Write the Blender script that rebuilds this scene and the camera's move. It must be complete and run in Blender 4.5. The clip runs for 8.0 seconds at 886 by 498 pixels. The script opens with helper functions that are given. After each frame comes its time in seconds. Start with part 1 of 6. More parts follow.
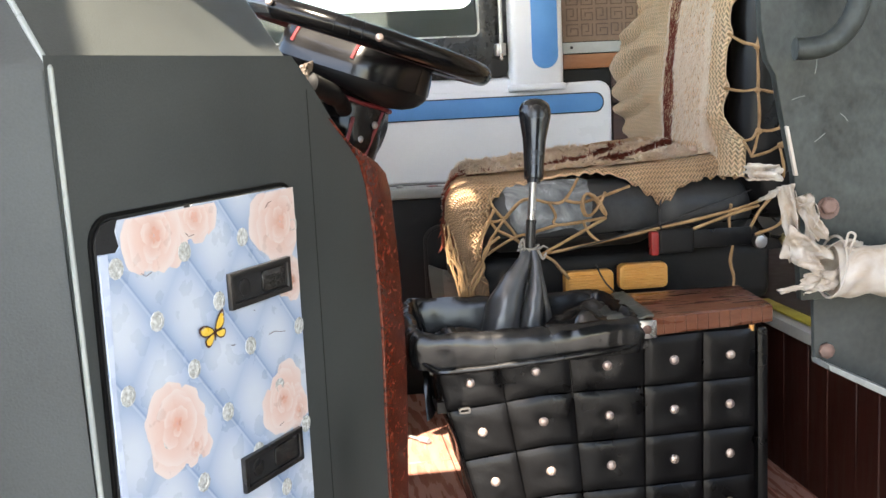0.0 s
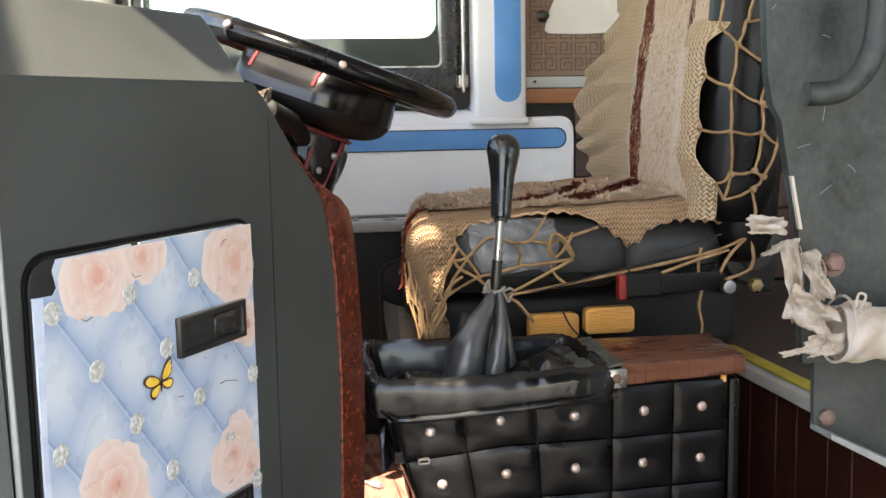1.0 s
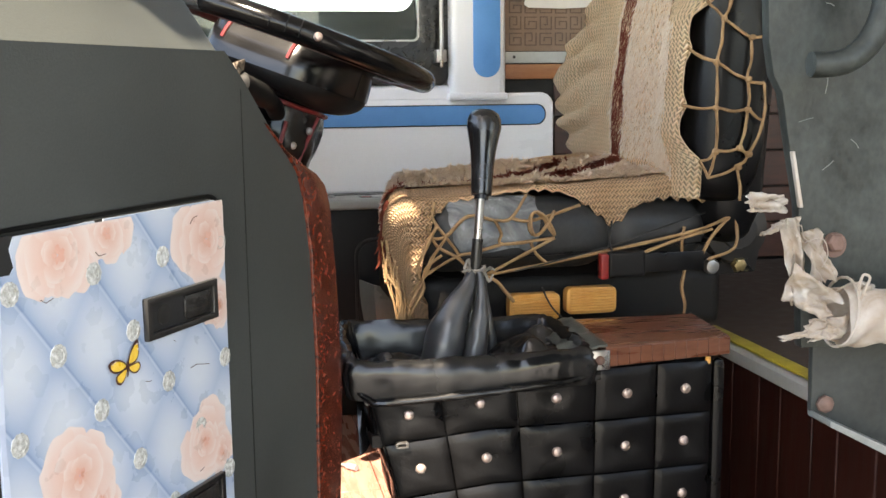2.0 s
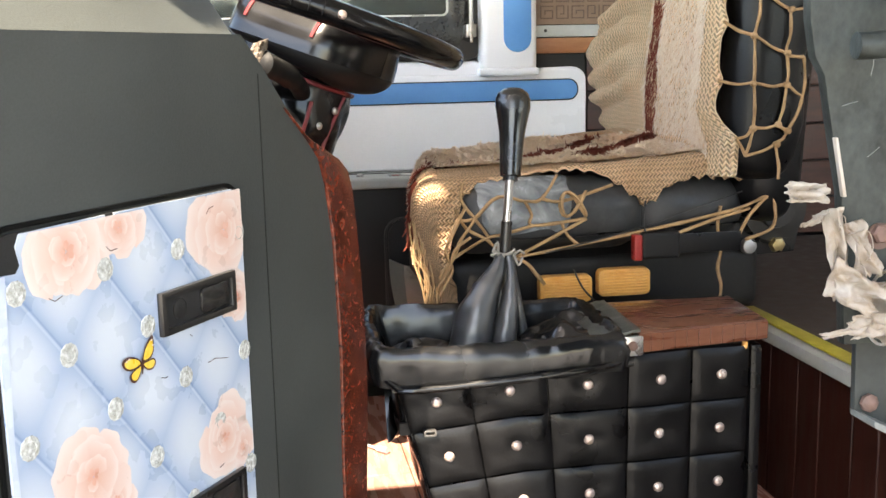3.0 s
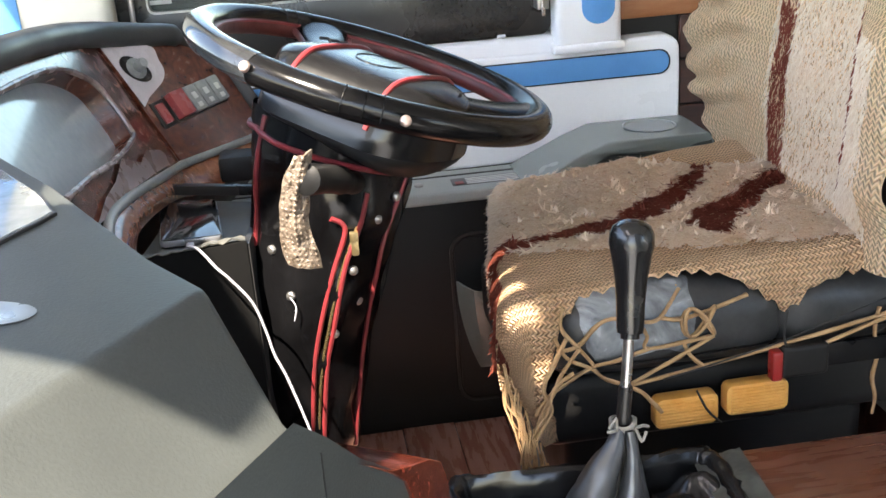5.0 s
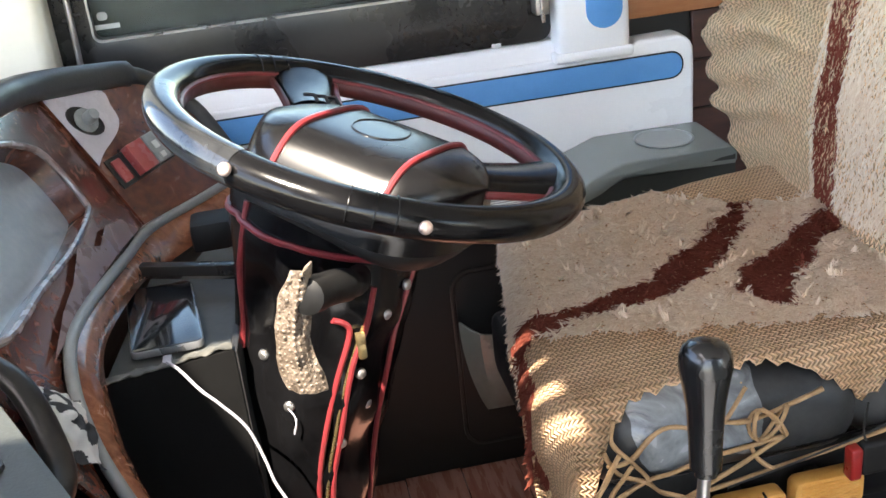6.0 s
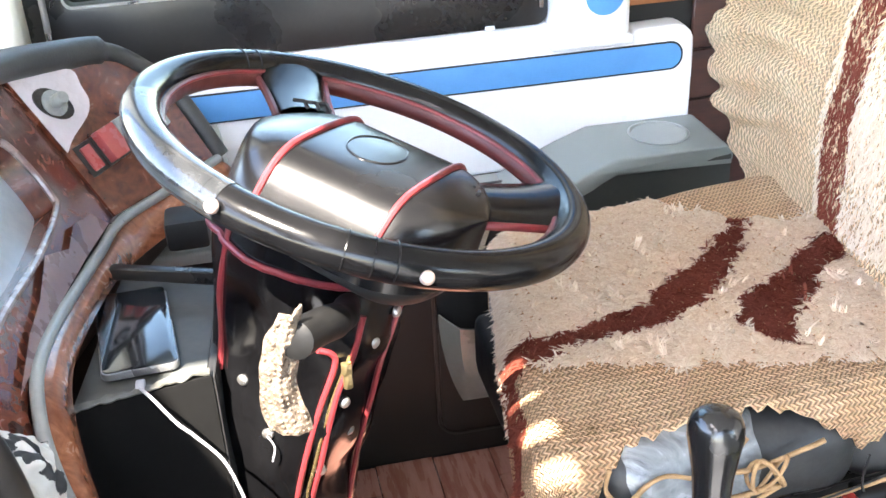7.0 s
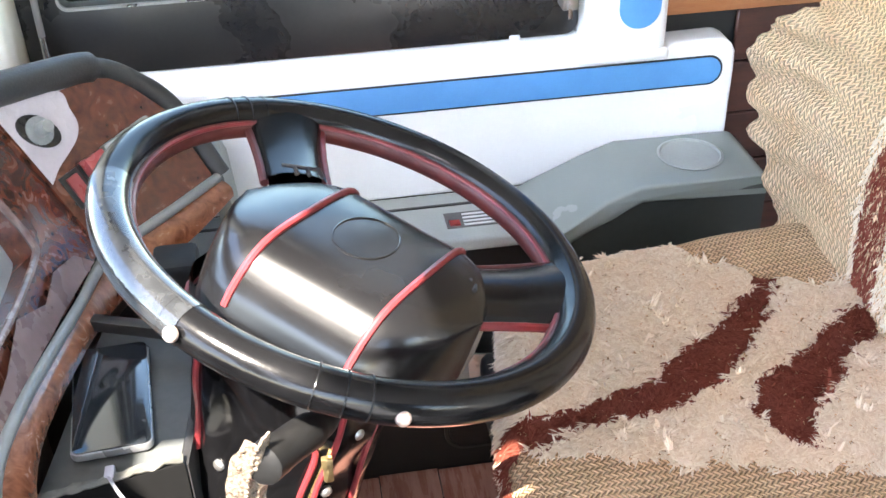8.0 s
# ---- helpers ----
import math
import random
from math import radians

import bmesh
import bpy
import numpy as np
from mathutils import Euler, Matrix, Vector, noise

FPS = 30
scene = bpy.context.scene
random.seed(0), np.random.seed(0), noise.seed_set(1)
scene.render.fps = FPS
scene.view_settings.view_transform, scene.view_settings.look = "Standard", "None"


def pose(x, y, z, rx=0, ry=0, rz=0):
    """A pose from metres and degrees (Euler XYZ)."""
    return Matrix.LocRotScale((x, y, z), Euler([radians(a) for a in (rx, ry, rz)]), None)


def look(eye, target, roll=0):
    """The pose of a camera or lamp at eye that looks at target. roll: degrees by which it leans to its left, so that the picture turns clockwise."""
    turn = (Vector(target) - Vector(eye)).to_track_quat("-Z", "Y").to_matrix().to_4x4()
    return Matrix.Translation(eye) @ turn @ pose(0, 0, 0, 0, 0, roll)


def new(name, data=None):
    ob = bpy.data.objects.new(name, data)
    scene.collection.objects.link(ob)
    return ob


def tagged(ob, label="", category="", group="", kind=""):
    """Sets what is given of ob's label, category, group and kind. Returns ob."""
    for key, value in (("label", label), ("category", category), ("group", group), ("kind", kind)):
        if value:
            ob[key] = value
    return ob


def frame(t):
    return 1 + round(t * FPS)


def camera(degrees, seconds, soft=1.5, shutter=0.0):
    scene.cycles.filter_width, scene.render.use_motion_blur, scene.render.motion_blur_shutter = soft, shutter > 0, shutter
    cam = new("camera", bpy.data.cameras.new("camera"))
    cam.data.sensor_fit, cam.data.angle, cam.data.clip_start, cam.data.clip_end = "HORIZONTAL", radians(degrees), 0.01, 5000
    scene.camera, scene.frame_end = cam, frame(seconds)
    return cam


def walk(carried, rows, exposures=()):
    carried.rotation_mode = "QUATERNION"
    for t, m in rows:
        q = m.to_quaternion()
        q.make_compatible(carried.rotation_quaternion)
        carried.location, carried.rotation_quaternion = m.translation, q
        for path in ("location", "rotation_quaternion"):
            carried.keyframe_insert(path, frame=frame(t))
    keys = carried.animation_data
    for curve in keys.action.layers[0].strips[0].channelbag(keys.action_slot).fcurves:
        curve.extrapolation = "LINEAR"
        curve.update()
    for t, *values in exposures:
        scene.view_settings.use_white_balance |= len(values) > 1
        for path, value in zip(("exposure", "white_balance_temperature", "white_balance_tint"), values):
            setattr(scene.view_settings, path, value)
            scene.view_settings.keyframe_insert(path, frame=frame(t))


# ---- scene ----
cam = camera(45.1, 8.0)
EXPOSURE = 2.75
PATH = [
    (0, (0.05, 0.073, 0.658), (0.292, 2.035, 0.355), -2.8),
    (0.5, (0.031, 0.12, 0.667), (0.33, 2.078, 0.396), -1.6),
    (1, (0.04, 0.147, 0.663), (0.383, 2.101, 0.41), -1.0),
    (1.5, (0.038, 0.172, 0.659), (0.404, 2.122, 0.404), -0.9),
    (1.7, (0.037, 0.179, 0.658), (0.427, 2.122, 0.388), -0.7),
    (2.8, (0.059, 0.208, 0.658), (0.415, 2.147, 0.325), -1.3),
    (3, (0.056, 0.218, 0.667), (0.378, 2.161, 0.322), -1.3),
    (3.5, (0.058, 0.281, 0.684), (0.288, 2.227, 0.28), -1.1),
    (4, (0.063, 0.412, 0.784), (0.252, 2.342, 0.294), -1.4),
    (4.5, (0.074, 0.51, 0.919), (0.253, 2.408, 0.315), -2.7),
    (4.7, (0.072, 0.539, 0.954), (0.266, 2.419, 0.3), -3.2),
    (5.8, (0.06, 0.789, 1.049), (0.334, 2.607, 0.261), -6.4),
    (6, (0.054, 0.837, 1.08), (0.332, 2.636, 0.251), -6.2),
    (6.5, (0.043, 0.887, 1.133), (0.353, 2.634, 0.21), -4.6),
    (7, (0.045, 0.94, 1.146), (0.375, 2.663, 0.184), -2.9),
    (7.5, (0.073, 1.024, 1.179), (0.353, 2.722, 0.16), -2.2),
    (8, (0.12, 1.083, 1.252), (0.35, 2.725, 0.135), -1.9),
]
STOPS = [(0, 0.12, 7750), (0.5, 0.07, 7850), (1.0, -0.12, 8000), (1.7, -0.10, 8150), (3.0, 0.33, 8100), (3.5, 0.48, 8100), (4.0, 0.94, 7550), (4.5, 0.36, 7400), (6.0, 0.30, 7300), (6.5, 0.92, 7200), (7.0, 1.34, 7000), (7.5, 1.42, 6950), (8.0, 1.18, 6950)]
walk(cam, [(t, look(eye, target, roll)) for t, eye, target, roll in PATH], [(t, EXPOSURE + e, k, 12) for t, e, k in STOPS])

# ---- light ----
SUN = Vector((-0.32, -0.48, 0.82)).normalized()
world = bpy.data.worlds.new("sky")
scene.world = world
world.use_nodes = True
sky = world.node_tree.nodes.new("ShaderNodeTexSky")
sky.sky_type, sky.sun_disc = "NISHITA", False
sky.sun_elevation = math.asin(SUN.z)
sky.sun_rotation = math.atan2(SUN.x, SUN.y)
world.node_tree.links.new(sky.outputs[0], world.node_tree.nodes["Background"].inputs[0])
world.node_tree.nodes["Background"].inputs[1].default_value = 0.15
sun = new("sun", bpy.data.lights.new("sun", "SUN"))
sun.data.energy, sun.data.angle, sun.data.color = 3.7, radians(0.5), (1.0, 0.95, 0.88)
sun.matrix_world = look(tuple(SUN * 20), (0, 0, 0))


# ---- materials ----
def mat(name, c1, c2=None, scale=12.0, rough=0.6, bump=0.0, metal=0.0, fine=120.0, coat=0.0, stretch=(1, 1, 1), rvar=0.12, warp=0.0, spec=0.5):
    """Two colours mixed by coarse and fine noise, with fine relief and uneven gloss."""
    m = bpy.data.materials.new(name)
    m.use_nodes = True
    nt = m.node_tree
    N, L = nt.nodes, nt.links
    b = N["Principled BSDF"]
    c2 = c2 or tuple(v * 0.8 for v in c1)
    tc = N.new("ShaderNodeTexCoord")
    mp = N.new("ShaderNodeMapping")
    mp.inputs["Scale"].default_value = stretch
    L.new(tc.outputs["Object"], mp.inputs[0])
    n1 = N.new("ShaderNodeTexNoise")
    n1.inputs["Scale"].default_value, n1.inputs["Detail"].default_value, n1.inputs["Distortion"].default_value = scale, 6, warp
    n2 = N.new("ShaderNodeTexNoise")
    n2.inputs["Scale"].default_value, n2.inputs["Detail"].default_value = fine, 3
    L.new(mp.outputs[0], n1.inputs[0]), L.new(mp.outputs[0], n2.inputs[0])
    add = N.new("ShaderNodeMath")
    add.operation = "MULTIPLY_ADD"
    add.inputs[1].default_value = 0.35
    L.new(n2.outputs[0], add.inputs[0]), L.new(n1.outputs[0], add.inputs[2])
    ramp = N.new("ShaderNodeValToRGB")
    ramp.color_ramp.elements[0].position, ramp.color_ramp.elements[1].position = 0.45, 0.9
    ramp.color_ramp.elements[0].color, ramp.color_ramp.elements[1].color = (*c1, 1), (*c2, 1)
    L.new(add.outputs[0], ramp.inputs[0]), L.new(ramp.outputs[0], b.inputs["Base Color"])
    r = N.new("ShaderNodeMapRange")
    r.inputs["From Min"].default_value, r.inputs["From Max"].default_value = 0.3, 0.7
    r.inputs["To Min"].default_value, r.inputs["To Max"].default_value = max(0.03, rough - rvar), min(1, rough + rvar)
    L.new(n1.outputs[0], r.inputs[0]), L.new(r.outputs[0], b.inputs["Roughness"])
    b.inputs["Metallic"].default_value, b.inputs["Coat Weight"].default_value = metal, coat
    b.inputs["Coat Roughness"].default_value = max(0.08, rough * 0.6)
    b.inputs["Specular IOR Level"].default_value = spec
    if bump:
        bp = N.new("ShaderNodeBump")
        bp.inputs["Strength"].default_value, bp.inputs["Distance"].default_value = bump, 0.003
        L.new(add.outputs[0], bp.inputs["Height"]), L.new(bp.outputs[0], b.inputs["Normal"])
    return m


def burl_mat(name, dark, light, scale):
    m = mat(name, dark, light, scale, 0.22, 0.05, coat=0.6, fine=scale * 4, warp=2.5, rvar=0.08)
    return m


def knit_mat(name, c1, c2, rows, cols):
    """Rows of stitches along the cloth's own u and v, in metres."""
    m = mat(name, c1, c2, 25, 0.95, 0.0, fine=400, spec=0.15)
    nt = m.node_tree
    N, L = nt.nodes, nt.links
    b = N["Principled BSDF"]
    uv = N.new("ShaderNodeUVMap")
    sx = N.new("ShaderNodeSeparateXYZ")
    wob = N.new("ShaderNodeTexNoise")
    wob.inputs["Scale"].default_value = 18
    L.new(uv.outputs[0], wob.inputs[0])
    mixv = N.new("ShaderNodeVectorMath")
    mixv.operation = "MULTIPLY_ADD"
    mixv.inputs[1].default_value = (0.012, 0.012, 0)
    L.new(wob.outputs["Color"], mixv.inputs[0]), L.new(uv.outputs[0], mixv.inputs[2])
    L.new(mixv.outputs[0], sx.inputs[0])

    def wave(sock, freq, shift=None):
        mu = N.new("ShaderNodeMath")
        mu.operation = "MULTIPLY"
        mu.inputs[1].default_value = freq * 2 * math.pi
        L.new(sock, mu.inputs[0])
        out = mu.outputs[0]
        if shift is not None:
            ad = N.new("ShaderNodeMath")
            L.new(out, ad.inputs[0]), L.new(shift, ad.inputs[1])
            out = ad.outputs[0]
        si = N.new("ShaderNodeMath")
        si.operation = "SINE"
        L.new(out, si.inputs[0])
        return si.outputs[0]
    wv = wave(sx.outputs[1], rows)
    fr = N.new("ShaderNodeMath")
    fr.operation = "MULTIPLY"
    fr.inputs[1].default_value = rows * 2
    L.new(sx.outputs[1], fr.inputs[0])
    pp = N.new("ShaderNodeMath")
    pp.operation = "PINGPONG"
    pp.inputs[1].default_value = 1.0
    L.new(fr.outputs[0], pp.inputs[0])
    ab = N.new("ShaderNodeMath")
    ab.operation = "MULTIPLY"
    ab.inputs[1].default_value = 5.0
    L.new(pp.outputs[0], ab.inputs[0])
    wu = wave(sx.outputs[0], cols, ab.outputs[0])
    sm = N.new("ShaderNodeMath")
    sm.operation = "MULTIPLY_ADD"
    sm.inputs[1].default_value = 0.55
    L.new(wv, sm.inputs[0]), L.new(wu, sm.inputs[2])
    bp = N.new("ShaderNodeBump")
    bp.inputs["Strength"].default_value, bp.inputs["Distance"].default_value = 0.9, 0.004
    L.new(sm.outputs[0], bp.inputs["Height"]), L.new(bp.outputs[0], b.inputs["Normal"])
    # shade in the hollows between stitches, multiplied into the cloth's colour
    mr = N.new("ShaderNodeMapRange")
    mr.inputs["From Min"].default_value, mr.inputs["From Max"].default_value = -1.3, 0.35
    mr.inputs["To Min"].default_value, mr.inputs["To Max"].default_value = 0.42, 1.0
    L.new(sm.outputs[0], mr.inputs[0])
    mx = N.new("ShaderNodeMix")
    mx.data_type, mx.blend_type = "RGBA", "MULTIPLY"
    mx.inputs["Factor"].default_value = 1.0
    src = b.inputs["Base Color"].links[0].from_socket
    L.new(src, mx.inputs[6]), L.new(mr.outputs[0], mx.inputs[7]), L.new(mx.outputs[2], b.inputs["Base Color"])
    return m


def tuft_mat(name):
    """Printed vinyl: pale blue upholstery with darker creases along the lattice in the uv map."""
    m = mat(name, (0.3, 0.42, 0.7), (0.4, 0.5, 0.76), 30, 0.3, 0.03, fine=300, coat=0.3)
    N, L = m.node_tree.nodes, m.node_tree.links
    b = N["Principled BSDF"]
    uv = N.new("ShaderNodeUVMap")
    sx = N.new("ShaderNodeSeparateXYZ")
    L.new(uv.outputs[0], sx.inputs[0])
    outs = []
    for k in (0, 1):
        mu = N.new("ShaderNodeMath")
        mu.operation = "MULTIPLY"
        mu.inputs[1].default_value = math.pi
        si = N.new("ShaderNodeMath")
        si.operation = "SINE"
        ab = N.new("ShaderNodeMath")
        ab.operation = "ABSOLUTE"
        L.new(sx.outputs[k], mu.inputs[0]), L.new(mu.outputs[0], si.inputs[0]), L.new(si.outputs[0], ab.inputs[0])
        outs.append(ab.outputs[0])
    pw = N.new("ShaderNodeMath")
    pw.operation = "POWER"
    pw.inputs[1].default_value = 0.7
    L.new(outs[0], pw.inputs[0])
    ma = N.new("ShaderNodeMath")
    ma.operation = "MULTIPLY_ADD"
    ma.inputs[1].default_value, ma.inputs[2].default_value = 0.62, 0.38
    L.new(outs[1], ma.inputs[0])
    pr = N.new("ShaderNodeMath")
    pr.operation = "MULTIPLY"
    L.new(pw.outputs[0], pr.inputs[0]), L.new(ma.outputs[0], pr.inputs[1])
    # the pale line printed beside each main crease
    off = N.new("ShaderNodeMath")
    off.operation = "MULTIPLY_ADD"
    off.inputs[1].default_value, off.inputs[2].default_value = math.pi, 0.11
    s2 = N.new("ShaderNodeMath")
    s2.operation = "SINE"
    a2 = N.new("ShaderNodeMath")
    a2.operation = "ABSOLUTE"
    line = N.new("ShaderNodeMapRange")
    line.inputs[1].default_value, line.inputs[2].default_value, line.inputs[3].default_value, line.inputs[4].default_value = 0.02, 0.07, 0.4, 0.0
    L.new(sx.outputs[0], off.inputs[0]), L.new(off.outputs[0], s2.inputs[0]), L.new(s2.outputs[0], a2.inputs[0]), L.new(a2.outputs[0], line.inputs[0])
    ramp = N.new("ShaderNodeValToRGB")
    e = ramp.color_ramp.elements
    e[0].position, e[0].color = 0.0, (0.18, 0.26, 0.40, 1)
    e[1].position, e[1].color = 0.95, (0.52, 0.57, 0.63, 1)
    mid = e.new(0.12)
    mid.color = (0.265, 0.35, 0.49, 1)
    mid2 = e.new(0.45)
    mid2.color = (0.385, 0.455, 0.565, 1)
    L.new(pr.outputs[0], ramp.inputs[0])
    pale = N.new("ShaderNodeMix")
    pale.data_type = "RGBA"
    pale.inputs[7].default_value = (0.56, 0.62, 0.69, 1)
    L.new(line.outputs[0], pale.inputs["Factor"]), L.new(ramp.outputs[0], pale.inputs[6])
    L.new(pale.outputs[2], b.inputs["Base Color"])
    return m


def petal_mat(name):
    """Printed petal: peach at its root, pale at its tip, along the uv map."""
    m = mat(name, (0.66, 0.46, 0.40), (0.70, 0.53, 0.47), 60, 0.35, 0.03, coat=0.2)
    N, L = m.node_tree.nodes, m.node_tree.links
    uv = N.new("ShaderNodeUVMap")
    sx = N.new("ShaderNodeSeparateXYZ")
    nz = N.new("ShaderNodeTexNoise")
    nz.inputs["Scale"].default_value = 90
    ad = N.new("ShaderNodeMath")
    ad.operation = "MULTIPLY_ADD"
    ad.inputs[1].default_value = 0.35
    ramp = N.new("ShaderNodeValToRGB")
    e = ramp.color_ramp.elements
    e[0].position, e[0].color = 0.2, (0.60, 0.335, 0.25, 1)
    e[1].position, e[1].color = 1.0, (0.70, 0.585, 0.535, 1)
    e.new(0.62).color = (0.675, 0.49, 0.425, 1)
    L.new(uv.outputs[0], sx.inputs[0]), L.new(nz.outputs[0], ad.inputs[0]), L.new(sx.outputs[0], ad.inputs[2])
    L.new(ad.outputs[0], ramp.inputs[0]), L.new(ramp.outputs[0], N["Principled BSDF"].inputs["Base Color"])
    return m


def glass_mat(name, tint=(0.85, 0.9, 0.88), dust=0.05):
    m = bpy.data.materials.new(name)
    m.use_nodes = True
    N, L = m.node_tree.nodes, m.node_tree.links
    out = N["Material Output"]
    tr = N.new("ShaderNodeBsdfTransparent")
    tr.inputs[0].default_value = (*tint, 1)
    gl = N.new("ShaderNodeBsdfGlossy")
    gl.inputs["Roughness"].default_value = 0.04
    fr = N.new("ShaderNodeFresnel")
    fr.inputs[0].default_value = 1.45
    mx = N.new("ShaderNodeMixShader")
    L.new(fr.outputs[0], mx.inputs[0]), L.new(tr.outputs[0], mx.inputs[1]), L.new(gl.outputs[0], mx.inputs[2])
    df = N.new("ShaderNodeBsdfDiffuse")
    df.inputs[0].default_value = (0.55, 0.56, 0.5, 1)
    nz = N.new("ShaderNodeTexNoise")
    nz.inputs["Scale"].default_value = 9
    ml = N.new("ShaderNodeMath")
    ml.operation = "MULTIPLY"
    ml.inputs[1].default_value = dust * 2
    L.new(nz.outputs[0], ml.inputs[0])
    m2 = N.new("ShaderNodeMixShader")
    L.new(ml.outputs[0], m2.inputs[0]), L.new(mx.outputs[0], m2.inputs[1]), L.new(df.outputs[0], m2.inputs[2])
    L.new(m2.outputs[0], out.inputs[0])
    return m


def pile_mat(name, c1, c2):
    """Yarn ends, each a little different from the next."""
    m = mat(name, c1, c2, 30, 0.95, 0.0, fine=300, spec=0.1)
    N, L = m.node_tree.nodes, m.node_tree.links
    b = N["Principled BSDF"]
    g = N.new("ShaderNodeNewGeometry")
    ramp = N.new("ShaderNodeValToRGB")
    ramp.color_ramp.elements[0].color, ramp.color_ramp.elements[1].color = (*[v * 0.76 for v in c1], 1), (*c2, 1)
    L.new(g.outputs["Random Per Island"], ramp.inputs[0])
    mx = N.new("ShaderNodeMix")
    mx.data_type = "RGBA"
    mx.inputs["Factor"].default_value = 0.72
    src = b.inputs["Base Color"].links[0].from_socket
    L.new(src, mx.inputs[6]), L.new(ramp.outputs[0], mx.inputs[7]), L.new(mx.outputs[2], b.inputs["Base Color"])
    tl = N.new("ShaderNodeBsdfTranslucent")
    L.new(mx.outputs[2], tl.inputs[0])
    ms = N.new("ShaderNodeMixShader")
    ms.inputs[0].default_value = 0.5
    L.new(b.outputs[0], ms.inputs[1]), L.new(tl.outputs[0], ms.inputs[2]), L.new(ms.outputs[0], N["Material Output"].inputs[0])
    return m


def film_mat(name, c1, c2):
    """Thin cloudy film that lets some light through."""
    m = mat(name, c1, c2, 24, 0.34, 0.5, fine=120, warp=2.0)
    N, L = m.node_tree.nodes, m.node_tree.links
    b = N["Principled BSDF"]
    tl = N.new("ShaderNodeBsdfTranslucent")
    L.new(b.inputs["Base Color"].links[0].from_socket, tl.inputs[0])
    ms = N.new("ShaderNodeMixShader")
    ms.inputs[0].default_value = 0.45
    L.new(b.outputs[0], ms.inputs[1]), L.new(tl.outputs[0], ms.inputs[2]), L.new(ms.outputs[0], N["Material Output"].inputs[0])
    return m


GREY_PLASTIC = mat("grey textured plastic", (0.034, 0.0380, 0.0362), (0.054, 0.0602, 0.0572), 7, 0.55, 0.25, fine=500, rvar=0.06, spec=0.4)
DARK_TRIM = mat("dark grey trim", (0.009, 0.009375, 0.009375), (0.015, 0.015, 0.015), 9, 0.55, 0.2, fine=400, spec=0.3)
LEDGE_GREY = mat("light grey moulding", (0.27, 0.295, 0.28), (0.35, 0.375, 0.36), 10, 0.42, 0.1, fine=350)
WHITE_PANEL = mat("white moulded plastic", (0.82, 0.83, 0.84), (0.76, 0.77, 0.79), 5, 0.38, 0.04, fine=250)
BLUE_PANEL = mat("blue vinyl", (0.095, 0.31, 0.64), (0.075, 0.265, 0.58), 14, 0.5, 0.08, fine=300)
BLACK_RUBBER = mat("black rubber", (0.0084, 0.0084, 0.0091), (0.021, 0.021, 0.021), 8, 0.45, 0.1, fine=200)
BLACK_PAINT = mat("black gloss frame", (0.0105, 0.0105, 0.0112), (0.0245, 0.0231, 0.021), 6, 0.3, 0.03, fine=160)
DULL_BLACK = mat("dull black metal", (0.006, 0.006, 0.0062), (0.013, 0.0125, 0.012), 12, 0.5, 0.15, fine=160, spec=0.2)
BLACK_LEATHER = mat("black leatherette", (0.003, 0.003, 0.0033), (0.006, 0.006, 0.0067), 18, 0.34, 0.22, fine=260, spec=0.24)
SEAT_VINYL = mat("dark seat vinyl", (0.013, 0.0138, 0.0142), (0.034, 0.0355, 0.036), 22, 0.46, 0.3, fine=150, spec=0.35)
COLUMN_LEATHER = mat("creased black leatherette", (0.002, 0.002, 0.0023), (0.005, 0.005, 0.0056), 12, 0.2, 0.10, fine=160, spec=0.38, rvar=0.08)
SHINY_LEATHER = mat("shiny black leatherette", (0.004, 0.0042, 0.0046), (0.011, 0.0115, 0.0125), 9, 0.25, 0.3, fine=70, spec=0.5, rvar=0.10)
BOOT_LEATHER = mat("soft black leatherette", (0.018, 0.0195, 0.022), (0.036, 0.039, 0.043), 8, 0.38, 0.05, fine=140, spec=1.0, rvar=0.05)
HUB_LEATHER = mat("hub leatherette", (0.003, 0.003, 0.0033), (0.006, 0.006, 0.0066), 10, 0.24, 0.03, fine=300, rvar=0.04, spec=0.5)
WHEEL_LEATHER = mat("wheel leatherette", (0.0025, 0.0025, 0.0028), (0.006, 0.006, 0.0066), 30, 0.2, 0.08, fine=350, spec=0.3, rvar=0.06)
RED_PIPING = mat("red piping", (0.21, 0.024, 0.028), (0.13, 0.016, 0.019), 40, 0.4, 0.2)
RED_LINING = mat("dull red lining", (0.1, 0.018, 0.016), (0.06, 0.012, 0.012), 40, 0.5, 0.2)
BURL = burl_mat("dark burl", (0.05, 0.012, 0.008), (0.17, 0.055, 0.03), 26)
BURL_RED = burl_mat("red burl", (0.018, 0.003, 0.002), (0.19, 0.036, 0.017), 62)
BURL_WARM = burl_mat("warm burl", (0.16, 0.05, 0.024), (0.4, 0.17, 0.09), 30)
SILVER_FILM = mat("peeling silver film", (0.6, 0.56, 0.59), (0.48, 0.44, 0.47), 18, 0.3, 0.1, fine=200)
STEEL = mat("worn steel", (0.5, 0.5, 0.5), (0.36, 0.35, 0.33), 20, 0.35, 0.1, metal=0.9)
DULL_STEEL = mat("tarnished steel", (0.10, 0.095, 0.09), (0.2, 0.19, 0.18), 80, 0.4, 0.2, metal=0.8)
BRASS = mat("brass", (0.55, 0.42, 0.2), (0.4, 0.3, 0.15), 60, 0.3, 0.05, metal=0.9)
STUD = mat("pale metal stud", (0.52, 0.43, 0.39), (0.38, 0.29, 0.26), 90, 0.35, 0.05, metal=0.6)
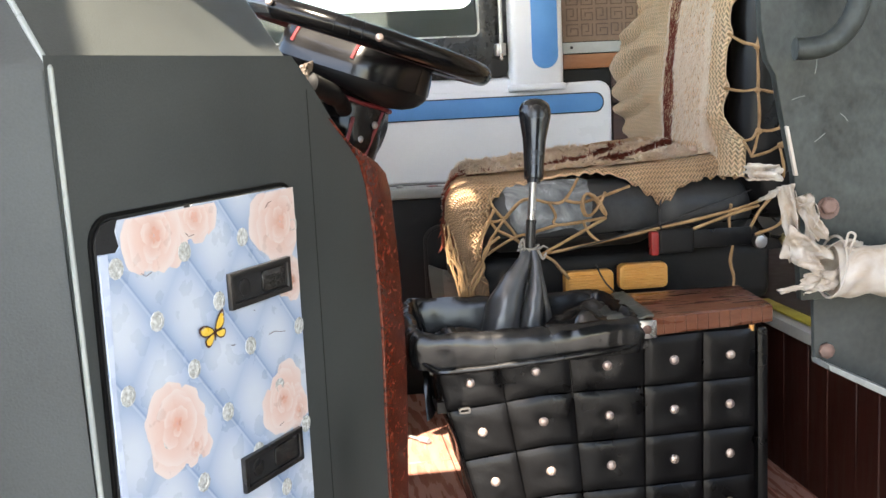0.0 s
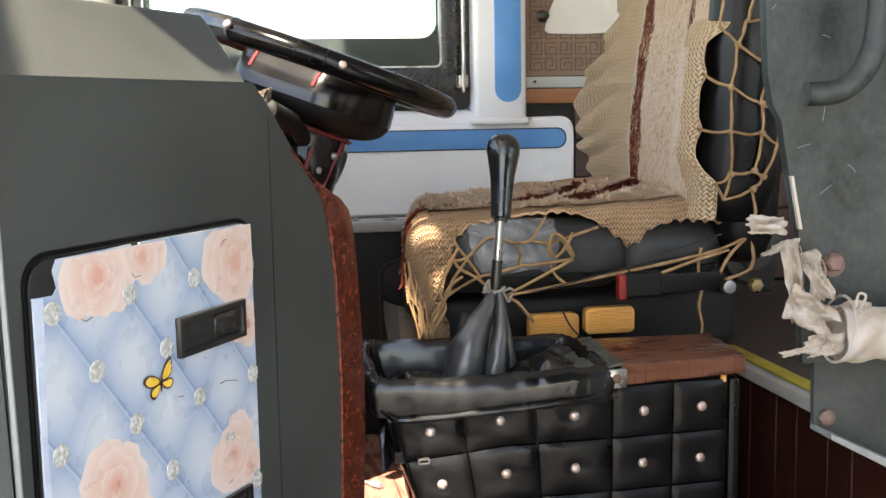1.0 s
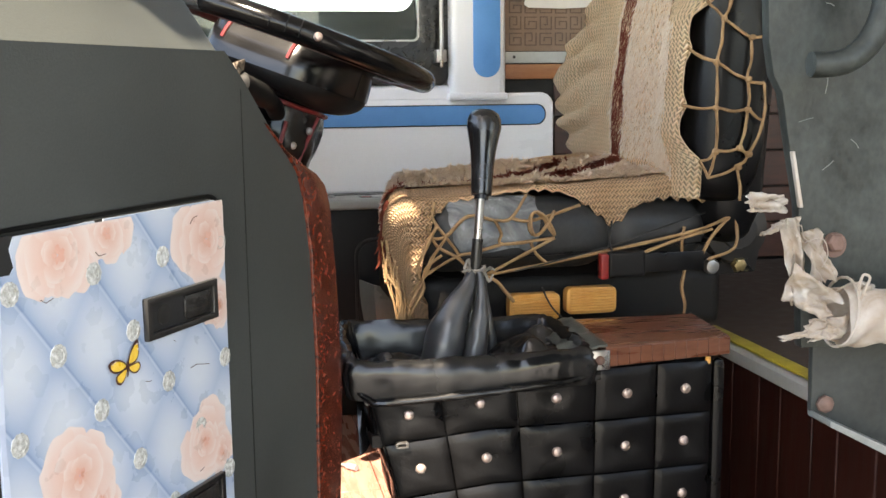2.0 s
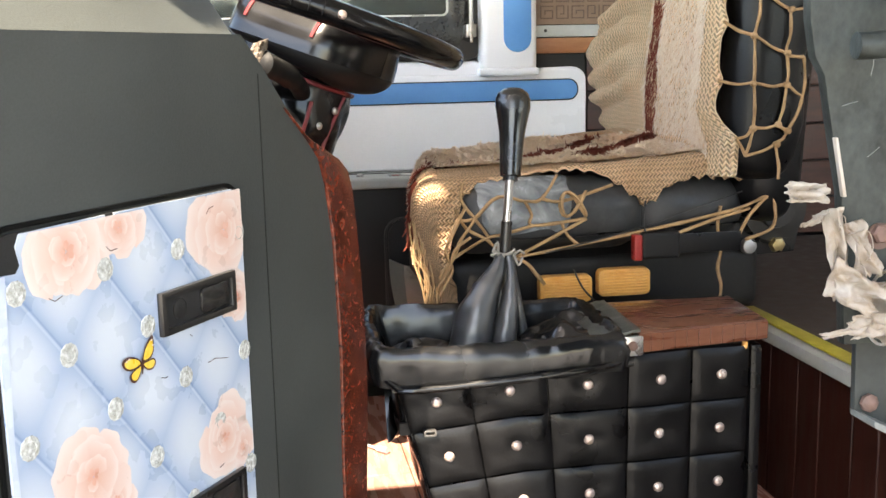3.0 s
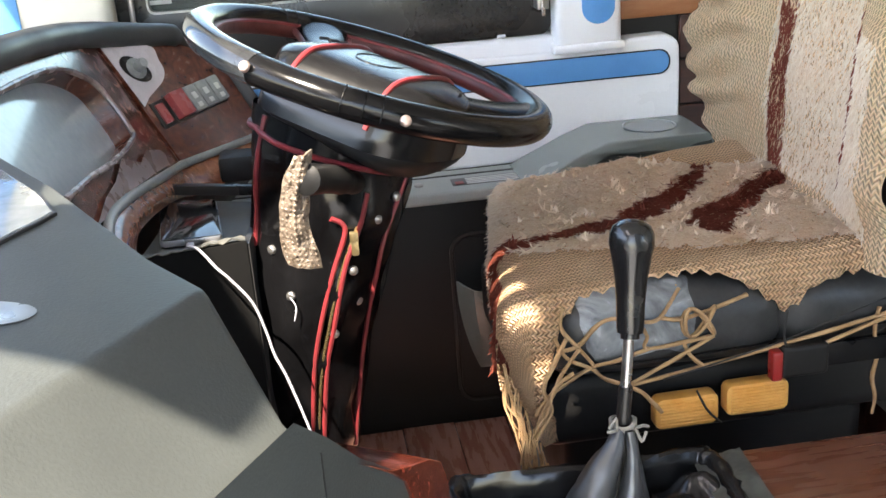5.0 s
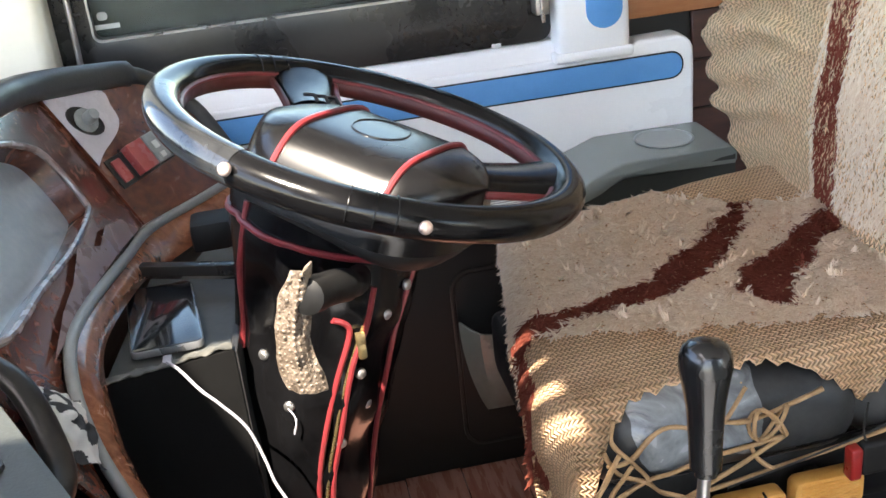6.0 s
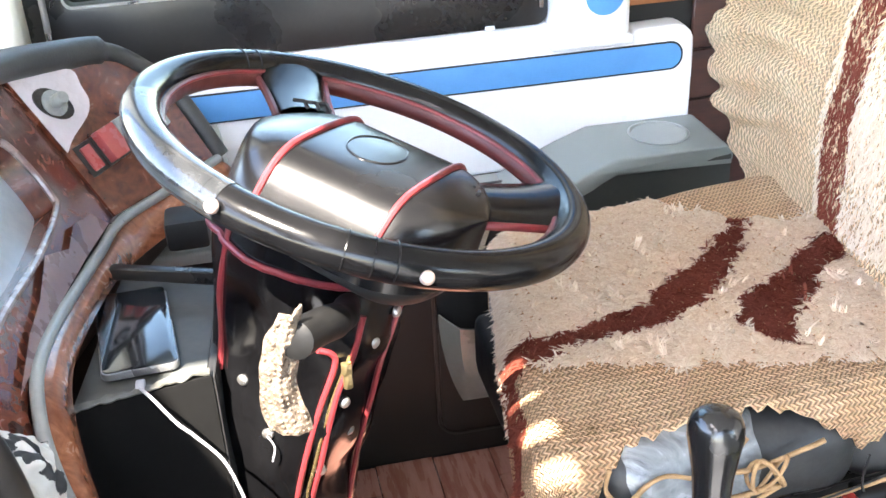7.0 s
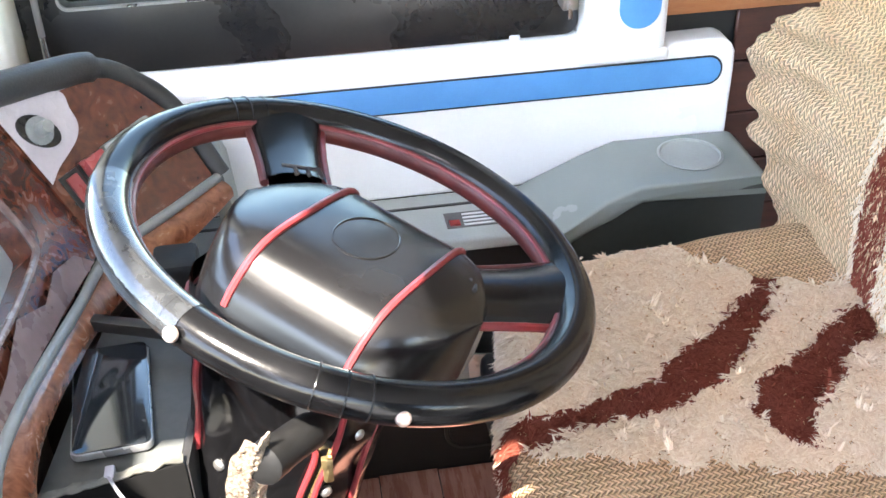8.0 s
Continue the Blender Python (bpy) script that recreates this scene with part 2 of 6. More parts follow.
CREAM_PILE = pile_mat("cream pile", (0.94, 0.75, 0.57), (0.98, 0.89, 0.77))
BROWN_PILE = pile_mat("red-brown pile", (0.20, 0.045, 0.029), (0.34, 0.105, 0.073))
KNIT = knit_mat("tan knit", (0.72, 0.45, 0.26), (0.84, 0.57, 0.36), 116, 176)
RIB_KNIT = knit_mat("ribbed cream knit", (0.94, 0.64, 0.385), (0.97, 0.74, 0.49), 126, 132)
ROPE = mat("jute rope", (0.21, 0.118, 0.052), (0.44, 0.28, 0.145), 45, 0.9, 0.8, fine=600)
CORK = mat("orange plastic grip", (0.612, 0.2805, 0.0595), (0.68, 0.357, 0.102), 30, 0.45, 0.1)
RED_PLASTIC = mat("red plastic", (0.30, 0.020, 0.018), (0.22, 0.014, 0.013), 30, 0.35, 0.03)
SWITCH_RED = mat("worn red switch", (0.40, 0.085, 0.085), (0.30, 0.055, 0.057), 40, 0.25, 0.05, coat=0.6)
FILM = mat("grey plastic wrapping", (0.085, 0.094, 0.1), (0.25, 0.27, 0.28), 22, 0.2, 0.8, fine=60, warp=2.2)
BOARD = mat("varnished wood board", (0.102, 0.0323, 0.017), (0.1785, 0.068, 0.03825), 9, 0.3, 0.12, fine=70, stretch=(1.2, 9, 9), coat=0.3)
PLANK = mat("dark wood plank", (0.0187, 0.0051, 0.0034), (0.0425, 0.0119, 0.00765), 9, 0.5, 0.1, fine=80, stretch=(9, 9, 1.2), spec=0.25)
SIDE_WOOD = mat("side wood lining", (0.035, 0.011, 0.007), (0.08, 0.026, 0.016), 8, 0.42, 0.1, fine=80, stretch=(1.2, 9, 9), coat=0.2)
WARM_WOOD = mat("orange wood strip", (0.27, 0.1, 0.04), (0.38, 0.17, 0.075), 8, 0.4, 0.1, fine=80, stretch=(1.2, 9, 9), coat=0.2)
FLOORING = mat("wood-look flooring", (0.34, 0.135, 0.10), (0.48, 0.255, 0.20), 8, 0.28, 0.04, fine=70, stretch=(9, 1.2, 1))
BROWN_PANEL = mat("brown embossed panel", (0.2, 0.13, 0.09), (0.27, 0.18, 0.13), 20, 0.6, 0.1)
BROWN_LINE = mat("dark embossing", (0.11, 0.07, 0.05), (0.14, 0.09, 0.06), 20, 0.6, 0.1)
PALE_METAL = mat("painted aluminium", (0.425, 0.442, 0.425), (0.357, 0.3655, 0.34), 12, 0.4, 0.1)
YELLOW = mat("yellow strip", (0.48, 0.4, 0.032), (0.36, 0.304, 0.048), 25, 0.5, 0.1)
SHEET = mat("galvanised grey sheet", (0.013, 0.0155, 0.0145), (0.045, 0.052, 0.048), 16, 0.5, 0.4, fine=260, warp=2.2, metal=0.2, stretch=(1, 1, 0.75), spec=0.3)
DARK_SHEET = mat("dull grey steel", (0.018, 0.021, 0.02), (0.045, 0.049, 0.046), 10, 0.55, 0.3, fine=160, warp=1.2, spec=0.25)
RUST = mat("rusty bolt", (0.085, 0.048, 0.035), (0.17, 0.10, 0.08), 60, 0.7, 0.6)
WRAP = film_mat("torn white plastic", (0.414, 0.324, 0.243), (0.594, 0.558, 0.513))
VINYL = tuft_mat("printed blue vinyl")
PETAL = petal_mat("printed peach petal")
PETAL_PALE = mat("printed pale petal", (0.68, 0.52, 0.47), (0.72, 0.59, 0.545), 60, 0.35, 0.05, coat=0.2)
PETAL_DEEP = mat("printed coral petal", (0.60, 0.30, 0.22), (0.66, 0.38, 0.30), 60, 0.35, 0.05, coat=0.2)
CRYSTAL = mat("printed crystal button", (0.30, 0.30, 0.26), (0.66, 0.67, 0.65), 300, 0.25, 0.3, fine=900, coat=0.3)
WING = mat("printed yellow wing", (0.75, 0.45, 0.04), (0.85, 0.6, 0.12), 200, 0.35)
INK = mat("printed dark brown", (0.06, 0.025, 0.02), (0.09, 0.04, 0.03), 200, 0.4)
BEAD = mat("sequined net", (0.10, 0.075, 0.055), (0.28, 0.225, 0.175), 150, 0.32, 0.6, fine=600, metal=0.3)
SCREEN = mat("dusty display", (0.36, 0.43, 0.48), (0.5, 0.56, 0.6), 5, 0.12, 0.0, fine=80, coat=0.5)
PHONE_GLASS = mat("phone glass", (0.008, 0.011, 0.015), (0.014, 0.018, 0.024), 8, 0.06, 0.0, fine=40, coat=0.8, rvar=0.02)
WHITE_CABLE = mat("white cable", (0.36, 0.36, 0.40), (0.30, 0.30, 0.33), 40, 0.4)
ZEBRA_W = mat("pale printed cloth", (0.66, 0.67, 0.65), (0.54, 0.56, 0.55), 50, 0.9, 0.3)
ZEBRA_B = mat("dark printed cloth", (0.02, 0.024, 0.03), (0.04, 0.045, 0.05), 50, 0.9, 0.3)
TRAY = mat("dusty grey tray", (0.055, 0.06, 0.06), (0.09, 0.096, 0.094), 14, 0.5, 0.1, spec=0.25)
SWITCH_GREY = mat("grey switch", (0.2, 0.22, 0.22), (0.3, 0.32, 0.31), 60, 0.4)
ARM_GREY = mat("grey-green moulding", (0.225, 0.252, 0.238), (0.24, 0.267, 0.252), 6, 0.2, 0.02, fine=300)
CEILING_CLOTH = mat("pale headlining", (0.74, 0.725, 0.70), (0.66, 0.645, 0.62), 10, 0.8, 0.1)
GROUND = mat("pale dusty ground", (0.26, 0.255, 0.245), (0.33, 0.325, 0.315), 0.6, 0.95, 0.3, fine=12)
GLASS = glass_mat("dusty window glass")


# ---- mesh helpers ----
def thing(name, at, label, category, group="", kind=""):
    ob = new(name)
    ob.empty_display_size = 0.05
    ob.location = at
    ob["at"] = at
    return tagged(ob, label, category, group, kind)


def base_of(ob):
    p = Vector((0, 0, 0))
    while ob is not None:
        p += Vector(ob.location)
        ob = ob.parent
    return p


def part(name, bm, material, parent=None, label="", smooth=40):
    """Links a bmesh, given in world places, as one mesh object under a thing or a part."""
    bmesh.ops.recalc_face_normals(bm, faces=bm.faces)
    me = bpy.data.meshes.new(name)
    for f in bm.faces:
        f.smooth = True
    bm.to_mesh(me)
    bm.free()
    if smooth < 180:
        me.set_sharp_from_angle(angle=radians(smooth))
    for m in material if isinstance(material, (list, tuple)) else (material,):
        me.materials.append(m)
    ob = new(name, me)
    if parent is not None:
        ob.parent = parent
        ob.matrix_parent_inverse = Matrix.Identity(4) if parent.parent else Matrix.Translation(-base_of(parent))
    if label:
        ob["label"] = label
    return ob


def bevel(bm, width, segs=2, angle=30):
    if width:
        bm.normal_update()
        ed = [e for e in bm.edges if len(e.link_faces) == 2 and e.calc_face_angle(0) > radians(angle)]
        bmesh.ops.bevel(bm, geom=ed, offset=width, segments=segs, profile=0.6, affect="EDGES", clamp_overlap=True)
    return bm


def block(x0, x1, y0, y1, z0, z1, r=0.0, segs=2):
    bm = bmesh.new()
    bmesh.ops.create_cube(bm, size=1)
    for v in bm.verts:
        v.co = Vector(((x0 + x1) / 2 + v.co.x * (x1 - x0), (y0 + y1) / 2 + v.co.y * (y1 - y0), (z0 + z1) / 2 + v.co.z * (z1 - z0)))
    return bevel(bm, r, segs)


def prism(outline, put, d0, d1, r=0.0, segs=2):
    """A flat outline given depth: put(a, b, d) gives the place."""
    bm = bmesh.new()
    lo = [bm.verts.new(put(a, b, d0)) for a, b in outline]
    hi = [bm.verts.new(put(a, b, d1)) for a, b in outline]
    bm.faces.new(lo), bm.faces.new(hi[::-1])
    n = len(outline)
    for i in range(n):
        bm.faces.new((lo[i], lo[(i + 1) % n], hi[(i + 1) % n], hi[i]))
    bmesh.ops.recalc_face_normals(bm, faces=bm.faces)
    return bevel(bm, r, segs)


def rounded(a0, a1, b0, b1, r, n=6):
    """Outline of a rectangle with round corners."""
    out = []
    for cx, cy, q in ((a1 - r, b1 - r, 0), (a0 + r, b1 - r, 1), (a0 + r, b0 + r, 2), (a1 - r, b0 + r, 3)):
        for i in range(n + 1):
            t = (q + i / n) * math.pi / 2
            out.append((cx + r * math.cos(t), cy + r * math.sin(t)))
    return out


def ring(outer, inner, put, d0, d1, r=0.0):
    """A frame between two outlines of equal count."""
    bm = bmesh.new()
    n = len(outer)
    V = [[bm.verts.new(put(a, b, d)) for a, b in loop] for loop, d in ((outer, d0), (outer, d1), (inner, d1), (inner, d0))]
    for k in range(4):
        A, B = V[k], V[(k + 1) % 4]
        for i in range(n):
            bm.faces.new((A[i], A[(i + 1) % n], B[(i + 1) % n], B[i]))
    bmesh.ops.recalc_face_normals(bm, faces=bm.faces)
    return bevel(bm, r, 2)


def smooth_line(pts, n=8, closed=False):
    """A curve through the points (Catmull-Rom)."""
    P = [Vector(p) for p in pts]
    out = []
    m = len(P)
    for i in range(m if closed else m - 1):
        p0 = P[(i - 1) % m] if closed or i else P[0]
        p1, p2 = P[i], P[(i + 1) % m]
        p3 = P[(i + 2) % m] if closed or i + 2 < m else P[-1]
        for k in range(n):
            t = k / n
            out.append(0.5 * (2 * p1 + (p2 - p0) * t + (2 * p0 - 5 * p1 + 4 * p2 - p3) * t * t + (3 * p1 - p0 - 3 * p2 + p3) * t ** 3))
    if not closed:
        out.append(P[-1])
    return out


def tube(pts, radius, segs=8, closed=False, flat=1.0, up=None, bm=None, wob=0.0):
    """A tube along points; radius a number or one for each point; flat squeezes it along up."""
    bm = bm or bmesh.new()
    P = [Vector(p) for p in pts]
    n = len(P)
    rad = radius if isinstance(radius, (list, tuple)) else [radius] * n
    rings = []
    side = None
    for i in range(n):
        a = P[(i - 1) % n] if closed or i else P[0]
        b = P[(i + 1) % n] if closed or i < n - 1 else P[-1]
        t = (b - a).normalized() if (b - a).length > 1e-9 else Vector((0, 0, 1))
        ref = Vector(up) if up else (side if side is not None else (Vector((0, 0, 1)) if abs(t.z) < 0.9 else Vector((1, 0, 0))))
        u = (ref - t * ref.dot(t)).normalized()
        side = u
        w = t.cross(u)
        rings.append([bm.verts.new(P[i] + (u * math.cos(k / segs * 2 * math.pi) * flat + w * math.sin(k / segs * 2 * math.pi)) * rad[i] * (1 + wob * noise.noise(P[i] * 60 + Vector((k, 0, 0))))) for k in range(segs)])
    for i in range(n if closed else n - 1):
        A, B = rings[i], rings[(i + 1) % n]
        for k in range(segs):
            bm.faces.new((A[k], A[(k + 1) % segs], B[(k + 1) % segs], B[k]))
    if not closed:
        bm.faces.new(rings[0][::-1]), bm.faces.new(rings[-1])
    return bm


def lathe(profile, m, segs=16):
    """Profile (radius, height) turned round the z axis, placed by m."""
    bm = bmesh.new()
    rings = []
    for r, h in profile:
        rings.append([bm.verts.new(m @ Vector((max(r, 1e-5) * math.cos(k / segs * 2 * math.pi), max(r, 1e-5) * math.sin(k / segs * 2 * math.pi), h))) for k in range(segs)])
    for A, B in zip(rings, rings[1:]):
        for k in range(segs):
            bm.faces.new((A[k], A[(k + 1) % segs], B[(k + 1) % segs], B[k]))
    bm.faces.new(rings[0][::-1]), bm.faces.new(rings[-1])
    return bm


def stud_bm(p, n, r, h=None):
    h = h or r * 0.55
    m = Matrix.Translation(p) @ Vector(n).to_track_quat("Z", "Y").to_matrix().to_4x4()
    return lathe([(r, -h * 0.6), (r, 0), (r * 0.93, h * 0.45), (r * 0.7, h * 0.8), (r * 0.35, h * 0.97), (0, h)], m, 14)


def puff(x0, x1, y0, y1, z0, z1, r, cuts=10, lump=0.0, freq=9.0):
    """A cushion: a box with fully rounded edges and slight unevenness."""
    bm = bmesh.new()
    bmesh.ops.create_cube(bm, size=2)
    bmesh.ops.subdivide_edges(bm, edges=bm.edges, cuts=cuts, use_grid_fill=True)
    c = Vector(((x0 + x1) / 2, (y0 + y1) / 2, (z0 + z1) / 2))
    h = Vector(((x1 - x0) / 2, (y1 - y0) / 2, (z1 - z0) / 2))
    for v in bm.verts:
        p = Vector([v.co[i] * h[i] for i in range(3)])
        core = Vector([max(-h[i] + r, min(h[i] - r, p[i])) if h[i] > r else 0 for i in range(3)])
        d = p - core
        if d.length > 1e-6:
            p = core + d.normalized() * min(r, d.length * 1.0 if sum(1 for k in range(3) if abs(d[k]) > 1e-6) == 1 else r)
        if lump:
            p *= 1 + lump * noise.noise((c + p) * freq)
        v.co = c + p
    return bm


def sheet(nu, nv, fn, uvfn=None, thick=0.0):
    """A grid of points fn(u, v), u and v from 0 to 1, with a uv map; thick gives it a back."""
    bm = bmesh.new()
    uvl = bm.loops.layers.uv.new("UVMap")
    G = [[bm.verts.new(fn(i / nu, j / nv)) for j in range(nv + 1)] for i in range(nu + 1)]
    for i in range(nu):
        for j in range(nv):
            f = bm.faces.new((G[i][j], G[i + 1][j], G[i + 1][j + 1], G[i][j + 1]))
            if uvfn:
                for lp, (a, b) in zip(f.loops, ((i, j), (i + 1, j), (i + 1, j + 1), (i, j + 1))):
                    lp[uvl].uv = uvfn(a / nu, b / nv)
    if thick:
        bm.normal_update()
        top = bm.faces[:]
        low = [[bm.verts.new(v.co - v.normal * thick) for v in row] for row in G]
        for i in range(nu):
            for j in range(nv):
                f = bm.faces.new((low[i][j + 1], low[i + 1][j + 1], low[i + 1][j], low[i][j]))
                if uvfn:
                    for lp, (a, b) in zip(f.loops, ((i, j + 1), (i + 1, j + 1), (i + 1, j), (i, j))):
                        lp[uvl].uv = uvfn(a / nu, b / nv)
        rim = [(i, 0) for i in range(nu)] + [(nu, j) for j in range(nv)] + [(i, nv) for i in range(nu, 0, -1)] + [(0, j) for j in range(nv, 0, -1)]
        for (a, b), (c, d) in zip(rim, rim[1:] + rim[:1]):
            bm.faces.new((G[c][d], G[a][b], low[a][b], low[c][d]))
    return bm


def lerp_table(rows, t):
    for (a, va), (b, vb) in zip(rows, rows[1:]):
        if t <= b:
            k = max(0.0, min(1.0, (t - a) / (b - a)))
            return va + (vb - va) * k
    return rows[-1][1]


XZ = lambda a, b, d: (a, d, b)
XY = lambda a, b, d: (a, b, d)


# ---- the setting ----
def structure(name, bm, material, label="", category="", smooth=40):
    return tagged(part(name, bm, material, None, "", smooth), label, category, "", "structure")


structure("ground", block(-60, 60, -60, 60, -1.0, -0.95), GROUND, "pale dusty ground outside the bus", "ground")
floor = structure("floor", block(-1.2, 0.80, 1.40, 2.5, -0.06, -0.006), DARK_TRIM, "wood-look plank floor of the cab", "floor")
structure("step", prism([(-1.2, -0.2), (2.55, -0.2), (2.55, 0.858), (0.80, 0.858), (0.80, 1.40), (-1.2, 1.40)], XY, -0.5, -0.422), DARK_TRIM, "dark entrance step inside the door", "step")
# roof, out of view: slabs round made-up openings that place the sun patches
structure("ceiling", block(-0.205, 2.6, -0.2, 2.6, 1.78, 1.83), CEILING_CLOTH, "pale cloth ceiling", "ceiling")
structure("ceiling_front", prism([(-1.35, -0.2), (-0.56, -0.2), (-0.56, 2.6), (-0.76, 2.6), (-0.76, 1.12), (-1.35, 1.12)], XY, 1.78, 1.83), CEILING_CLOTH, "unseen pale front ceiling, cut back to let light in", "ceiling")
structure("ceiling_corner", prism([(-0.556, 1.12), (-0.41, 1.12), (-0.41, 1.27), (-0.208, 1.27), (-0.208, 2.6), (-0.556, 2.6)], XY, 1.78, 1.83), CEILING_CLOTH, "unseen pale ceiling over the driver, notched to shape the sun", "ceiling")
# invented bar; its jagged outline draws the shadow edge on the console top
structure("sun_block_bar", prism([(-0.556, 0.76), (-0.556, 0.565), (-0.526, 0.539), (-0.455, 0.489), (-0.411, 0.464), (-0.404, 0.488), (-0.388, 0.503), (-0.375, 0.56), (-0.286, 0.60), (-0.286, 0.76)], XY, 1.782, 1.822), CEILING_CLOTH, "unseen pale bar added in the roof opening, its edge shaping a shadow", "hatch")
structure("sun_block_strip", block(-0.556, -0.538, -0.19, 0.564, 1.79, 1.80), CEILING_CLOTH, "unseen pale strip added to narrow the roof opening", "hatch")
structure("sun_block_rail", block(-0.284, -0.260, -0.19, 1.08, 1.782, 1.824), CEILING_CLOTH, "unseen pale rail added to block sun beside the roof opening", "hatch")
# invented slats that break the sun into spots on the seat
vent = structure("sun_block_slats", block(-0.258, -0.208, -0.19, 0.790, 1.782, 1.824), CEILING_CLOTH, "unseen slatted sun blocker added beside the roof opening", "vent")
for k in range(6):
    part("shade_slat", block(-0.258, -0.208, 0.806 + 0.054 * k, 0.806 + 0.054 * k + (0.030 if k % 3 else 0.040), 1.79, 1.80, 0.001, 1), CEILING_CLOTH, vent)
structure("wall_left_5", block(-1.35, -0.62, -0.2, -0.15, 1.1, 1.778), CEILING_CLOTH, "pale wall above the front side window", "wall")
# lintel out of view, added to keep sun off the metal door and riser
structure("wall_left_6", block(-0.44, 0.9, -0.2, -0.15, 1.58, 1.778), CEILING_CLOTH, "unseen pale lintel added above the entrance to block light", "wall")
structure("wall_rear", block(2.55, 2.6, -0.2, 2.6, -0.5, 1.78), CEILING_CLOTH, "plain pale rear wall", "wall")
structure("wall_front", block(-1.35, -1.28, -0.2, 2.6, -0.5, 0.62), DARK_TRIM, "dark front wall below the windscreen", "wall")
for x0, x1, z0, z1, k in ((0.9, 2.6, -0.5, 0.75, 1), (0.9, 2.6, 1.45, 1.78, 2), (-1.35, -0.62, -0.5, 0.7, 3), (0.9, 0.98, 0.75, 1.45, 4)):
    structure("wall_left_%d" % k, block(x0, x1, -0.2, -0.15, z0, z1), CEILING_CLOTH, "plain pale wall on the door side", "wall")
structure("wall_right", block(-1.35, 2.6, 2.50, 2.56, -0.5, 0.66), DARK_TRIM, "outer side wall below the windows", "wall")
structure("wall_right_head", block(-0.45, 2.6, 2.50, 2.56, 1.48, 1.78), CEILING_CLOTH, "side wall above the windows", "wall")
structure("wall_right_rear", block(0.62, 2.6, 2.50, 2.56, 0.664, 1.476), DARK_TRIM, "closed side wall behind the driver", "wall")

# passenger floor, raised behind the seat, with its boarded riser
structure("step_riser", block(-1.2, 0.80, 1.404, 1.42, -0.42, -0.062), DARK_TRIM, "dark riser below the cab floor", "wall")
structure("platform", block(0.815, 2.54, 0.86, 2.44, -0.42, 0.245), DARK_TRIM, "raised passenger floor behind the driver", "floor")
riser = structure("riser", block(0.806, 0.813, 0.86, 2.44, -0.42, 0.24), DARK_TRIM, "riser of upright dark wood boards", "wall")
trim = structure("trim", block(0.783, 0.83, 0.86, 1.80, 0.243, 0.262, 0.003), PALE_METAL, "pale metal edge trim with a yellow strip", "trim")
part("strip", block(0.80, 0.826, 0.86, 1.80, 0.2635, 0.267, 0.001), YELLOW, trim, "worn yellow strip")
structure("floor_covering", block(0.832, 2.5, 0.87, 2.43, 0.247, 0.263, 0.002), mat("speckled floor covering", (0.02, 0.015, 0.013), (0.075, 0.058, 0.05), 45, 0.6, 0.1, fine=90), "speckled dark floor covering", "floor")

# driver's side: lower dark lining, ledge, white panel, window
lower = structure("side_lining", block(-0.7, 0.745, 2.30, 2.36, 0.0, 0.425, 0.004), DARK_TRIM, "dark grey moulded side lining below the ledge", "wall")
part("pocket_seal", ring(rounded(0.283, 0.70, 0.040, 0.366, 0.035), rounded(0.288, 0.695, 0.045, 0.361, 0.031), XZ, 2.2965, 2.304, 0.0012), BLACK_RUBBER, lower, "black rubber seal round the hatch")
part("hatch", prism(rounded(0.291, 0.692, 0.048, 0.358, 0.029), XZ, 2.297, 2.303, 0.001), DARK_TRIM, lower)
def pocket_pt(u, v):
    """Pouch with an open mouth, bellied out and drawn in to its foot."""
    out = 0.052 * (1 - v ** 1.7) ** 0.6 * min(1, 0.15 + 5.0 * u) ** 0.7
    return Vector((0.292 + 0.034 * v * v + (0.14 - 0.034 * v * v) * u, 2.297 - out, 0.285 - 0.175 * v - 0.012 * math.sin(u * 3.0) * (1 - v)))


flap = sheet(18, 18, pocket_pt, None, 0.003)
part("pocket", flap, mat("dull green-grey plastic", (0.15, 0.175, 0.16), (0.21, 0.235, 0.215), 12, 0.3, 0.06), lower, "grey plastic pocket")
ledge = structure("ledge", block(-0.7, 0.735, 2.285, 2.415, 0.425, 0.446, 0.006, 3), LEDGE_GREY, "grey moulded ledge along the side", "trim")
part("groove", block(-0.5, 0.55, 2.375, 2.380, 0.4455, 0.4475), BLACK_RUBBER, ledge)
for x in (0.243, 0.43, 0.06):
    part("bolt", lathe([(0.008, 0), (0.008, 0.004), (0.005, 0.006), (0, 0.006)], pose(x, 2.335, 0.445), 12), STEEL, ledge)
part("sticker", block(0.30, 0.42, 2.315, 2.355, 0.4455, 0.4467), mat("printed sticker", (0.05, 0.05, 0.05), (0.1, 0.1, 0.1), 20, 0.4), ledge, "dark sticker with rows of small print")
for k in range(4):
    part("print_row", block(0.325, 0.415, 2.319 + k * 0.009, 2.323 + k * 0.009, 0.4462, 0.4474), ZEBRA_W, ledge)
part("print_mark", block(0.305, 0.32, 2.32, 2.335, 0.4462, 0.4474), RED_PLASTIC, ledge, "red printed mark")

panel_outline = [(-0.45, 0.446), (0.733, 0.446), (0.734, 0.60)] + [(0.704 + 0.03 * math.cos(a), 0.622 + 0.03 * math.sin(a)) for a in (0.25, 0.6, 0.95, 1.3, 1.57)] + [(0.64, 0.651), (0.632, 0.646), (0.628, 0.640), (-0.45, 0.642)]
white = structure("side_panel", prism(panel_outline, XZ, 2.41, 2.455, 0.007, 3), WHITE_PANEL, "white moulded side panel with a blue inlay stripe", "panel")
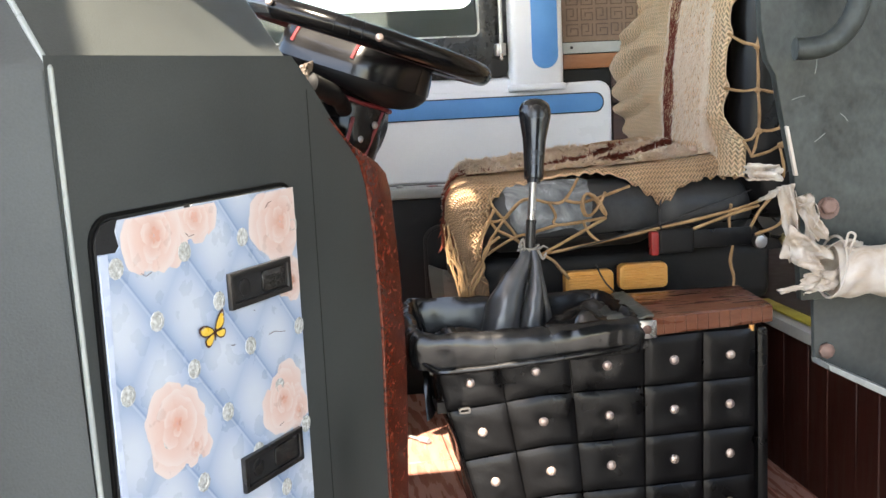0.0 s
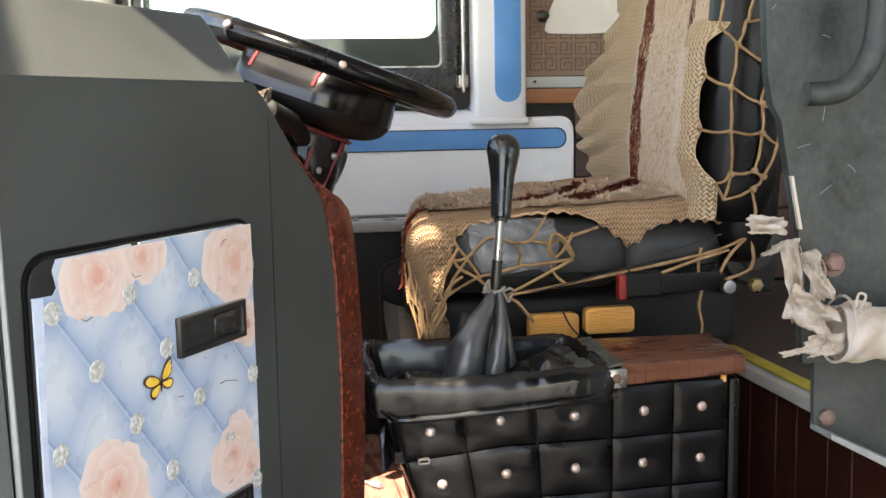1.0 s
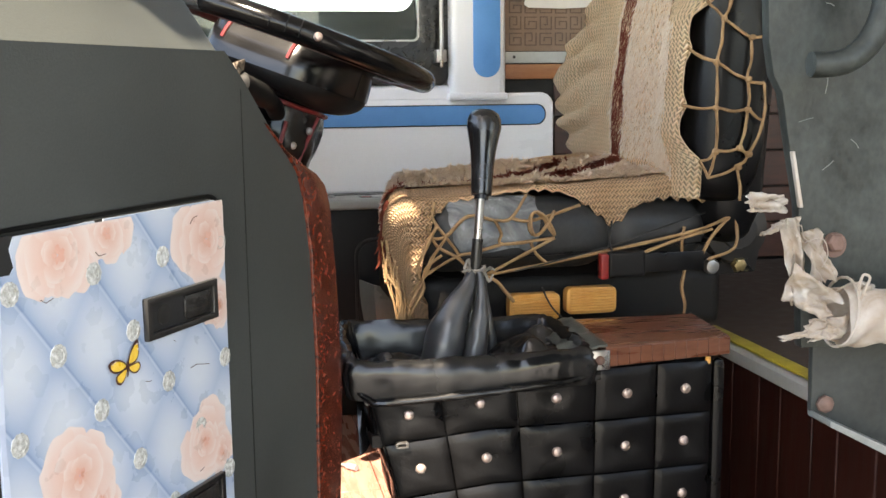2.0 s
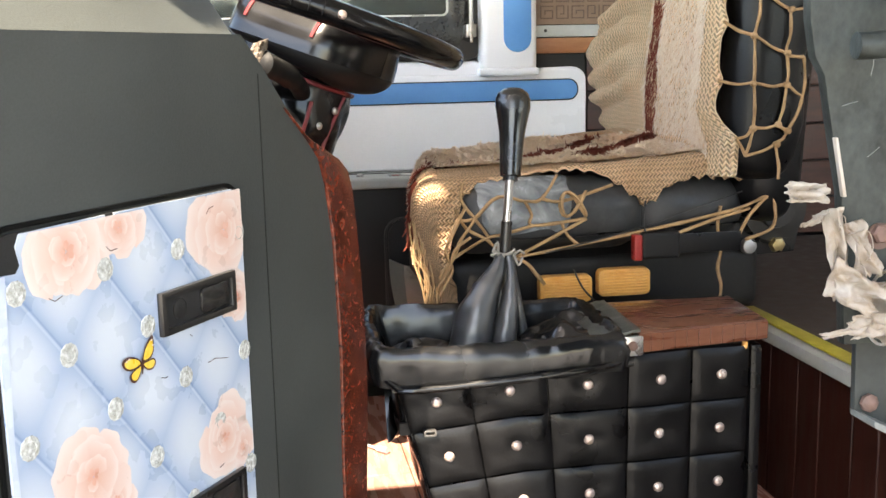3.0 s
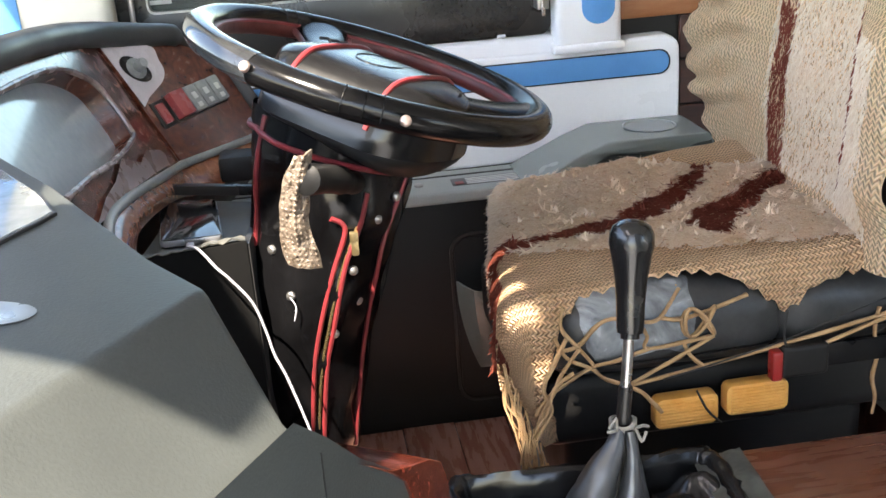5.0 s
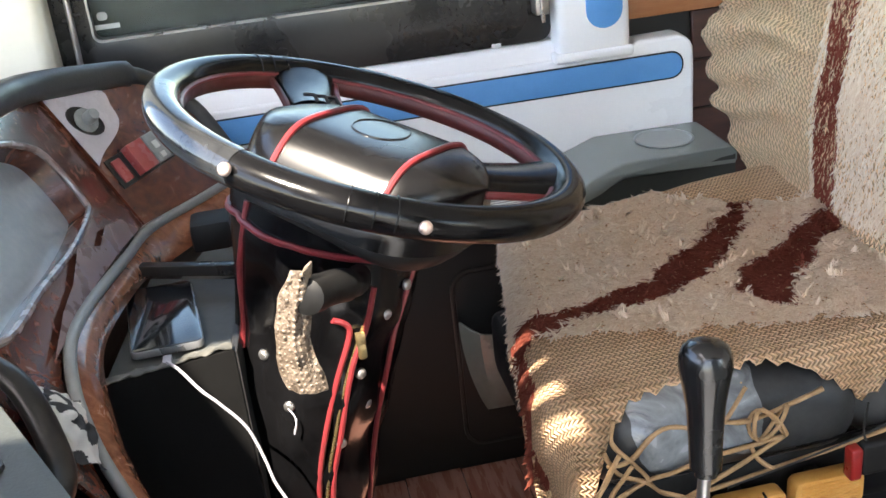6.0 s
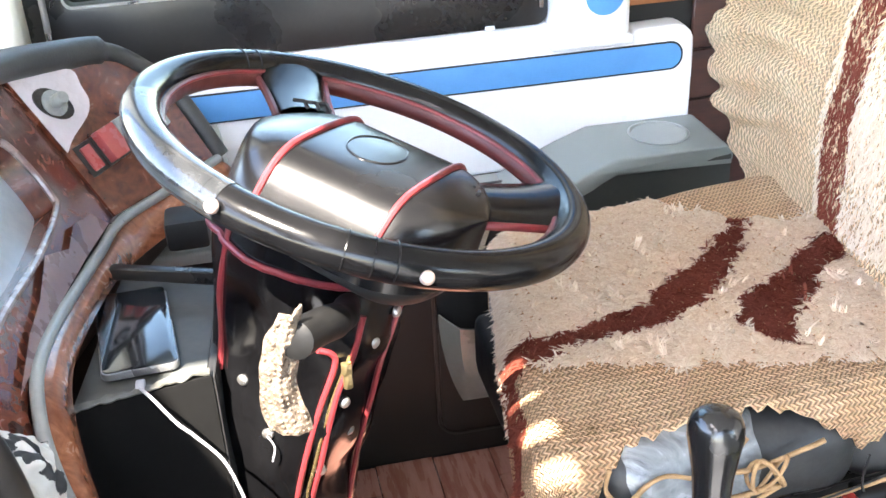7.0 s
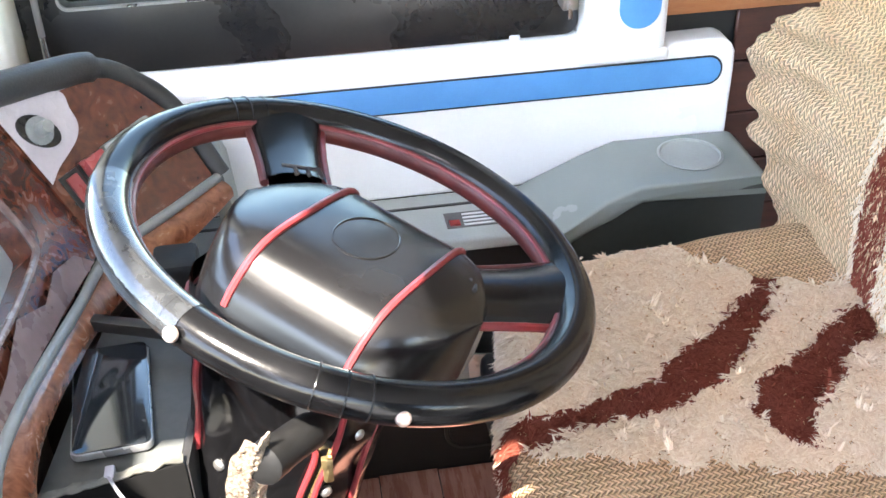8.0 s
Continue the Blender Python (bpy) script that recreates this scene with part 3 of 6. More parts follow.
part("joint", ring(rounded(-0.40, 0.7155, 0.5825, 0.6275, 0.021), rounded(-0.399, 0.713, 0.585, 0.625, 0.0195), XZ, 2.4085, 2.412), BLACK_RUBBER, white)
part("inlay", prism(rounded(-0.399, 0.713, 0.585, 0.625, 0.0195), XZ, 2.4075, 2.413, 0.001), BLUE_PANEL, white, "blue vinyl inlay stripe")
sill = structure("window_sill", prism([(2.412, 0.640), (2.424, 0.662), (2.435, 0.668), (2.50, 0.672), (2.50, 0.640)], lambda a, b, d: (d, a, b), -0.45, 0.52, 0.003), WHITE_PANEL, "white sloping window sill", "sill")
part("clip", block(0.41, 0.425, 2.428, 2.44, 0.668, 0.675, 0.002), WHITE_PANEL, sill)
pillar = structure("pillar", block(0.507, 0.624, 2.395, 2.50, 0.643, 1.60, 0.014, 3), WHITE_PANEL, "white window pillar with a blue inlay", "pillar")
part("inlay", prism(rounded(0.553, 0.611, 0.684, 1.3, 0.0285), XZ, 2.3925, 2.40, 0.001), BLUE_PANEL, pillar, "blue vinyl inlay")
part("foot", block(0.50, 0.628, 2.392, 2.49, 0.636, 0.652, 0.006, 3), WHITE_PANEL, pillar)
front_pillar = structure("front_pillar", block(-0.46, -0.222, 2.37, 2.54, 0.665, 1.78, 0.02, 3), mat("cream paint", (0.72, 0.7, 0.6), (0.65, 0.63, 0.54), 6, 0.4, 0.05), "cream front pillar with a blue inlay", "pillar")
part("inlay", prism(rounded(-0.42, -0.36, 0.70, 1.5, 0.028), XZ, 2.367, 2.38, 0.001), BLUE_PANEL, front_pillar, "blue vinyl inlay")

window = structure("window_1", ring(rounded(-0.222, 0.507, 0.669, 1.48, 0.02), rounded(-0.17, 0.443, 0.762, 1.44, 0.012), XZ, 2.43, 2.462, 0.003), BLACK_PAINT, "black-framed sliding side window with dusty glass", "window")
part("outer_frame", ring(rounded(-0.24, 0.62, 0.66, 1.50, 0.02), rounded(-0.16, 0.444, 0.826, 1.42, 0.035), XZ, 2.485, 2.50, 0.002), BLACK_RUBBER, window)
part("bead", ring(rounded(-0.172, 0.445, 0.760, 1.442, 0.013), rounded(-0.169, 0.441, 0.7635, 1.438, 0.011), XZ, 2.4285, 2.434), STEEL, window, "thin bright bead")
pane = part("pane", block(-0.175, 0.448, 2.468, 2.472, 0.755, 1.445), GLASS, window, "dusty tinted glass")
pane.visible_shadow = False
part("maker_mark", prism(rounded(-0.165, -0.15, 0.785, 0.797, 0.005), XZ, 2.4655, 2.4675), ZEBRA_W, window)
part("maker_bar", block(-0.172, -0.135, 2.4655, 2.4675, 0.772, 0.779), ZEBRA_W, window)
rod = thing("window_stay", (0.488, 2.40, 0.70), "bright metal stay with a latch beside the window", "window stay")
part("rod", tube([(0.488, 2.405, 0.73), (0.487, 2.405, 1.2)], 0.0045, 10), STEEL, rod)
part("latch", block(0.476, 0.497, 2.398, 2.43, 0.716, 0.742, 0.002), STEEL, rod)
part("lever", block(0.482, 0.489, 2.393, 2.40, 0.705, 0.76, 0.002), STEEL, rod)
lrod = thing("curtain_rod", (-0.195, 2.40, 0.66), "thin bright upright rod at the window's front edge", "rod")
part("rod", tube([(-0.196, 2.415, 0.668), (-0.186, 2.415, 1.4)], 0.0045, 10), STEEL, lrod)

# lining behind the driver: boards, strip, rail and embossed panel
lining = structure("rear_lining", block(0.624, 2.5, 2.452, 2.495, 0.265, 1.45), DARK_TRIM, "wood-lined side wall behind the seat", "wall")
part("strip", block(0.626, 2.5, 2.438, 2.452, 0.680, 0.712, 0.002), WARM_WOOD, lining, "orange wood strip")
part("rail", block(0.626, 2.5, 2.434, 2.452, 0.714, 0.738, 0.002), PALE_METAL, lining, "pale metal rail")
part("screw", lathe([(0.0035, 0), (0.003, 0.001), (0, 0.0015)], pose(0.652, 2.434, 0.727, 90), 10), BLACK_PAINT, lining)
emb = part("embossed_panel", block(0.626, 1.6, 2.444, 2.452, 0.740, 1.2), BROWN_PANEL, lining, "brown panel with an embossed key pattern")
for i in range(9):
    for j in range(8):
        cx, cz = 0.64 + i * 0.034 + 0.017, 0.748 + j * 0.034 + 0.017
        bm = bmesh.new()
        for a0, a1, b0, b1 in ((-0.014, 0.014, 0.011, 0.0135), (-0.014, -0.0115, -0.0135, 0.011), (-0.0115, 0.014, -0.0135, -0.011), (0.0115, 0.014, -0.011, 0.004), (-0.005, 0.0115, 0.002, 0.0045), (-0.005, -0.0025, -0.005, 0.002)):
            if (i + j) % 2:
                a0, a1, b0, b1 = b0, b1, a0, a1
            w = [bm.verts.new((cx + a, y, cz + b)) for y in (2.4445, 2.4425) for a, b in ((a0, b0), (a1, b0), (a1, b1), (a0, b1))]
            for q in ((4, 5, 6, 7), (0, 1, 5, 4), (1, 2, 6, 5), (2, 3, 7, 6), (3, 0, 4, 7)):
                bm.faces.new([w[k] for k in q])
        part("key_motif", bm, BROWN_LINE, emb)
paper = thing("paper_note", (0.72, 2.435, 0.835), "torn white paper note stuck on the brown panel", "paper")
part("sheet", prism([(0.675, 0.838), (0.685, 0.831), (0.76, 0.829), (0.85, 0.834), (0.86, 0.93), (0.70, 0.91), (0.682, 0.87)], XZ, 2.4365, 2.439), mat("white paper", (0.72, 0.7, 0.66), (0.66, 0.64, 0.6), 20, 0.8), paper)
knob = thing("coat_hook", (0.672, 2.43, 0.86), "small black hook on the brown panel", "hook")
part("disc", lathe([(0.013, 0), (0.013, 0.004), (0.006, 0.008), (0.006, 0.02), (0.009, 0.024), (0, 0.027)], pose(0.672, 2.442, 0.868, 90), 14), BLACK_PAINT, knob)

# moulded arm box on the ledge
arm = thing("arm_box", (0.62, 2.33, 0.446), "grey-green moulded arm box with a round recess on the side ledge", "arm box")
arm_out = [(0.41, 0.443), (0.45, 0.444), (0.522, 0.466), (0.564, 0.481), (0.735, 0.479), (0.750, 0.474), (0.750, 0.494), (0.735, 0.506), (0.560, 0.508), (0.512, 0.491), (0.435, 0.457)]
arm_put = lambda a, b, d: (a, d + (0.012 if a > 0.745 and d < 2.3 else 0) + (0.0 if a > 0.5 or d > 2.3 else -0.03), b)
part("body", prism(arm_out, arm_put, 2.270, 2.409, 0.0085, 5), ARM_GREY, arm, "", 75)
part("skirt", prism([(0.44, 0.30), (0.7445, 0.30), (0.7445, 0.492), (0.562, 0.494), (0.522, 0.478), (0.455, 0.449)], arm_put, 2.276, 2.405, 0.004), mat("dark green-grey moulding", (0.022, 0.026, 0.023), (0.035, 0.04, 0.035), 10, 0.5, 0.1), arm, "dark green-grey lower skirt")
part("recess_rim", lathe([(0.045, 0.0), (0.047, 0.002), (0.043, 0.003), (0.041, 0.0005), (0.0, 0.0003)], Matrix.Translation((0.655, 2.345, 0.5072)) @ pose(0, 0, 0, 0, 1, 0), 32), LEDGE_GREY, arm)

# ---- dashboard console with the printed door ----
C0, CU, CN = Vector((-0.130, 0.847)), Vector((0.529, 0.848)), Vector((0.848, -0.529))


def cp(s, z, d):
    p = C0 + CU * s + CN * d
    return Vector((p.x, p.y, z + 0.019))


console = thing("dashboard_console", cp(0.25, 0, -0.2), "large dark grey plastic dashboard console with sloping top", "dashboard")
bm = bmesh.new()
F = [(0.040, -0.439), (0.013, 0.667), (0.323, 0.668), (0.352, 0.643), (0.388, 0.607), (0.425, 0.577), (0.442, 0.562), (0.453, 0.535), (0.464, 0.480), (0.470, 0.36), (0.466, 0.26), (0.460, -0.439)]
fv = [bm.verts.new(cp(s, z, 0)) for s, z in F]
bm.faces.new(fv)
r1, r2 = bm.verts.new(cp(0.036, 0.738, -0.067)), bm.verts.new(cp(0.352, 0.738, -0.067))
bm.faces.new((fv[1], fv[2], r2, r1))
t2, t3, b2 = (bm.verts.new(Vector(p)) for p in ((-0.040, 1.244, 0.757), (-0.135, 1.437, 0.757), (-0.225, 1.595, 0.757)))
rear, lg, lt, lr = (bm.verts.new(Vector(p)) for p in ((-0.95, 1.595, 0.757), (-0.95, 0.87, -0.42), (-0.95, 0.87, 0.686), (-0.95, 0.93, 0.757)))
bm.faces.new((r1, r2, t2, t3, b2, rear, lr))
bm.faces.new((fv[0], fv[1], lt, lg)), bm.faces.new((fv[1], r1, lr, lt))
back = [bm.verts.new(cp(s - 0.004, z - 0.002, -0.032)) for s, z in F[2:]]
for i in range(len(back) - 1):
    bm.faces.new((fv[2 + i], fv[3 + i], back[i + 1], back[i]))
bm.faces.new((fv[2], back[0], t2, r2))
low = [bm.verts.new(Vector(p)) for p in ((*cp(0.30, 0, -0.05).xy, 0.20), (-0.055, 1.244, 0.20), (-0.15, 1.437, 0.20), (-0.24, 1.595, 0.20), (-0.60, 1.595, 0.20))]
for q in ((back[0], low[0], low[1], t2), (t2, low[1], low[2], t3), (t3, low[2], low[3], b2), (b2, low[3], low[4], rear)):
    bm.faces.new(q)
part("body", bevel(bm, 0.006, 2, 15), GREY_PLASTIC, console)
part("edge_strip", tube([cp(0.027, 0.0, 0.0), cp(0.0125, 0.664, 0.0), cp(0.019, 0.689, -0.022), cp(0.036, 0.737, -0.067)], 0.0024, 8), mat("light edge strip", (0.3, 0.32, 0.3), (0.24, 0.26, 0.25), 20, 0.3, 0.05), console, "light grey edge strip")
part("seam", prism([(0.3475, 0.0), (0.3488, 0.0), (0.3488, 0.641), (0.3475, 0.642)], cp, -0.001, 0.0004), DARK_TRIM, console)
# glossy hatch and finger recess on the flat top
hatch_out = [(p.x, p.y) for p in smooth_line([(-0.119, 1.352, 0), (-0.121, 1.366, 0), (-0.155, 1.44, 0), (-0.24, 1.56, 0), (-0.40, 1.57, 0), (-0.46, 1.45, 0), (-0.40, 1.24, 0), (-0.26, 1.215, 0), (-0.17, 1.262, 0), (-0.135, 1.32, 0)], 4, True)]
hx, hy = sum(p[0] for p in hatch_out) / len(hatch_out), sum(p[1] for p in hatch_out) / len(hatch_out)
hatch = part("hatch", prism([(hx + (a - hx) * 0.975, hy + (b - hy) * 0.975) for a, b in hatch_out], XY, 0.756, 0.7605, 0.0015), mat("glossy pale hatch", (0.42, 0.44, 0.44), (0.20, 0.22, 0.22), 9, 0.07, 0.02, coat=0.9, warp=1.5, rvar=0.03), console, "glossy pale hatch lid")
part("seal", ring(hatch_out, [(hx + (a - hx) * 0.978, hy + (b - hy) * 0.978) for a, b in hatch_out], XY, 0.7565, 0.7595, 0.0008), BLACK_RUBBER, hatch, "dark hatch seal")
part("recess", lathe([(0.034, 0.0), (0.036, 0.0010), (0.030, 0.0014), (0.02, 0.0004), (0.0, 0.0002)], Matrix.Translation((-0.128, 1.178, 0.7568)) @ pose(0, 0, 0, 0, 0, -18) @ Matrix.Diagonal((1.0, 0.5, 1.0, 1)), 32), mat("rubbed grey plastic", (0.12, 0.13, 0.125), (0.16, 0.17, 0.165), 10, 0.22, 0.05), console, "rubbed finger recess")

edge = [(0.386, 0.612), (0.425, 0.583), (0.455, 0.569), (0.482, 0.558), (0.500, 0.545), (0.509, 0.525), (0.516, 0.48), (0.523, 0.413), (0.526, 0.36), (0.526, 0.31), (0.521, 0.25), (0.512, 0.16), (0.507, 0.0), (0.505, -0.439), (0.463, -0.439), (0.469, 0.26), (0.473, 0.36), (0.467, 0.480), (0.456, 0.535), (0.445, 0.562), (0.427, 0.579)]
part("burl_edging", prism(edge, cp, -0.13, 0.003, 0.006, 3), BURL_RED, console, "glossy red burl edging round the console's end")


def dp(s, z, d):
    return cp(s, z, max(d - 0.0065, d * 0.3))


door = part("door", prism(rounded(0.0345, 0.3045, 0.215, 0.552, 0.020), dp, 0.004, 0.011, 0.002), DARK_TRIM, console, "storage door papered with printed blue vinyl")
part("gap", ring(rounded(0.0312, 0.3085, 0.211, 0.5562, 0.0225), rounded(0.0345, 0.3042, 0.214, 0.553, 0.020), dp, 0.0, 0.0092, 0.0006), mat("deep black rubber", (0.0015, 0.0015, 0.0016), (0.003, 0.003, 0.003), 10, 0.5, 0.05, spec=0.15), door, "black gap round the door")
# the print: a chipped sheet with its lattice of creases in the uv map
chip = [(0.3035, 0.235), (0.3035, 0.532), (0.3000, 0.545), (0.290, 0.551), (0.1485, 0.5515), (0.1470, 0.544), (0.1405, 0.5440), (0.1385, 0.5515), (0.0600, 0.5505), (0.0560, 0.5430), (0.0590, 0.5310), (0.0550, 0.5265), (0.0355, 0.5275), (0.0355, 0.235), (0.055, 0.216), (0.285, 0.216)]
bm = prism(chip, dp, 0.0108, 0.0118)
uvl = bm.loops.layers.uv.new("UVMap")
for f in bm.faces:
    for lp in f.loops:
        q = Vector((lp.vert.co.x, lp.vert.co.y)) - C0
        a, b = (q.dot(CU) - 0.053) / 0.0815, (lp.vert.co.z - 0.019 - 0.5145) / 0.099
        lp[uvl].uv = (a + b, a - b)
part("print", bm, VINYL, door, "printed pale blue upholstery pattern with flowers and crystal buttons")
for r in range(6):
    for k in range(4):
        s, z = 0.053 + (r % 2) * 0.04075 + k * 0.0815, 0.5145 - r * 0.0495
        if 0.05 < s < 0.300 and z > 0.225:
            m = Matrix.Translation(dp(s, z, 0.0117)) @ Vector((CN.x, CN.y, 0)).to_track_quat("Z", "Y").to_matrix().to_4x4()
            part("crystal_button", lathe([(0.0085, 0), (0.0083, 0.0006), (0.005, 0.0009), (0.0048, 0.0006), (0, 0.0007)], m, 10), CRYSTAL, door)


def flower(s0, z0, size, petals, seed):
    """A printed blossom: a few broad uneven petals over one another and a deeper heart."""
    rng = random.Random(seed)
    n = 0
    for ringno, (rr, cnt, wide) in enumerate(((1.0, petals - 2, 0.52), (0.78, petals - 3, 0.60), (0.54, 4, 0.62), (0.34, 3, 0.6), (0.17, 5, 0.30))):
        for k in range(cnt):
            a = (k + rng.uniform(-0.3, 0.3) + ringno * 0.37) / cnt * 2 * math.pi
            L = size * rr * rng.uniform(0.72, 1.18)
            w = L * wide * rng.uniform(0.8, 1.2)
            frill, notch = rng.uniform(0, 6), rng.uniform(-0.6, 0.6)
            outline = [(L * 0.03, 0)] + [(L * (0.52 + 0.48 * math.cos(b) * (1 + 0.05 * math.cos(5 * b + frill) - 0.10 * math.exp(-((b - notch) * 5) ** 2))), w * math.sin(b) * (1 + 0.05 * math.cos(7 * b + frill))) for b in [x * math.pi / 18 - math.pi / 2 for x in range(19)]]
            bm = bmesh.new()
            uvs = bm.loops.layers.uv.new("UVMap")
            n += 1
            vs = []
            for p, q in outline:
                s, z = s0 + p * math.cos(a) - q * math.sin(a), z0 + p * math.sin(a) + q * math.cos(a)
                vs.append(bm.verts.new(dp(max(0.0365, min(0.3030, s)), max(0.217, min(0.5500, z)), 0.0119 + n * 0.00005)))
            root = bm.verts.new(sum((v.co for v in vs), Vector()) / len(vs))
            for i in range(len(vs)):
                f = bm.faces.new((vs[i], vs[(i + 1) % len(vs)], root))
                for lp, (p, q) in zip(f.loops, (outline[i], outline[(i + 1) % len(vs)], (L * 0.5, 0))):
                    lp[uvs].uv = (0.9 * p / L - 0.14 + 0.22 * rr, q)
            part("petal", bm, PETAL_DEEP if ringno == 4 else PETAL, door)


flower(0.098, 0.533, 0.040, 9, 1), flower(0.150, 0.541, 0.030, 7, 5), flower(0.276, 0.520, 0.044, 9, 2), flower(0.290, 0.462, 0.026, 6, 6), flower(0.106, 0.377, 0.040, 9, 3), flower(0.128, 0.352, 0.020, 5, 8), flower(0.262, 0.352, 0.034, 8, 4), flower(0.285, 0.335, 0.024, 6, 9)


def wing(outline, material, lift):
    """A printed butterfly wing, its outline in millimetres about the body."""
    bm = bmesh.new()
    line = smooth_line([(a, b, 0) for a, b in outline], 4, True)
    bm.faces.new([bm.verts.new(dp(0.163 + p.x * 0.00095, 0.440 + p.y * 0.00095, lift)) for p in line])
    part("butterfly_wing", bm, material, door)


for outline in ([(0, 0), (-3, 5), (-12, 9), (-20, 8.5), (-22, 5), (-18, 0), (-10, -2)], [(0, 0), (-9, -2), (-14, -5), (-13, -10), (-8, -12), (-3, -8)], [(1, 1), (4, 10), (10, 17), (15, 19), (16, 14), (15, 6), (9, 1)], [(1, 0), (9, 1), (15, 1), (17, -3), (13, -7), (6, -6)]):
    cx, cy = sum(p[0] for p in outline) / len(outline) * 0.82, sum(p[1] for p in outline) / len(outline) * 0.82
    wing(outline, INK, 0.0137)
    wing([(cx + (a - cx) * 0.80, cy + (b - cy) * 0.72) for a, b in outline], WING, 0.0140)
wing([(-1, -7), (0.6, -6), (1.6, 3), (0.8, 5), (-0.4, 3)], INK, 0.0143)
for a0, b0 in ((-17.5, 6.5), (-14.5, 7.6), (12.8, 15.8), (13.8, 11.5)):
    wing([(a0 - 1.3, b0), (a0, b0 + 0.7), (a0 + 1.3, b0), (a0, b0 - 0.7)], PETAL_PALE, 0.0143)
# glow along the print's left edge, put in as a paler strip
part("print_edge", prism([(0.0358, 0.236), (0.0415, 0.233), (0.043, 0.33), (0.0405, 0.42), (0.045, 0.5268), (0.0358, 0.5268)], dp, 0.0117, 0.0124), mat("lifted vinyl with painted glow", (0.46, 0.53, 0.66), (0.56, 0.62, 0.72), 40, 0.25, 0.1, coat=0.2), door, "lifted edge of the print with its glow painted pale")
for pts in ([(0.243, 0.4195), (0.252, 0.4205), (0.262, 0.418), (0.270, 0.4165)], [(0.222, 0.4475), (0.2245, 0.4455)], [(0.184, 0.424), (0.1885, 0.4225), (0.191, 0.4228)], [(0.078, 0.5065), (0.083, 0.5035), (0.090, 0.5055)], [(0.250, 0.330), (0.256, 0.3315)], [(0.135, 0.530), (0.139, 0.5265), (0.146, 0.527)], [(0.252, 0.536), (0.256, 0.540), (0.262, 0.541)]):
    part("scratch", tube([dp(a, b, 0.0140) for a, b in pts], 0.0003, 5), INK, door)
for z0, z1 in ((0.4535, 0.4865), (0.286, 0.319)):
    latch = part("latch", ring([(0.1870, z0), (0.2835, z0), (0.2835, z1), (0.1870, z1)], [(0.1930, z0 + 0.005), (0.2775, z0 + 0.005), (0.2775, z1 - 0.005), (0.1930, z1 - 0.005)], dp, 0.012, 0.017, 0.0012), BLACK_PAINT, door, "black plastic pull latch")
    part("well", prism([(0.1920, z0 + 0.004), (0.2785, z0 + 0.004), (0.2785, z1 - 0.004), (0.1920, z1 - 0.004)], dp, 0.0115, 0.0128), BLACK_RUBBER, latch)
    part("paddle", prism(rounded(0.238, 0.275, z0 + 0.007, z1 - 0.007, 0.004, 3), dp, 0.0125, 0.0155, 0.001), mat("crinkled black gloss", (0.006, 0.006, 0.006), (0.03, 0.028, 0.026), 40, 0.1, 0.9, fine=90, coat=0.8, warp=1.5), latch)
    part("button", lathe([(0.008, 0), (0.008, 0.001), (0.006, 0.0016), (0, 0.001)], Matrix.Translation(dp(0.212, (z0 + z1) / 2, 0.0128)) @ Vector((CN.x, CN.y, 0)).to_track_quat("Z", "Y").to_matrix().to_4x4(), 16), BLACK_PAINT, latch)

# ---- gear console: quilted box ----
box = thing("gear_box_cover", (0.42, 1.52, 0.0), "black quilted leatherette gear box cover with pale metal studs", "gear box cover")
COLS = (0.188, 0.274, 0.372, 0.476, 0.558, 0.634)
ROWZ = (0.306, 0.238, 0.168, 0.098, 0.028, -0.012)


def box_front(x, z):
    """A place on the front of the box: it leans in towards the floor at its open end and bulges a little."""
    k = (0.33 - z)
    lean = max(0.0, (0.45 - x) / 0.27)
    return Vector((x + 0.30 * k * lean * 0.85, 1.428 + 0.03 * max(0, abs(x - 0.42) - 0.06) ** 1.2 * 2 + 0.06 * k * 0.5, z - 0.014 * max(0, (0.33 - x) / 0.14)))


for ci in range(5):
    for ri in range(4):
        x0, x1, z1, z0 = COLS[ci], COLS[ci + 1], ROWZ[ri], ROWZ[ri + 1]

        def cell(u, v):
            p = box_front(x0 + 0.0012 + (x1 - x0 - 0.0024) * u, z0 + 0.0012 + (z1 - z0 - 0.0024) * v)
            h = (1 - abs(2 * u - 1) ** 5) * (1 - abs(2 * v - 1) ** 5)
            dim = math.exp(-((u - 0.5) ** 2 + (v - 0.5) ** 2) * 60) * 0.0016
            p.y -= 0.0036 * h ** 0.5 - dim + 0.0016 * noise.noise(p * 24) + 0.0012 * noise.noise(Vector((p.x * 30, 0, p.z * 75 + p.x * 40))) * h
            return p
        part("quilted_panel", sheet(14, 12, cell), BLACK_LEATHER, box)
        c = cell(0.5, 0.5)
        part("stud", stud_bm(c + Vector((0, -0.001, 0)), (0, -1, 0.1), 0.0066), STUD, box)
for ri in range(4):
    for ci, (y0, y1) in enumerate(((1.432, 1.515), (1.515, 1.60))):
        def cell2(u, v, y0=y0, y1=y1):
            z = ROWZ[ri + 1] + (ROWZ[ri] - ROWZ[ri + 1]) * v
            p = box_front(COLS[0], z)
            y = y0 + 0.001 + (y1 - y0 - 0.002) * u
            return Vector((p.x - 0.006 * (1 - abs(2 * u - 1) ** 2.5) * (1 - abs(2 * v - 1) ** 2.5), y, z))
        part("quilted_panel", sheet(6, 6, cell2), SHINY_LEATHER, box)
bm = bmesh.new()
core = [box_front(x, z) + Vector((0.003, 0.009, 0)) for z in (-0.012, 0.31) for x in (0.19, 0.634)]
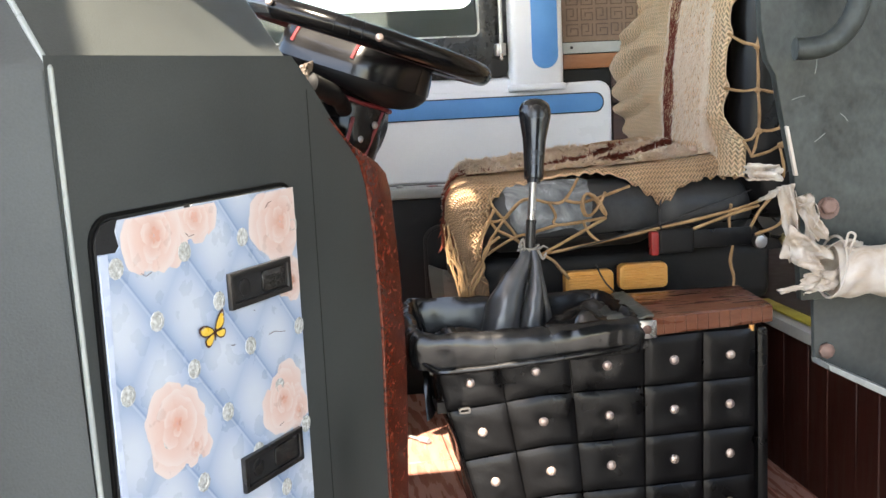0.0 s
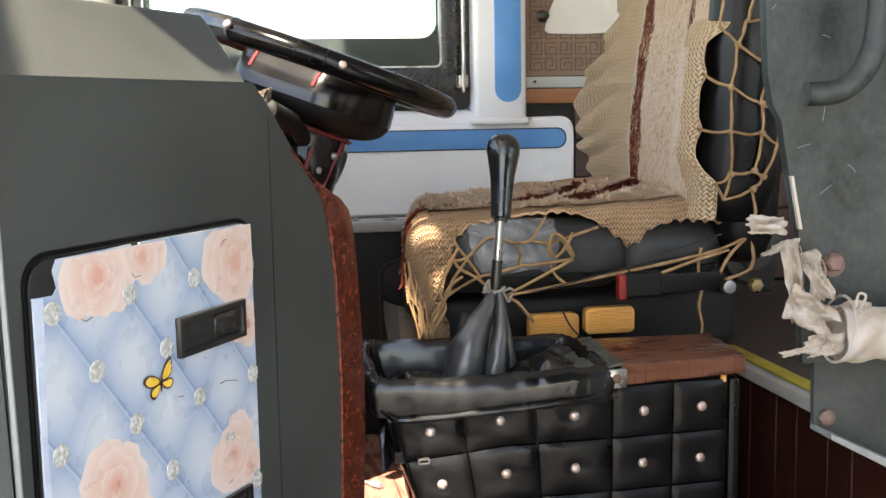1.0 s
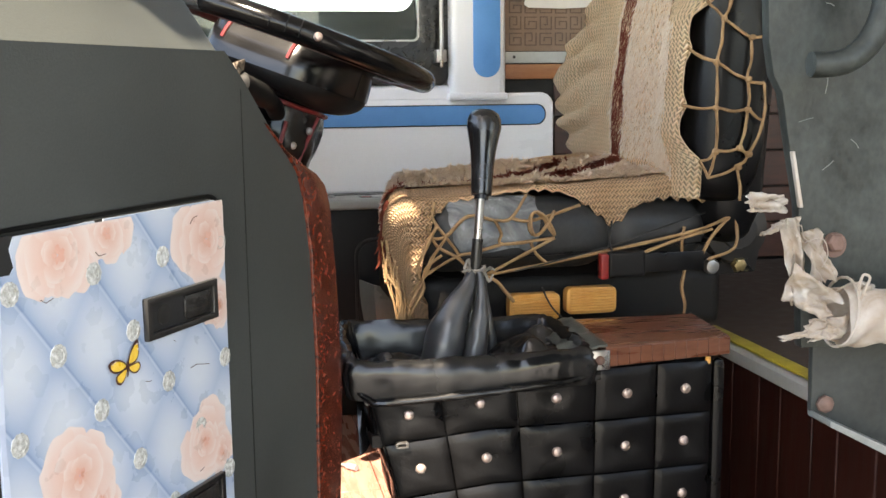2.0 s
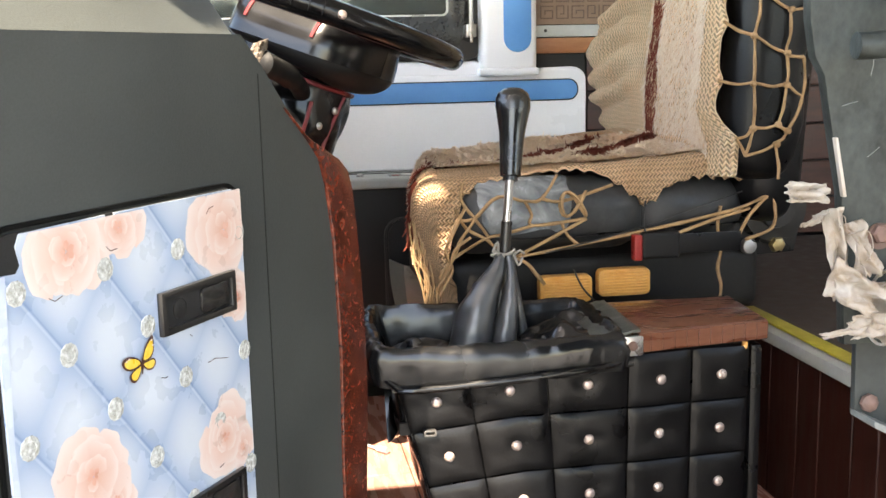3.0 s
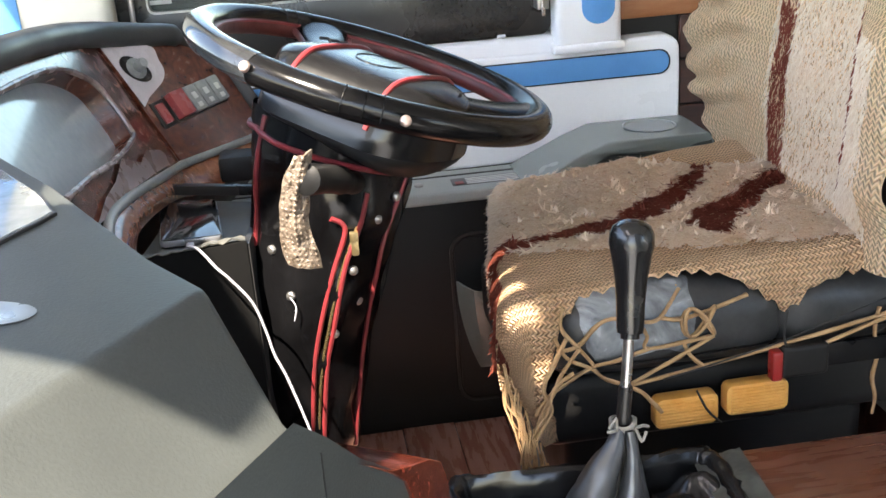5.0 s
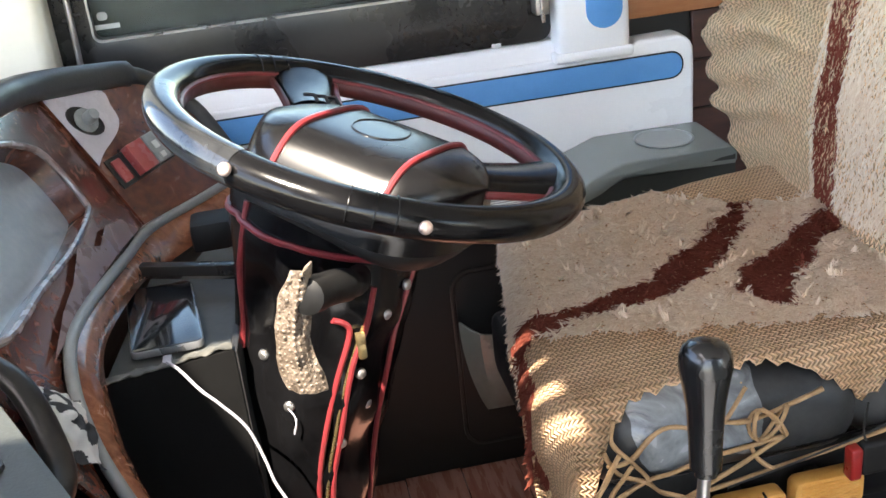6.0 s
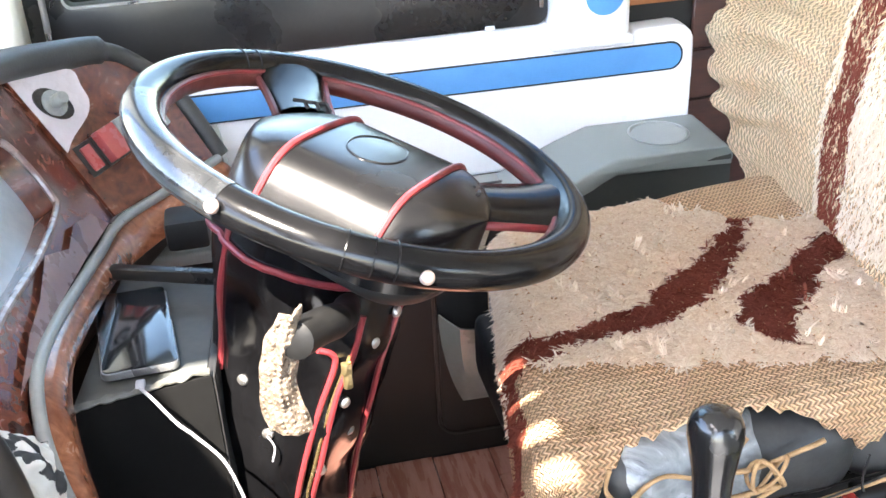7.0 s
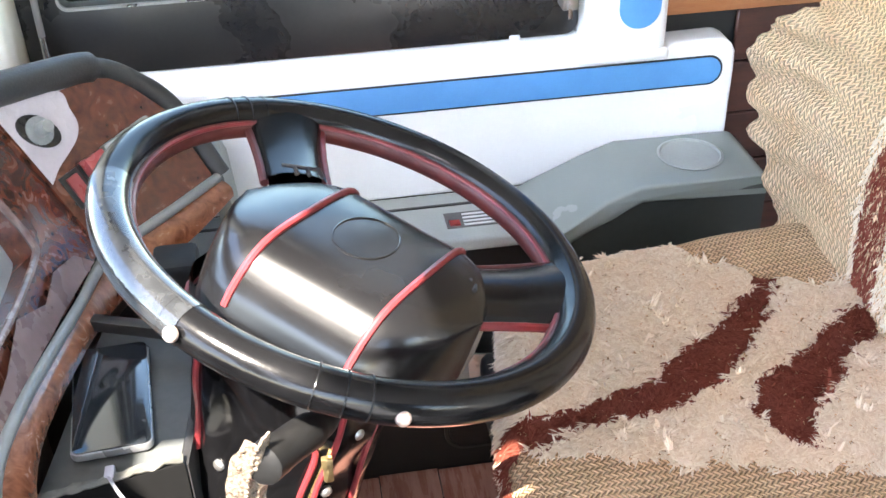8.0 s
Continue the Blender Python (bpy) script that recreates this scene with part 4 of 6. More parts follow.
cv = [bm.verts.new(p) for p in (core[0], core[1], (0.645, 1.60, -0.012), (core[0].x, 1.60, -0.012), core[2], core[3], (0.645, 1.60, 0.31), (core[2].x, 1.60, 0.31))]
for q in ((0, 1, 5, 4), (1, 2, 6, 5), (2, 3, 7, 6), (3, 0, 4, 7), (0, 3, 2, 1)):
    bm.faces.new([cv[k] for k in q])
part("body", bm, BLACK_LEATHER, box)
part("side_strip", block(0.636, 0.652, 1.436, 1.60, -0.012, 0.305, 0.006), BLACK_LEATHER, box)
# open end: a band below a folded leather rim
part("band", sheet(60, 10, lambda u, v: box_front(0.186 + 0.295 * u, 0.292 + 0.028 * v) + Vector((-0.004 * (1 - u), -0.006 - 0.002 * math.sin(v * math.pi) + 0.004 * noise.noise(Vector((u * 7, v * 2, 3))) + 0.002 * noise.noise(Vector((u * 22, v * 3, 5))), 0)), None, 0.003), SHINY_LEATHER, box)
rim = smooth_line([(0.168, 1.446, 0.328), (0.174, 1.434, 0.325), (0.190, 1.429, 0.324), (0.28, 1.424, 0.323), (0.38, 1.418, 0.325), (0.452, 1.416, 0.329), (0.468, 1.420, 0.330), (0.474, 1.434, 0.331), (0.475, 1.50, 0.332), (0.474, 1.575, 0.332), (0.468, 1.592, 0.333), (0.45, 1.599, 0.334), (0.33, 1.602, 0.336), (0.20, 1.600, 0.339), (0.176, 1.594, 0.340), (0.168, 1.575, 0.338), (0.164, 1.50, 0.332)], 11, True)
bm = bmesh.new()
loops = []
cen = Vector((0.325, 1.51, 0.33))
for i, p in enumerate(rim):
    d = (p - cen)
    d.z = 0
    d.normalize()
    wv = 0.004 * noise.noise(p * 22) + 0.004 * noise.noise(p * 62)
    cr = 0.0045 * noise.noise(p * 105)
    prof = ((0.001, -0.040), (0.0035, -0.028), (0.0045 + cr, -0.015), (0.004 + wv * 0.7, -0.007), (0.0 + cr, 0.001 + wv), (-0.006 + wv, 0.0055 + cr), (-0.012 + wv, 0.007), (-0.018 + cr, 0.002 + wv), (-0.022 + wv, -0.012), (-0.029, -0.04), (-0.036, -0.10))
    loops.append([bm.verts.new(p + d * a + Vector((0, 0, b + 0.003 * noise.noise(p * 35 + Vector((b * 60, 0, 0)))))) for a, b in prof])
for i in range(len(loops)):
    A, B = loops[i], loops[(i + 1) % len(loops)]
    for k in range(len(A) - 1):
        bm.faces.new((A[k], B[k], B[k + 1], A[k + 1]))
part("rim", bm, SHINY_LEATHER, box, "soft folded leatherette rim", 80)
part("piping", tube(smooth_line([(0.172, 1.44, 0.306), (0.19, 1.428, 0.290), (0.213, 1.424, 0.281), (0.307, 1.416, 0.287), (0.38, 1.412, 0.292), (0.44, 1.414, 0.297), (0.468, 1.42, 0.302)], 6), 0.0042, 10, wob=0.3), SHINY_LEATHER, box, "folded lower hem of the rim")
part("buckle", ring(rounded(0.226, 0.242, 0.222, 0.230, 0.003, 3), rounded(0.229, 0.239, 0.2245, 0.2275, 0.001, 3), XZ, 1.428, 1.434, 0.0005), DULL_STEEL, box, "small tarnished ring")
part("inner_floor", block(0.20, 0.46, 1.445, 1.585, 0.22, 0.235), BLACK_LEATHER, box)
# crumpled leather folds and the trodden flap beside the board
for a, b, h, sd in ((0.415, 1.50, 0.348, 1), (0.44, 1.55, 0.345, 2), (0.24, 1.54, 0.325, 3)):
    part("fold", sheet(26, 26, lambda u, v: Vector((a + (u - 0.5) * 0.10, b + (v - 0.5) * 0.10, h - 0.016 - 0.22 * (v - 0.5 + 0.3 * (u - 0.5)) ** 2 - 0.08 * (u - 0.5) ** 2 + 0.016 * noise.noise(Vector((u * 3, v * 3, sd * 7))) + 0.007 * noise.noise(Vector((u * 7, v * 6, sd * 3))))), None, 0.002), SHINY_LEATHER, box, "crumpled leatherette fold", 80)
part("flap", sheet(10, 12, lambda u, v: Vector((0.438 + 0.052 * u + 0.008 * v, 1.425 + 0.165 * v, 0.336 + 0.004 * noise.noise(Vector((u * 4, v * 5, 1))) - 0.012 * (1 - u) ** 2)), None, 0.003), mat("scuffed leatherette", (0.03, 0.032, 0.028), (0.1, 0.105, 0.09), 40, 0.45, 0.5, fine=150), box, "scuffed worn flap", 80)
part("corner_plate", block(0.468, 0.492, 1.419, 1.426, 0.305, 0.330, 0.003), STEEL, box, "worn steel corner plate")
part("screw", stud_bm((0.478, 1.418, 0.318), (0, -1, 0), 0.006), RUST, box)

board = thing("wood_board", (0.57, 1.52, 0.31), "varnished red-brown wood board lying on the quilted box", "wood board")
nx = lambda t, d=0.0: (0.486 + 0.176 * t, 1.420 + 0.0245 * t + d)
part("top", prism([nx(0, 0.004), nx(1, 0.004), (0.674, 1.588), (0.480, 1.589)], XY, 0.309, 0.3325, 0.0015, 2), BOARD, board)
for k in range(11):
    a, b = k / 11 + 0.0008, (k + 1) / 11 - 0.0008
    part("edge_strip", prism([nx(a), nx(b), nx(b, 0.0045), nx(a, 0.0045)], XY, 0.309, 0.3318 - 0.0004 * (k % 3), 0.0006, 1), BOARD, board)
for x in (0.487, 0.628):
    part("peg", lathe([(0.004, 0), (0.0035, 0.008), (0, 0.008)], pose(x, 1.437, 0.301), 8), CORK, board)

for ob in (box, board):
    ob.location += Vector((-0.002, -0.028, 0.012))

# ---- gear lever ----
lever = thing("gear_lever", (0.345, 1.515, 0.26), "black gear lever with a long knob and gathered leatherette boot", "gear lever")
ax = [Vector((0.353, 1.492, 0.24)), Vector((0.349, 1.513, 0.427)), Vector((0.360, 1.522, 0.524))]
part("shaft", tube([ax[0], ax[1], ax[1].lerp(ax[2], 0.42)], 0.0072, 12), BLACK_PAINT, lever)
part("upper_shaft", tube([ax[1].lerp(ax[2], 0.35), ax[2] + Vector((0, 0, 0.01))], 0.0055, 12), STEEL, lever, "bare steel upper shaft")
kd = Vector((0.105, 0.25, 0.96)).normalized()
km = Matrix.Translation(ax[2]) @ kd.to_track_quat("Z", "Y").to_matrix().to_4x4()
bm = lathe([(0.0105, -0.001), (0.013, 0.0), (0.0138, 0.006), (0.0145, 0.03), (0.0165, 0.055), (0.020, 0.075), (0.0225, 0.088), (0.0222, 0.098), (0.019, 0.106), (0.013, 0.1105), (0.006, 0.1125), (0, 0.113)], km, 24)
part("knob", bm, mat("worn black plastic", (0.006, 0.006, 0.0065), (0.012, 0.012, 0.012), 30, 0.18, 0.03, coat=0.3), lever)
part("collar", lathe([(0.0095, -0.006), (0.0095, 0.002), (0.008, 0.003), (0, 0.003)], km, 16), BLACK_PAINT, lever)
bm = bmesh.new()
for pts, rad, fl in (
    ([(0.339, 1.509, 0.424), (0.330, 1.503, 0.404), (0.313, 1.496, 0.378), (0.299, 1.490, 0.345), (0.292, 1.486, 0.305), (0.288, 1.486, 0.25)], [0.006, 0.011, 0.0185, 0.0245, 0.028, 0.030], 1.0),
    ([(0.346, 1.501, 0.424), (0.347, 1.495, 0.402), (0.344, 1.488, 0.372), (0.338, 1.482, 0.342), (0.332, 1.478, 0.305), (0.328, 1.478, 0.25)], [0.0045, 0.0062, 0.0105, 0.0145, 0.017, 0.019], 1.0),
    ([(0.346, 1.520, 0.424), (0.344, 1.522, 0.40), (0.341, 1.525, 0.36), (0.338, 1.525, 0.31), (0.334, 1.525, 0.25)], [0.007, 0.011, 0.020, 0.030, 0.036], 0.9),
    ([(0.352, 1.512, 0.422), (0.357, 1.512, 0.38), (0.363, 1.510, 0.33), (0.368, 1.510, 0.25)], [0.004, 0.006, 0.009, 0.014], 0.8),
):
    line = smooth_line([(px + 0.005, py - 0.003, pz + 0.003) for px, py, pz in pts], 6)
    radii = [p.x for p in smooth_line([(r, 0, 0) for r in rad], 6)]
    tube(line, radii, 22, flat=fl, bm=bm, wob=0.16)
part("boot", bm, BOOT_LEATHER, lever, "gathered leatherette boot in deep folds", 80)
tie = bmesh.new()
for k in range(3):
    tube([ax[1] + Vector((math.cos(a) * 0.0125, math.sin(a) * 0.0125, 0.003 * k - 0.003 + 0.002 * math.sin(2 * a + k))) for a in [q / 16 * 2 * math.pi for q in range(16)]], 0.0022, 6, True, bm=tie)
for q, (dx, dz) in enumerate(((-0.02, 0.004), (-0.018, 0.018), (0.022, 0.006), (0.02, -0.012))):
    tube(smooth_line([ax[1] + Vector((0.01 * (1 if dx > 0 else -1), -0.011, 0)), ax[1] + Vector((dx * 0.7, -0.018, dz)), ax[1] + Vector((dx, -0.014, dz * 0.3))], 4), 0.0017, 6, bm=tie)
part("tie", tie, mat("grey twine", (0.2, 0.19, 0.17), (0.3, 0.28, 0.25), 60, 0.8, 0.4), lever, "knotted grey twine")

# ---- steering wheel ----
WC = Vector((0.152, 1.866, 0.742))
WN = Vector((0.3405, -0.0294, 0.9398)).normalized()
WA = Vector((0.9402, 0.0, -0.3407))
WB = WN.cross(WA).normalized()


def wp(a, b, h=0.0):
    return WC + WA * a + WB * b + WN * h


wheel = thing("steering_wheel", WC, "large black leatherette-wrapped steering wheel with red piping", "steering wheel")
RW = 0.2074
circle = [k / 96 * 2 * math.pi for k in range(96)]
part("rim", tube([wp(RW * math.cos(a), RW * math.sin(a)) for a in circle], [0.0172 + 0.0004 * noise.noise(Vector((math.cos(a) * 3, math.sin(a) * 3, 0))) for a in circle], 20, True, up=tuple(WN)), WHEEL_LEATHER, wheel)
part("inner_lining", tube([wp((RW - 0.0105) * math.cos(a), (RW - 0.0105) * math.sin(a), -0.006) for a in circle], 0.0118, 12, True, up=tuple(WN)), RED_LINING, wheel, "dull red stitched lining")
part("inner_seam", tube([wp((RW - 0.0185) * math.cos(a), (RW - 0.0185) * math.sin(a), 0.001) for a in circle], 0.0022, 8, True, up=tuple(WN)), RED_PIPING, wheel, "red piping")
for ang in (math.radians(-135), math.radians(-103), math.radians(-97), math.radians(-92), math.radians(113), math.radians(118), math.radians(123)):
    part("wrinkle", tube([wp((RW + 0.0176 * math.cos(q)) * math.cos(ang), (RW + 0.0176 * math.cos(q)) * math.sin(ang), 0.0176 * math.sin(q)) for q in [x / 14 * math.pi * 1.3 - 0.5 for x in range(15)]], 0.0007, 5), BLACK_LEATHER, wheel)
ang = math.radians(-131)
part("sleeve", tube([wp(RW * math.cos(ang - q), RW * math.sin(ang - q)) for q in [x / 12 * 0.9 for x in range(13)]], 0.0182, 20, up=tuple(WN)), mat("worn grey leatherette", (0.012, 0.013, 0.014), (0.05, 0.053, 0.056), 18, 0.18, 0.14, fine=120, coat=0.5), wheel, "worn greyish sleeve of the cover")
for a, b, h in ((0.017, -0.2235, 0.001), (-0.149, -0.1735, 0.004), (0.176, -0.1136, -0.004)):
    d = (WA * a + WB * b).normalized()
    part("stud", stud_bm(wp(a, b, h) + d * 0.001, tuple(d + WN * 0.25), 0.0062), STUD, wheel)
# hub pad, its two spokes and piping


def hub_pt(l, w, h):
    """l along the pad from front to rear, w across, h above the wheel's plane."""
    a, b = 0.004 + l * 0.80 + w * 0.60, -0.028 - l * 0.60 + w * 0.80
    return wp(a, b, h)


HUB_W = [(0, -1), (0.05, -0.985), (0.10, -0.94), (0.20, -0.84), (0.31, -0.70), (0.41, -0.55), (0.48, -0.42), (0.56, -0.2), (0.68, 0.18), (0.8, 0.58), (0.9, 0.86), (0.95, 0.96), (1, 1)]
HUB_H = [(-1, 0), (-0.99, 0.20), (-0.95, 0.42), (-0.88, 0.63), (-0.79, 0.81), (-0.67, 0.93), (-0.50, 0.985), (-0.2, 1.0), (0.2, 1.0), (0.55, 0.94), (0.75, 0.82), (0.9, 0.56), (0.97, 0.3), (1, 0)]


def hub_surface(u, v):
    l = -0.122 + 0.24 * u
    end = max(0.0, (abs(2 * u - 1) - 0.44) / 0.56)
    half = 0.001 + 0.105 * max(0.0, 1 - end ** 2.1) ** 0.5
    top = 0.018 * (1 - end ** 1.8)
    w = lerp_table(HUB_W, v)
    soft = [lerp_table(HUB_H, max(-1, min(1, w + q * (1 - abs(w)) * 0.2))) for q in (-1, -0.5, 0, 0.5, 1)]
    return hub_pt(l, -0.002 + 0.010 * u + w * half, -0.062 + (0.062 + top) * sum(soft) / 5)


part("hub_pad", sheet(56, 84, hub_surface), HUB_LEATHER, wheel, "padded hub cover", 180)
def hub_under(u, v):
    """Bowl under the pad, deepest towards the rear spoke."""
    end = max(0.0, (abs(2 * u - 1) - 0.44) / 0.56)
    w = math.sin((v - 0.5) * math.pi)
    half = 0.001 + 0.103 * max(0.0, 1 - end ** 2.1) ** 0.5
    return hub_pt(-0.121 + 0.238 * u, -0.002 + 0.010 * u + w * half, -0.060 - (0.010 + 0.034 * u) * (1 - w * w) ** 0.45 * (1 - end ** 3))


part("hub_shell", sheet(40, 30, hub_under), DULL_BLACK, wheel, "dull black underside of the hub", 180)
part("hub_base", lathe([(0.03, -0.2), (0.035, -0.13), (0.045, -0.105), (0.064, -0.085), (0.088, -0.064), (0.095, -0.045), (0.06, -0.035), (0, -0.03)], Matrix.Translation(WC + WA * -0.005 + WB * -0.025) @ WN.to_track_quat("Z", "Y").to_matrix().to_4x4(), 28), SHINY_LEATHER, wheel)
for u in (0.26, 0.74):
    part("piping", tube([hub_surface(u + 0.02 * math.sin(v * math.pi), v) + WN * 0.001 for v in [0.06 + 0.88 * k / 24 for k in range(25)]], 0.0034, 8), RED_PIPING, wheel, "red piping across the hub")
emblem = smooth_line([hub_surface(0.5 + 0.11 * math.cos(a), 0.62 + 0.11 * math.sin(a)) + WN * 0.0003 for a in [k / 20 * 2 * math.pi for k in range(20)]], 2, True)
part("emblem", tube(emblem, 0.0009, 6, True), HUB_LEATHER, wheel, "round embossed emblem")
for (a0, b0), (a1, b1), w0, w1 in (((-0.045, 0.085), (-0.058, 0.190), 0.030, 0.040), ((0.095, -0.045), (0.196, -0.028), 0.038, 0.046)):
    p0, p1 = wp(a0, b0, -0.008), wp(a1, b1, 0.0)
    d = (p1 - p0).normalized()
    sd = d.cross(WN).normalized()
    bm = sheet(10, 16, lambda u, v: p0.lerp(p1, u) + sd * math.cos(v * 2 * math.pi) * ((w0 + (w1 - w0) * u ** 2)) + WN * (math.sin(v * 2 * math.pi) * 0.012 - 0.004 * math.sin(u * math.pi)))
    spoke = part("spoke", bm, WHEEL_LEATHER, wheel)
    for sg in (-1, 1):
        part("piping", tube([p0.lerp(p1, u) + sd * sg * (w0 + (w1 - w0) * u ** 2 + 0.001) + WN * -0.004 for u in (0, 0.25, 0.5, 0.75, 1)], 0.0042, 8), RED_PIPING if sg > 0 else RED_LINING, spoke)
    for q in (-1, 0, 1):
        part("lace", tube([p0 + sd * (q * 0.012 - 0.006) + WN * 0.014 + d * 0.006, p0 + sd * (q * 0.012 + 0.004) + WN * 0.017 + d * 0.001, p0 + sd * (q * 0.012 + 0.008) + WN * 0.012 - d * 0.004], 0.0022, 6), BLACK_RUBBER, spoke)

# ---- steering column with laced cover ----
column = thing("steering_column", (0.05, 1.87, 0.0), "steering column in a black leatherette cover with red piping, zip and studs", "steering column")
COLZ = [(0.0, (0.0, 1.90, 0.050)), (0.2, (0.022, 1.885, 0.058)), (0.40, (0.045, 1.868, 0.075)), (0.50, (0.062, 1.865, 0.088)), (0.57, (0.081, 1.868, 0.094)), (0.64, (0.094, 1.872, 0.097)), (0.675, (0.10, 1.872, 0.09))]


def col_pt(a, z, out=0.0):
    cx = lerp_table([(q, v[0]) for q, v in COLZ], z)
    cy = lerp_table([(q, v[1]) for q, v in COLZ], z)
    r = lerp_table([(q, v[2]) for q, v in COLZ], z)
    wr = 0.006 * noise.noise(Vector((math.cos(a) * 2, math.sin(a) * 2, z * 14))) + 0.004 * noise.noise(Vector((math.cos(a) * 5 + z * 6, math.sin(a) * 5, z * 26))) + 0.003 * math.sin(z * 60 + 2 * a) * max(0, math.sin(a * 1.5))
    r += wr + out
    tilt = 0.035 * math.cos(a) * max(0, (z - 0.55) / 0.1)
    return Vector((cx + math.cos(a) * r * 1.0, cy + math.sin(a) * r * 0.95, z - tilt))


part("cover", sheet(56, 44, lambda u, v: col_pt(u * 2 * math.pi, 0.675 * v)), COLUMN_LEATHER, column, "creased leatherette cover", 80)
part("top_piping", tube([col_pt(a, 0.655, 0.002) for a in circle], 0.0036, 8, True), RED_PIPING, column, "red piping")
FR = math.radians(-90)


def seam(rows, r, material, name="piping", label="red piping"):
    part(name, tube(smooth_line([col_pt(FR + math.radians(a), z, 0.002) for a, z in rows], 6), r, 8), material, column, label)


seam([(58, 0.648), (52, 0.60), (46, 0.55), (48, 0.50), (52, 0.44), (54, 0.36), (56, 0.25)], 0.003, RED_PIPING)
seam([(22, 0.625), (19, 0.58), (14, 0.53), (12, 0.45), (10, 0.38), (10, 0.25)], 0.0032, RED_PIPING)
seam([(-2, 0.592), (6, 0.585), (9, 0.57), (6, 0.52), (1, 0.45), (-2, 0.38), (-2, 0.25)], 0.0032, RED_PIPING)
seam([(-64, 0.67), (-66, 0.62), (-70, 0.58), (-68, 0.55)], 0.0034, RED_PIPING)
seam([(17, 0.58), (12, 0.52), (8, 0.45), (5, 0.38), (4, 0.25)], 0.0018, BRASS, "zip_teeth", "brass zip teeth")
zp = col_pt(FR + math.radians(15), 0.567, 0.006)
zipper = part("zip_pull", prism(rounded(-0.0045, 0.0045, -0.022, 0.0, 0.003, 3), lambda a, b, d: zp + Vector((a, -d, b)), 0, 0.002, 0.0005), BRASS, column, "brass zip pull")
part("slider", block(zp.x - 0.005, zp.x + 0.005, zp.y - 0.004, zp.y + 0.002, zp.z - 0.004, zp.z + 0.008, 0.001), BRASS, zipper)
for p in ((0.142, 1.776, 0.586), (0.120, 1.770, 0.521), (0.128, 1.800, 0.475), (0.100, 1.785, 0.44), (0.034, 1.768, 0.496), (-0.008, 1.785, 0.551), (0.16, 1.80, 0.617)):
    d = Vector((p[0] - 0.08, p[1] - 1.87, 0)).normalized()
    a = math.atan2(d.y, d.x)
    part("press_stud", stud_bm(col_pt(a, p[2], 0.001), tuple(d), 0.006), STEEL, column, "bright press stud")
    if abs(p[0] - 0.034) < 0.001:
        q = col_pt(a, p[2], 0.004)
        part("thread", tube(smooth_line([q, q + Vector((0.006, -0.004, -0.012)), q + Vector((0.002, -0.003, -0.03))], 4), 0.001, 5), WHITE_CABLE, column, "loose white thread")
stalk = thing("indicator_stalk", (0.10, 1.76, 0.66), "black indicator stalk reaching out below the wheel", "stalk")
part("grip", tube(smooth_line([(0.115, 1.80, 0.625), (0.108, 1.75, 0.640), (0.088, 1.715, 0.657), (0.066, 1.685, 0.668), (0.058, 1.672, 0.672)], 5), [0.013] * 8 + [0.016] * 6 + [0.017] * 5 + [0.013, 0.006], 16), mat("matt black stalk", (0.006, 0.006, 0.006), (0.012, 0.012, 0.012), 20, 0.5, 0.1, spec=0.15), stalk)
cloth = thing("sequin_cloth", (0.055, 1.67, 0.56), "strip of beige sequined net hanging from the stalk", "cloth")


def seq(u, v):
    w = 0.008 + 0.0085 * min(1, v * 2.2) + 0.002 * math.sin(v * 9)
    c = Vector((0.060 - 0.016 * math.sin(v * 2.6) - 0.004 * v ** 2, 1.668 + 0.03 * v - 0.012 * v * v, 0.700 - 0.132 * v))
    sx = (u - 0.5) * 2
    return c + Vector((sx * w, 0.010 * abs(sx) + 0.004 * noise.noise(Vector((u * 5, v * 7, 2))), 0.010 * (sx if v < 0.3 else 0) * (0.3 - v) - 0.004 * sx * v))


part("net", sheet(14, 40, seq, None, 0.002), BEAD, cloth)
for i in range(7):
    for j in range(20):
        u, v = (i + 0.5 + 0.3 * noise.noise(Vector((i, j, 0)))) / 7, (j + 0.5) / 20
        part("sequin", stud_bm(seq(u, v) + Vector((0, -0.0022, 0)), (0.3 * noise.noise(Vector((i, j, 4))), -1, 0.5 * noise.noise(Vector((j, i, 8)))), 0.0017 + 0.0007 * noise.noise(Vector((i * 3.3, j * 2.7, 1))), 0.0007), BEAD, cloth)

# ---- driver's seat ----
seat = thing("driver_seat", (0.5, 1.9, 0.0), "driver's seat in black leatherette under a tan knitted and shaggy cover", "seat")
part("base", block(0.34, 0.74, 1.74, 2.08, 0.0, 0.30, 0.02, 3), DULL_BLACK, seat, "black metal seat base")
part("pan", block(0.30, 0.78, 1.695, 2.12, 0.29, 0.385, 0.02, 3), DULL_BLACK, seat)
part("cushion", puff(0.31, 0.72, 1.69, 2.11, 0.36, 0.494, 0.055, 12, 0.012), BLACK_LEATHER, seat)
part("bolster", puff(0.298, 0.592, 1.646, 1.76, 0.393, 0.502, 0.050, 16, 0.05, 24), SEAT_VINYL, seat, "dusty black leatherette side bolster", 80)
part("bolster", puff(0.570, 0.742, 1.650, 1.76, 0.397, 0.497, 0.046, 14, 0.05, 26), SEAT_VINYL, seat, "dusty black leatherette side bolster", 80)
part("seam", tube(smooth_line([(0.31, 1.652, 0.424), (0.42, 1.646, 0.420), (0.52, 1.648, 0.422), (0.60, 1.652, 0.424), (0.73, 1.654, 0.428)], 5), 0.0016, 6), BLACK_LEATHER, seat, "stitched seam along the bolster")
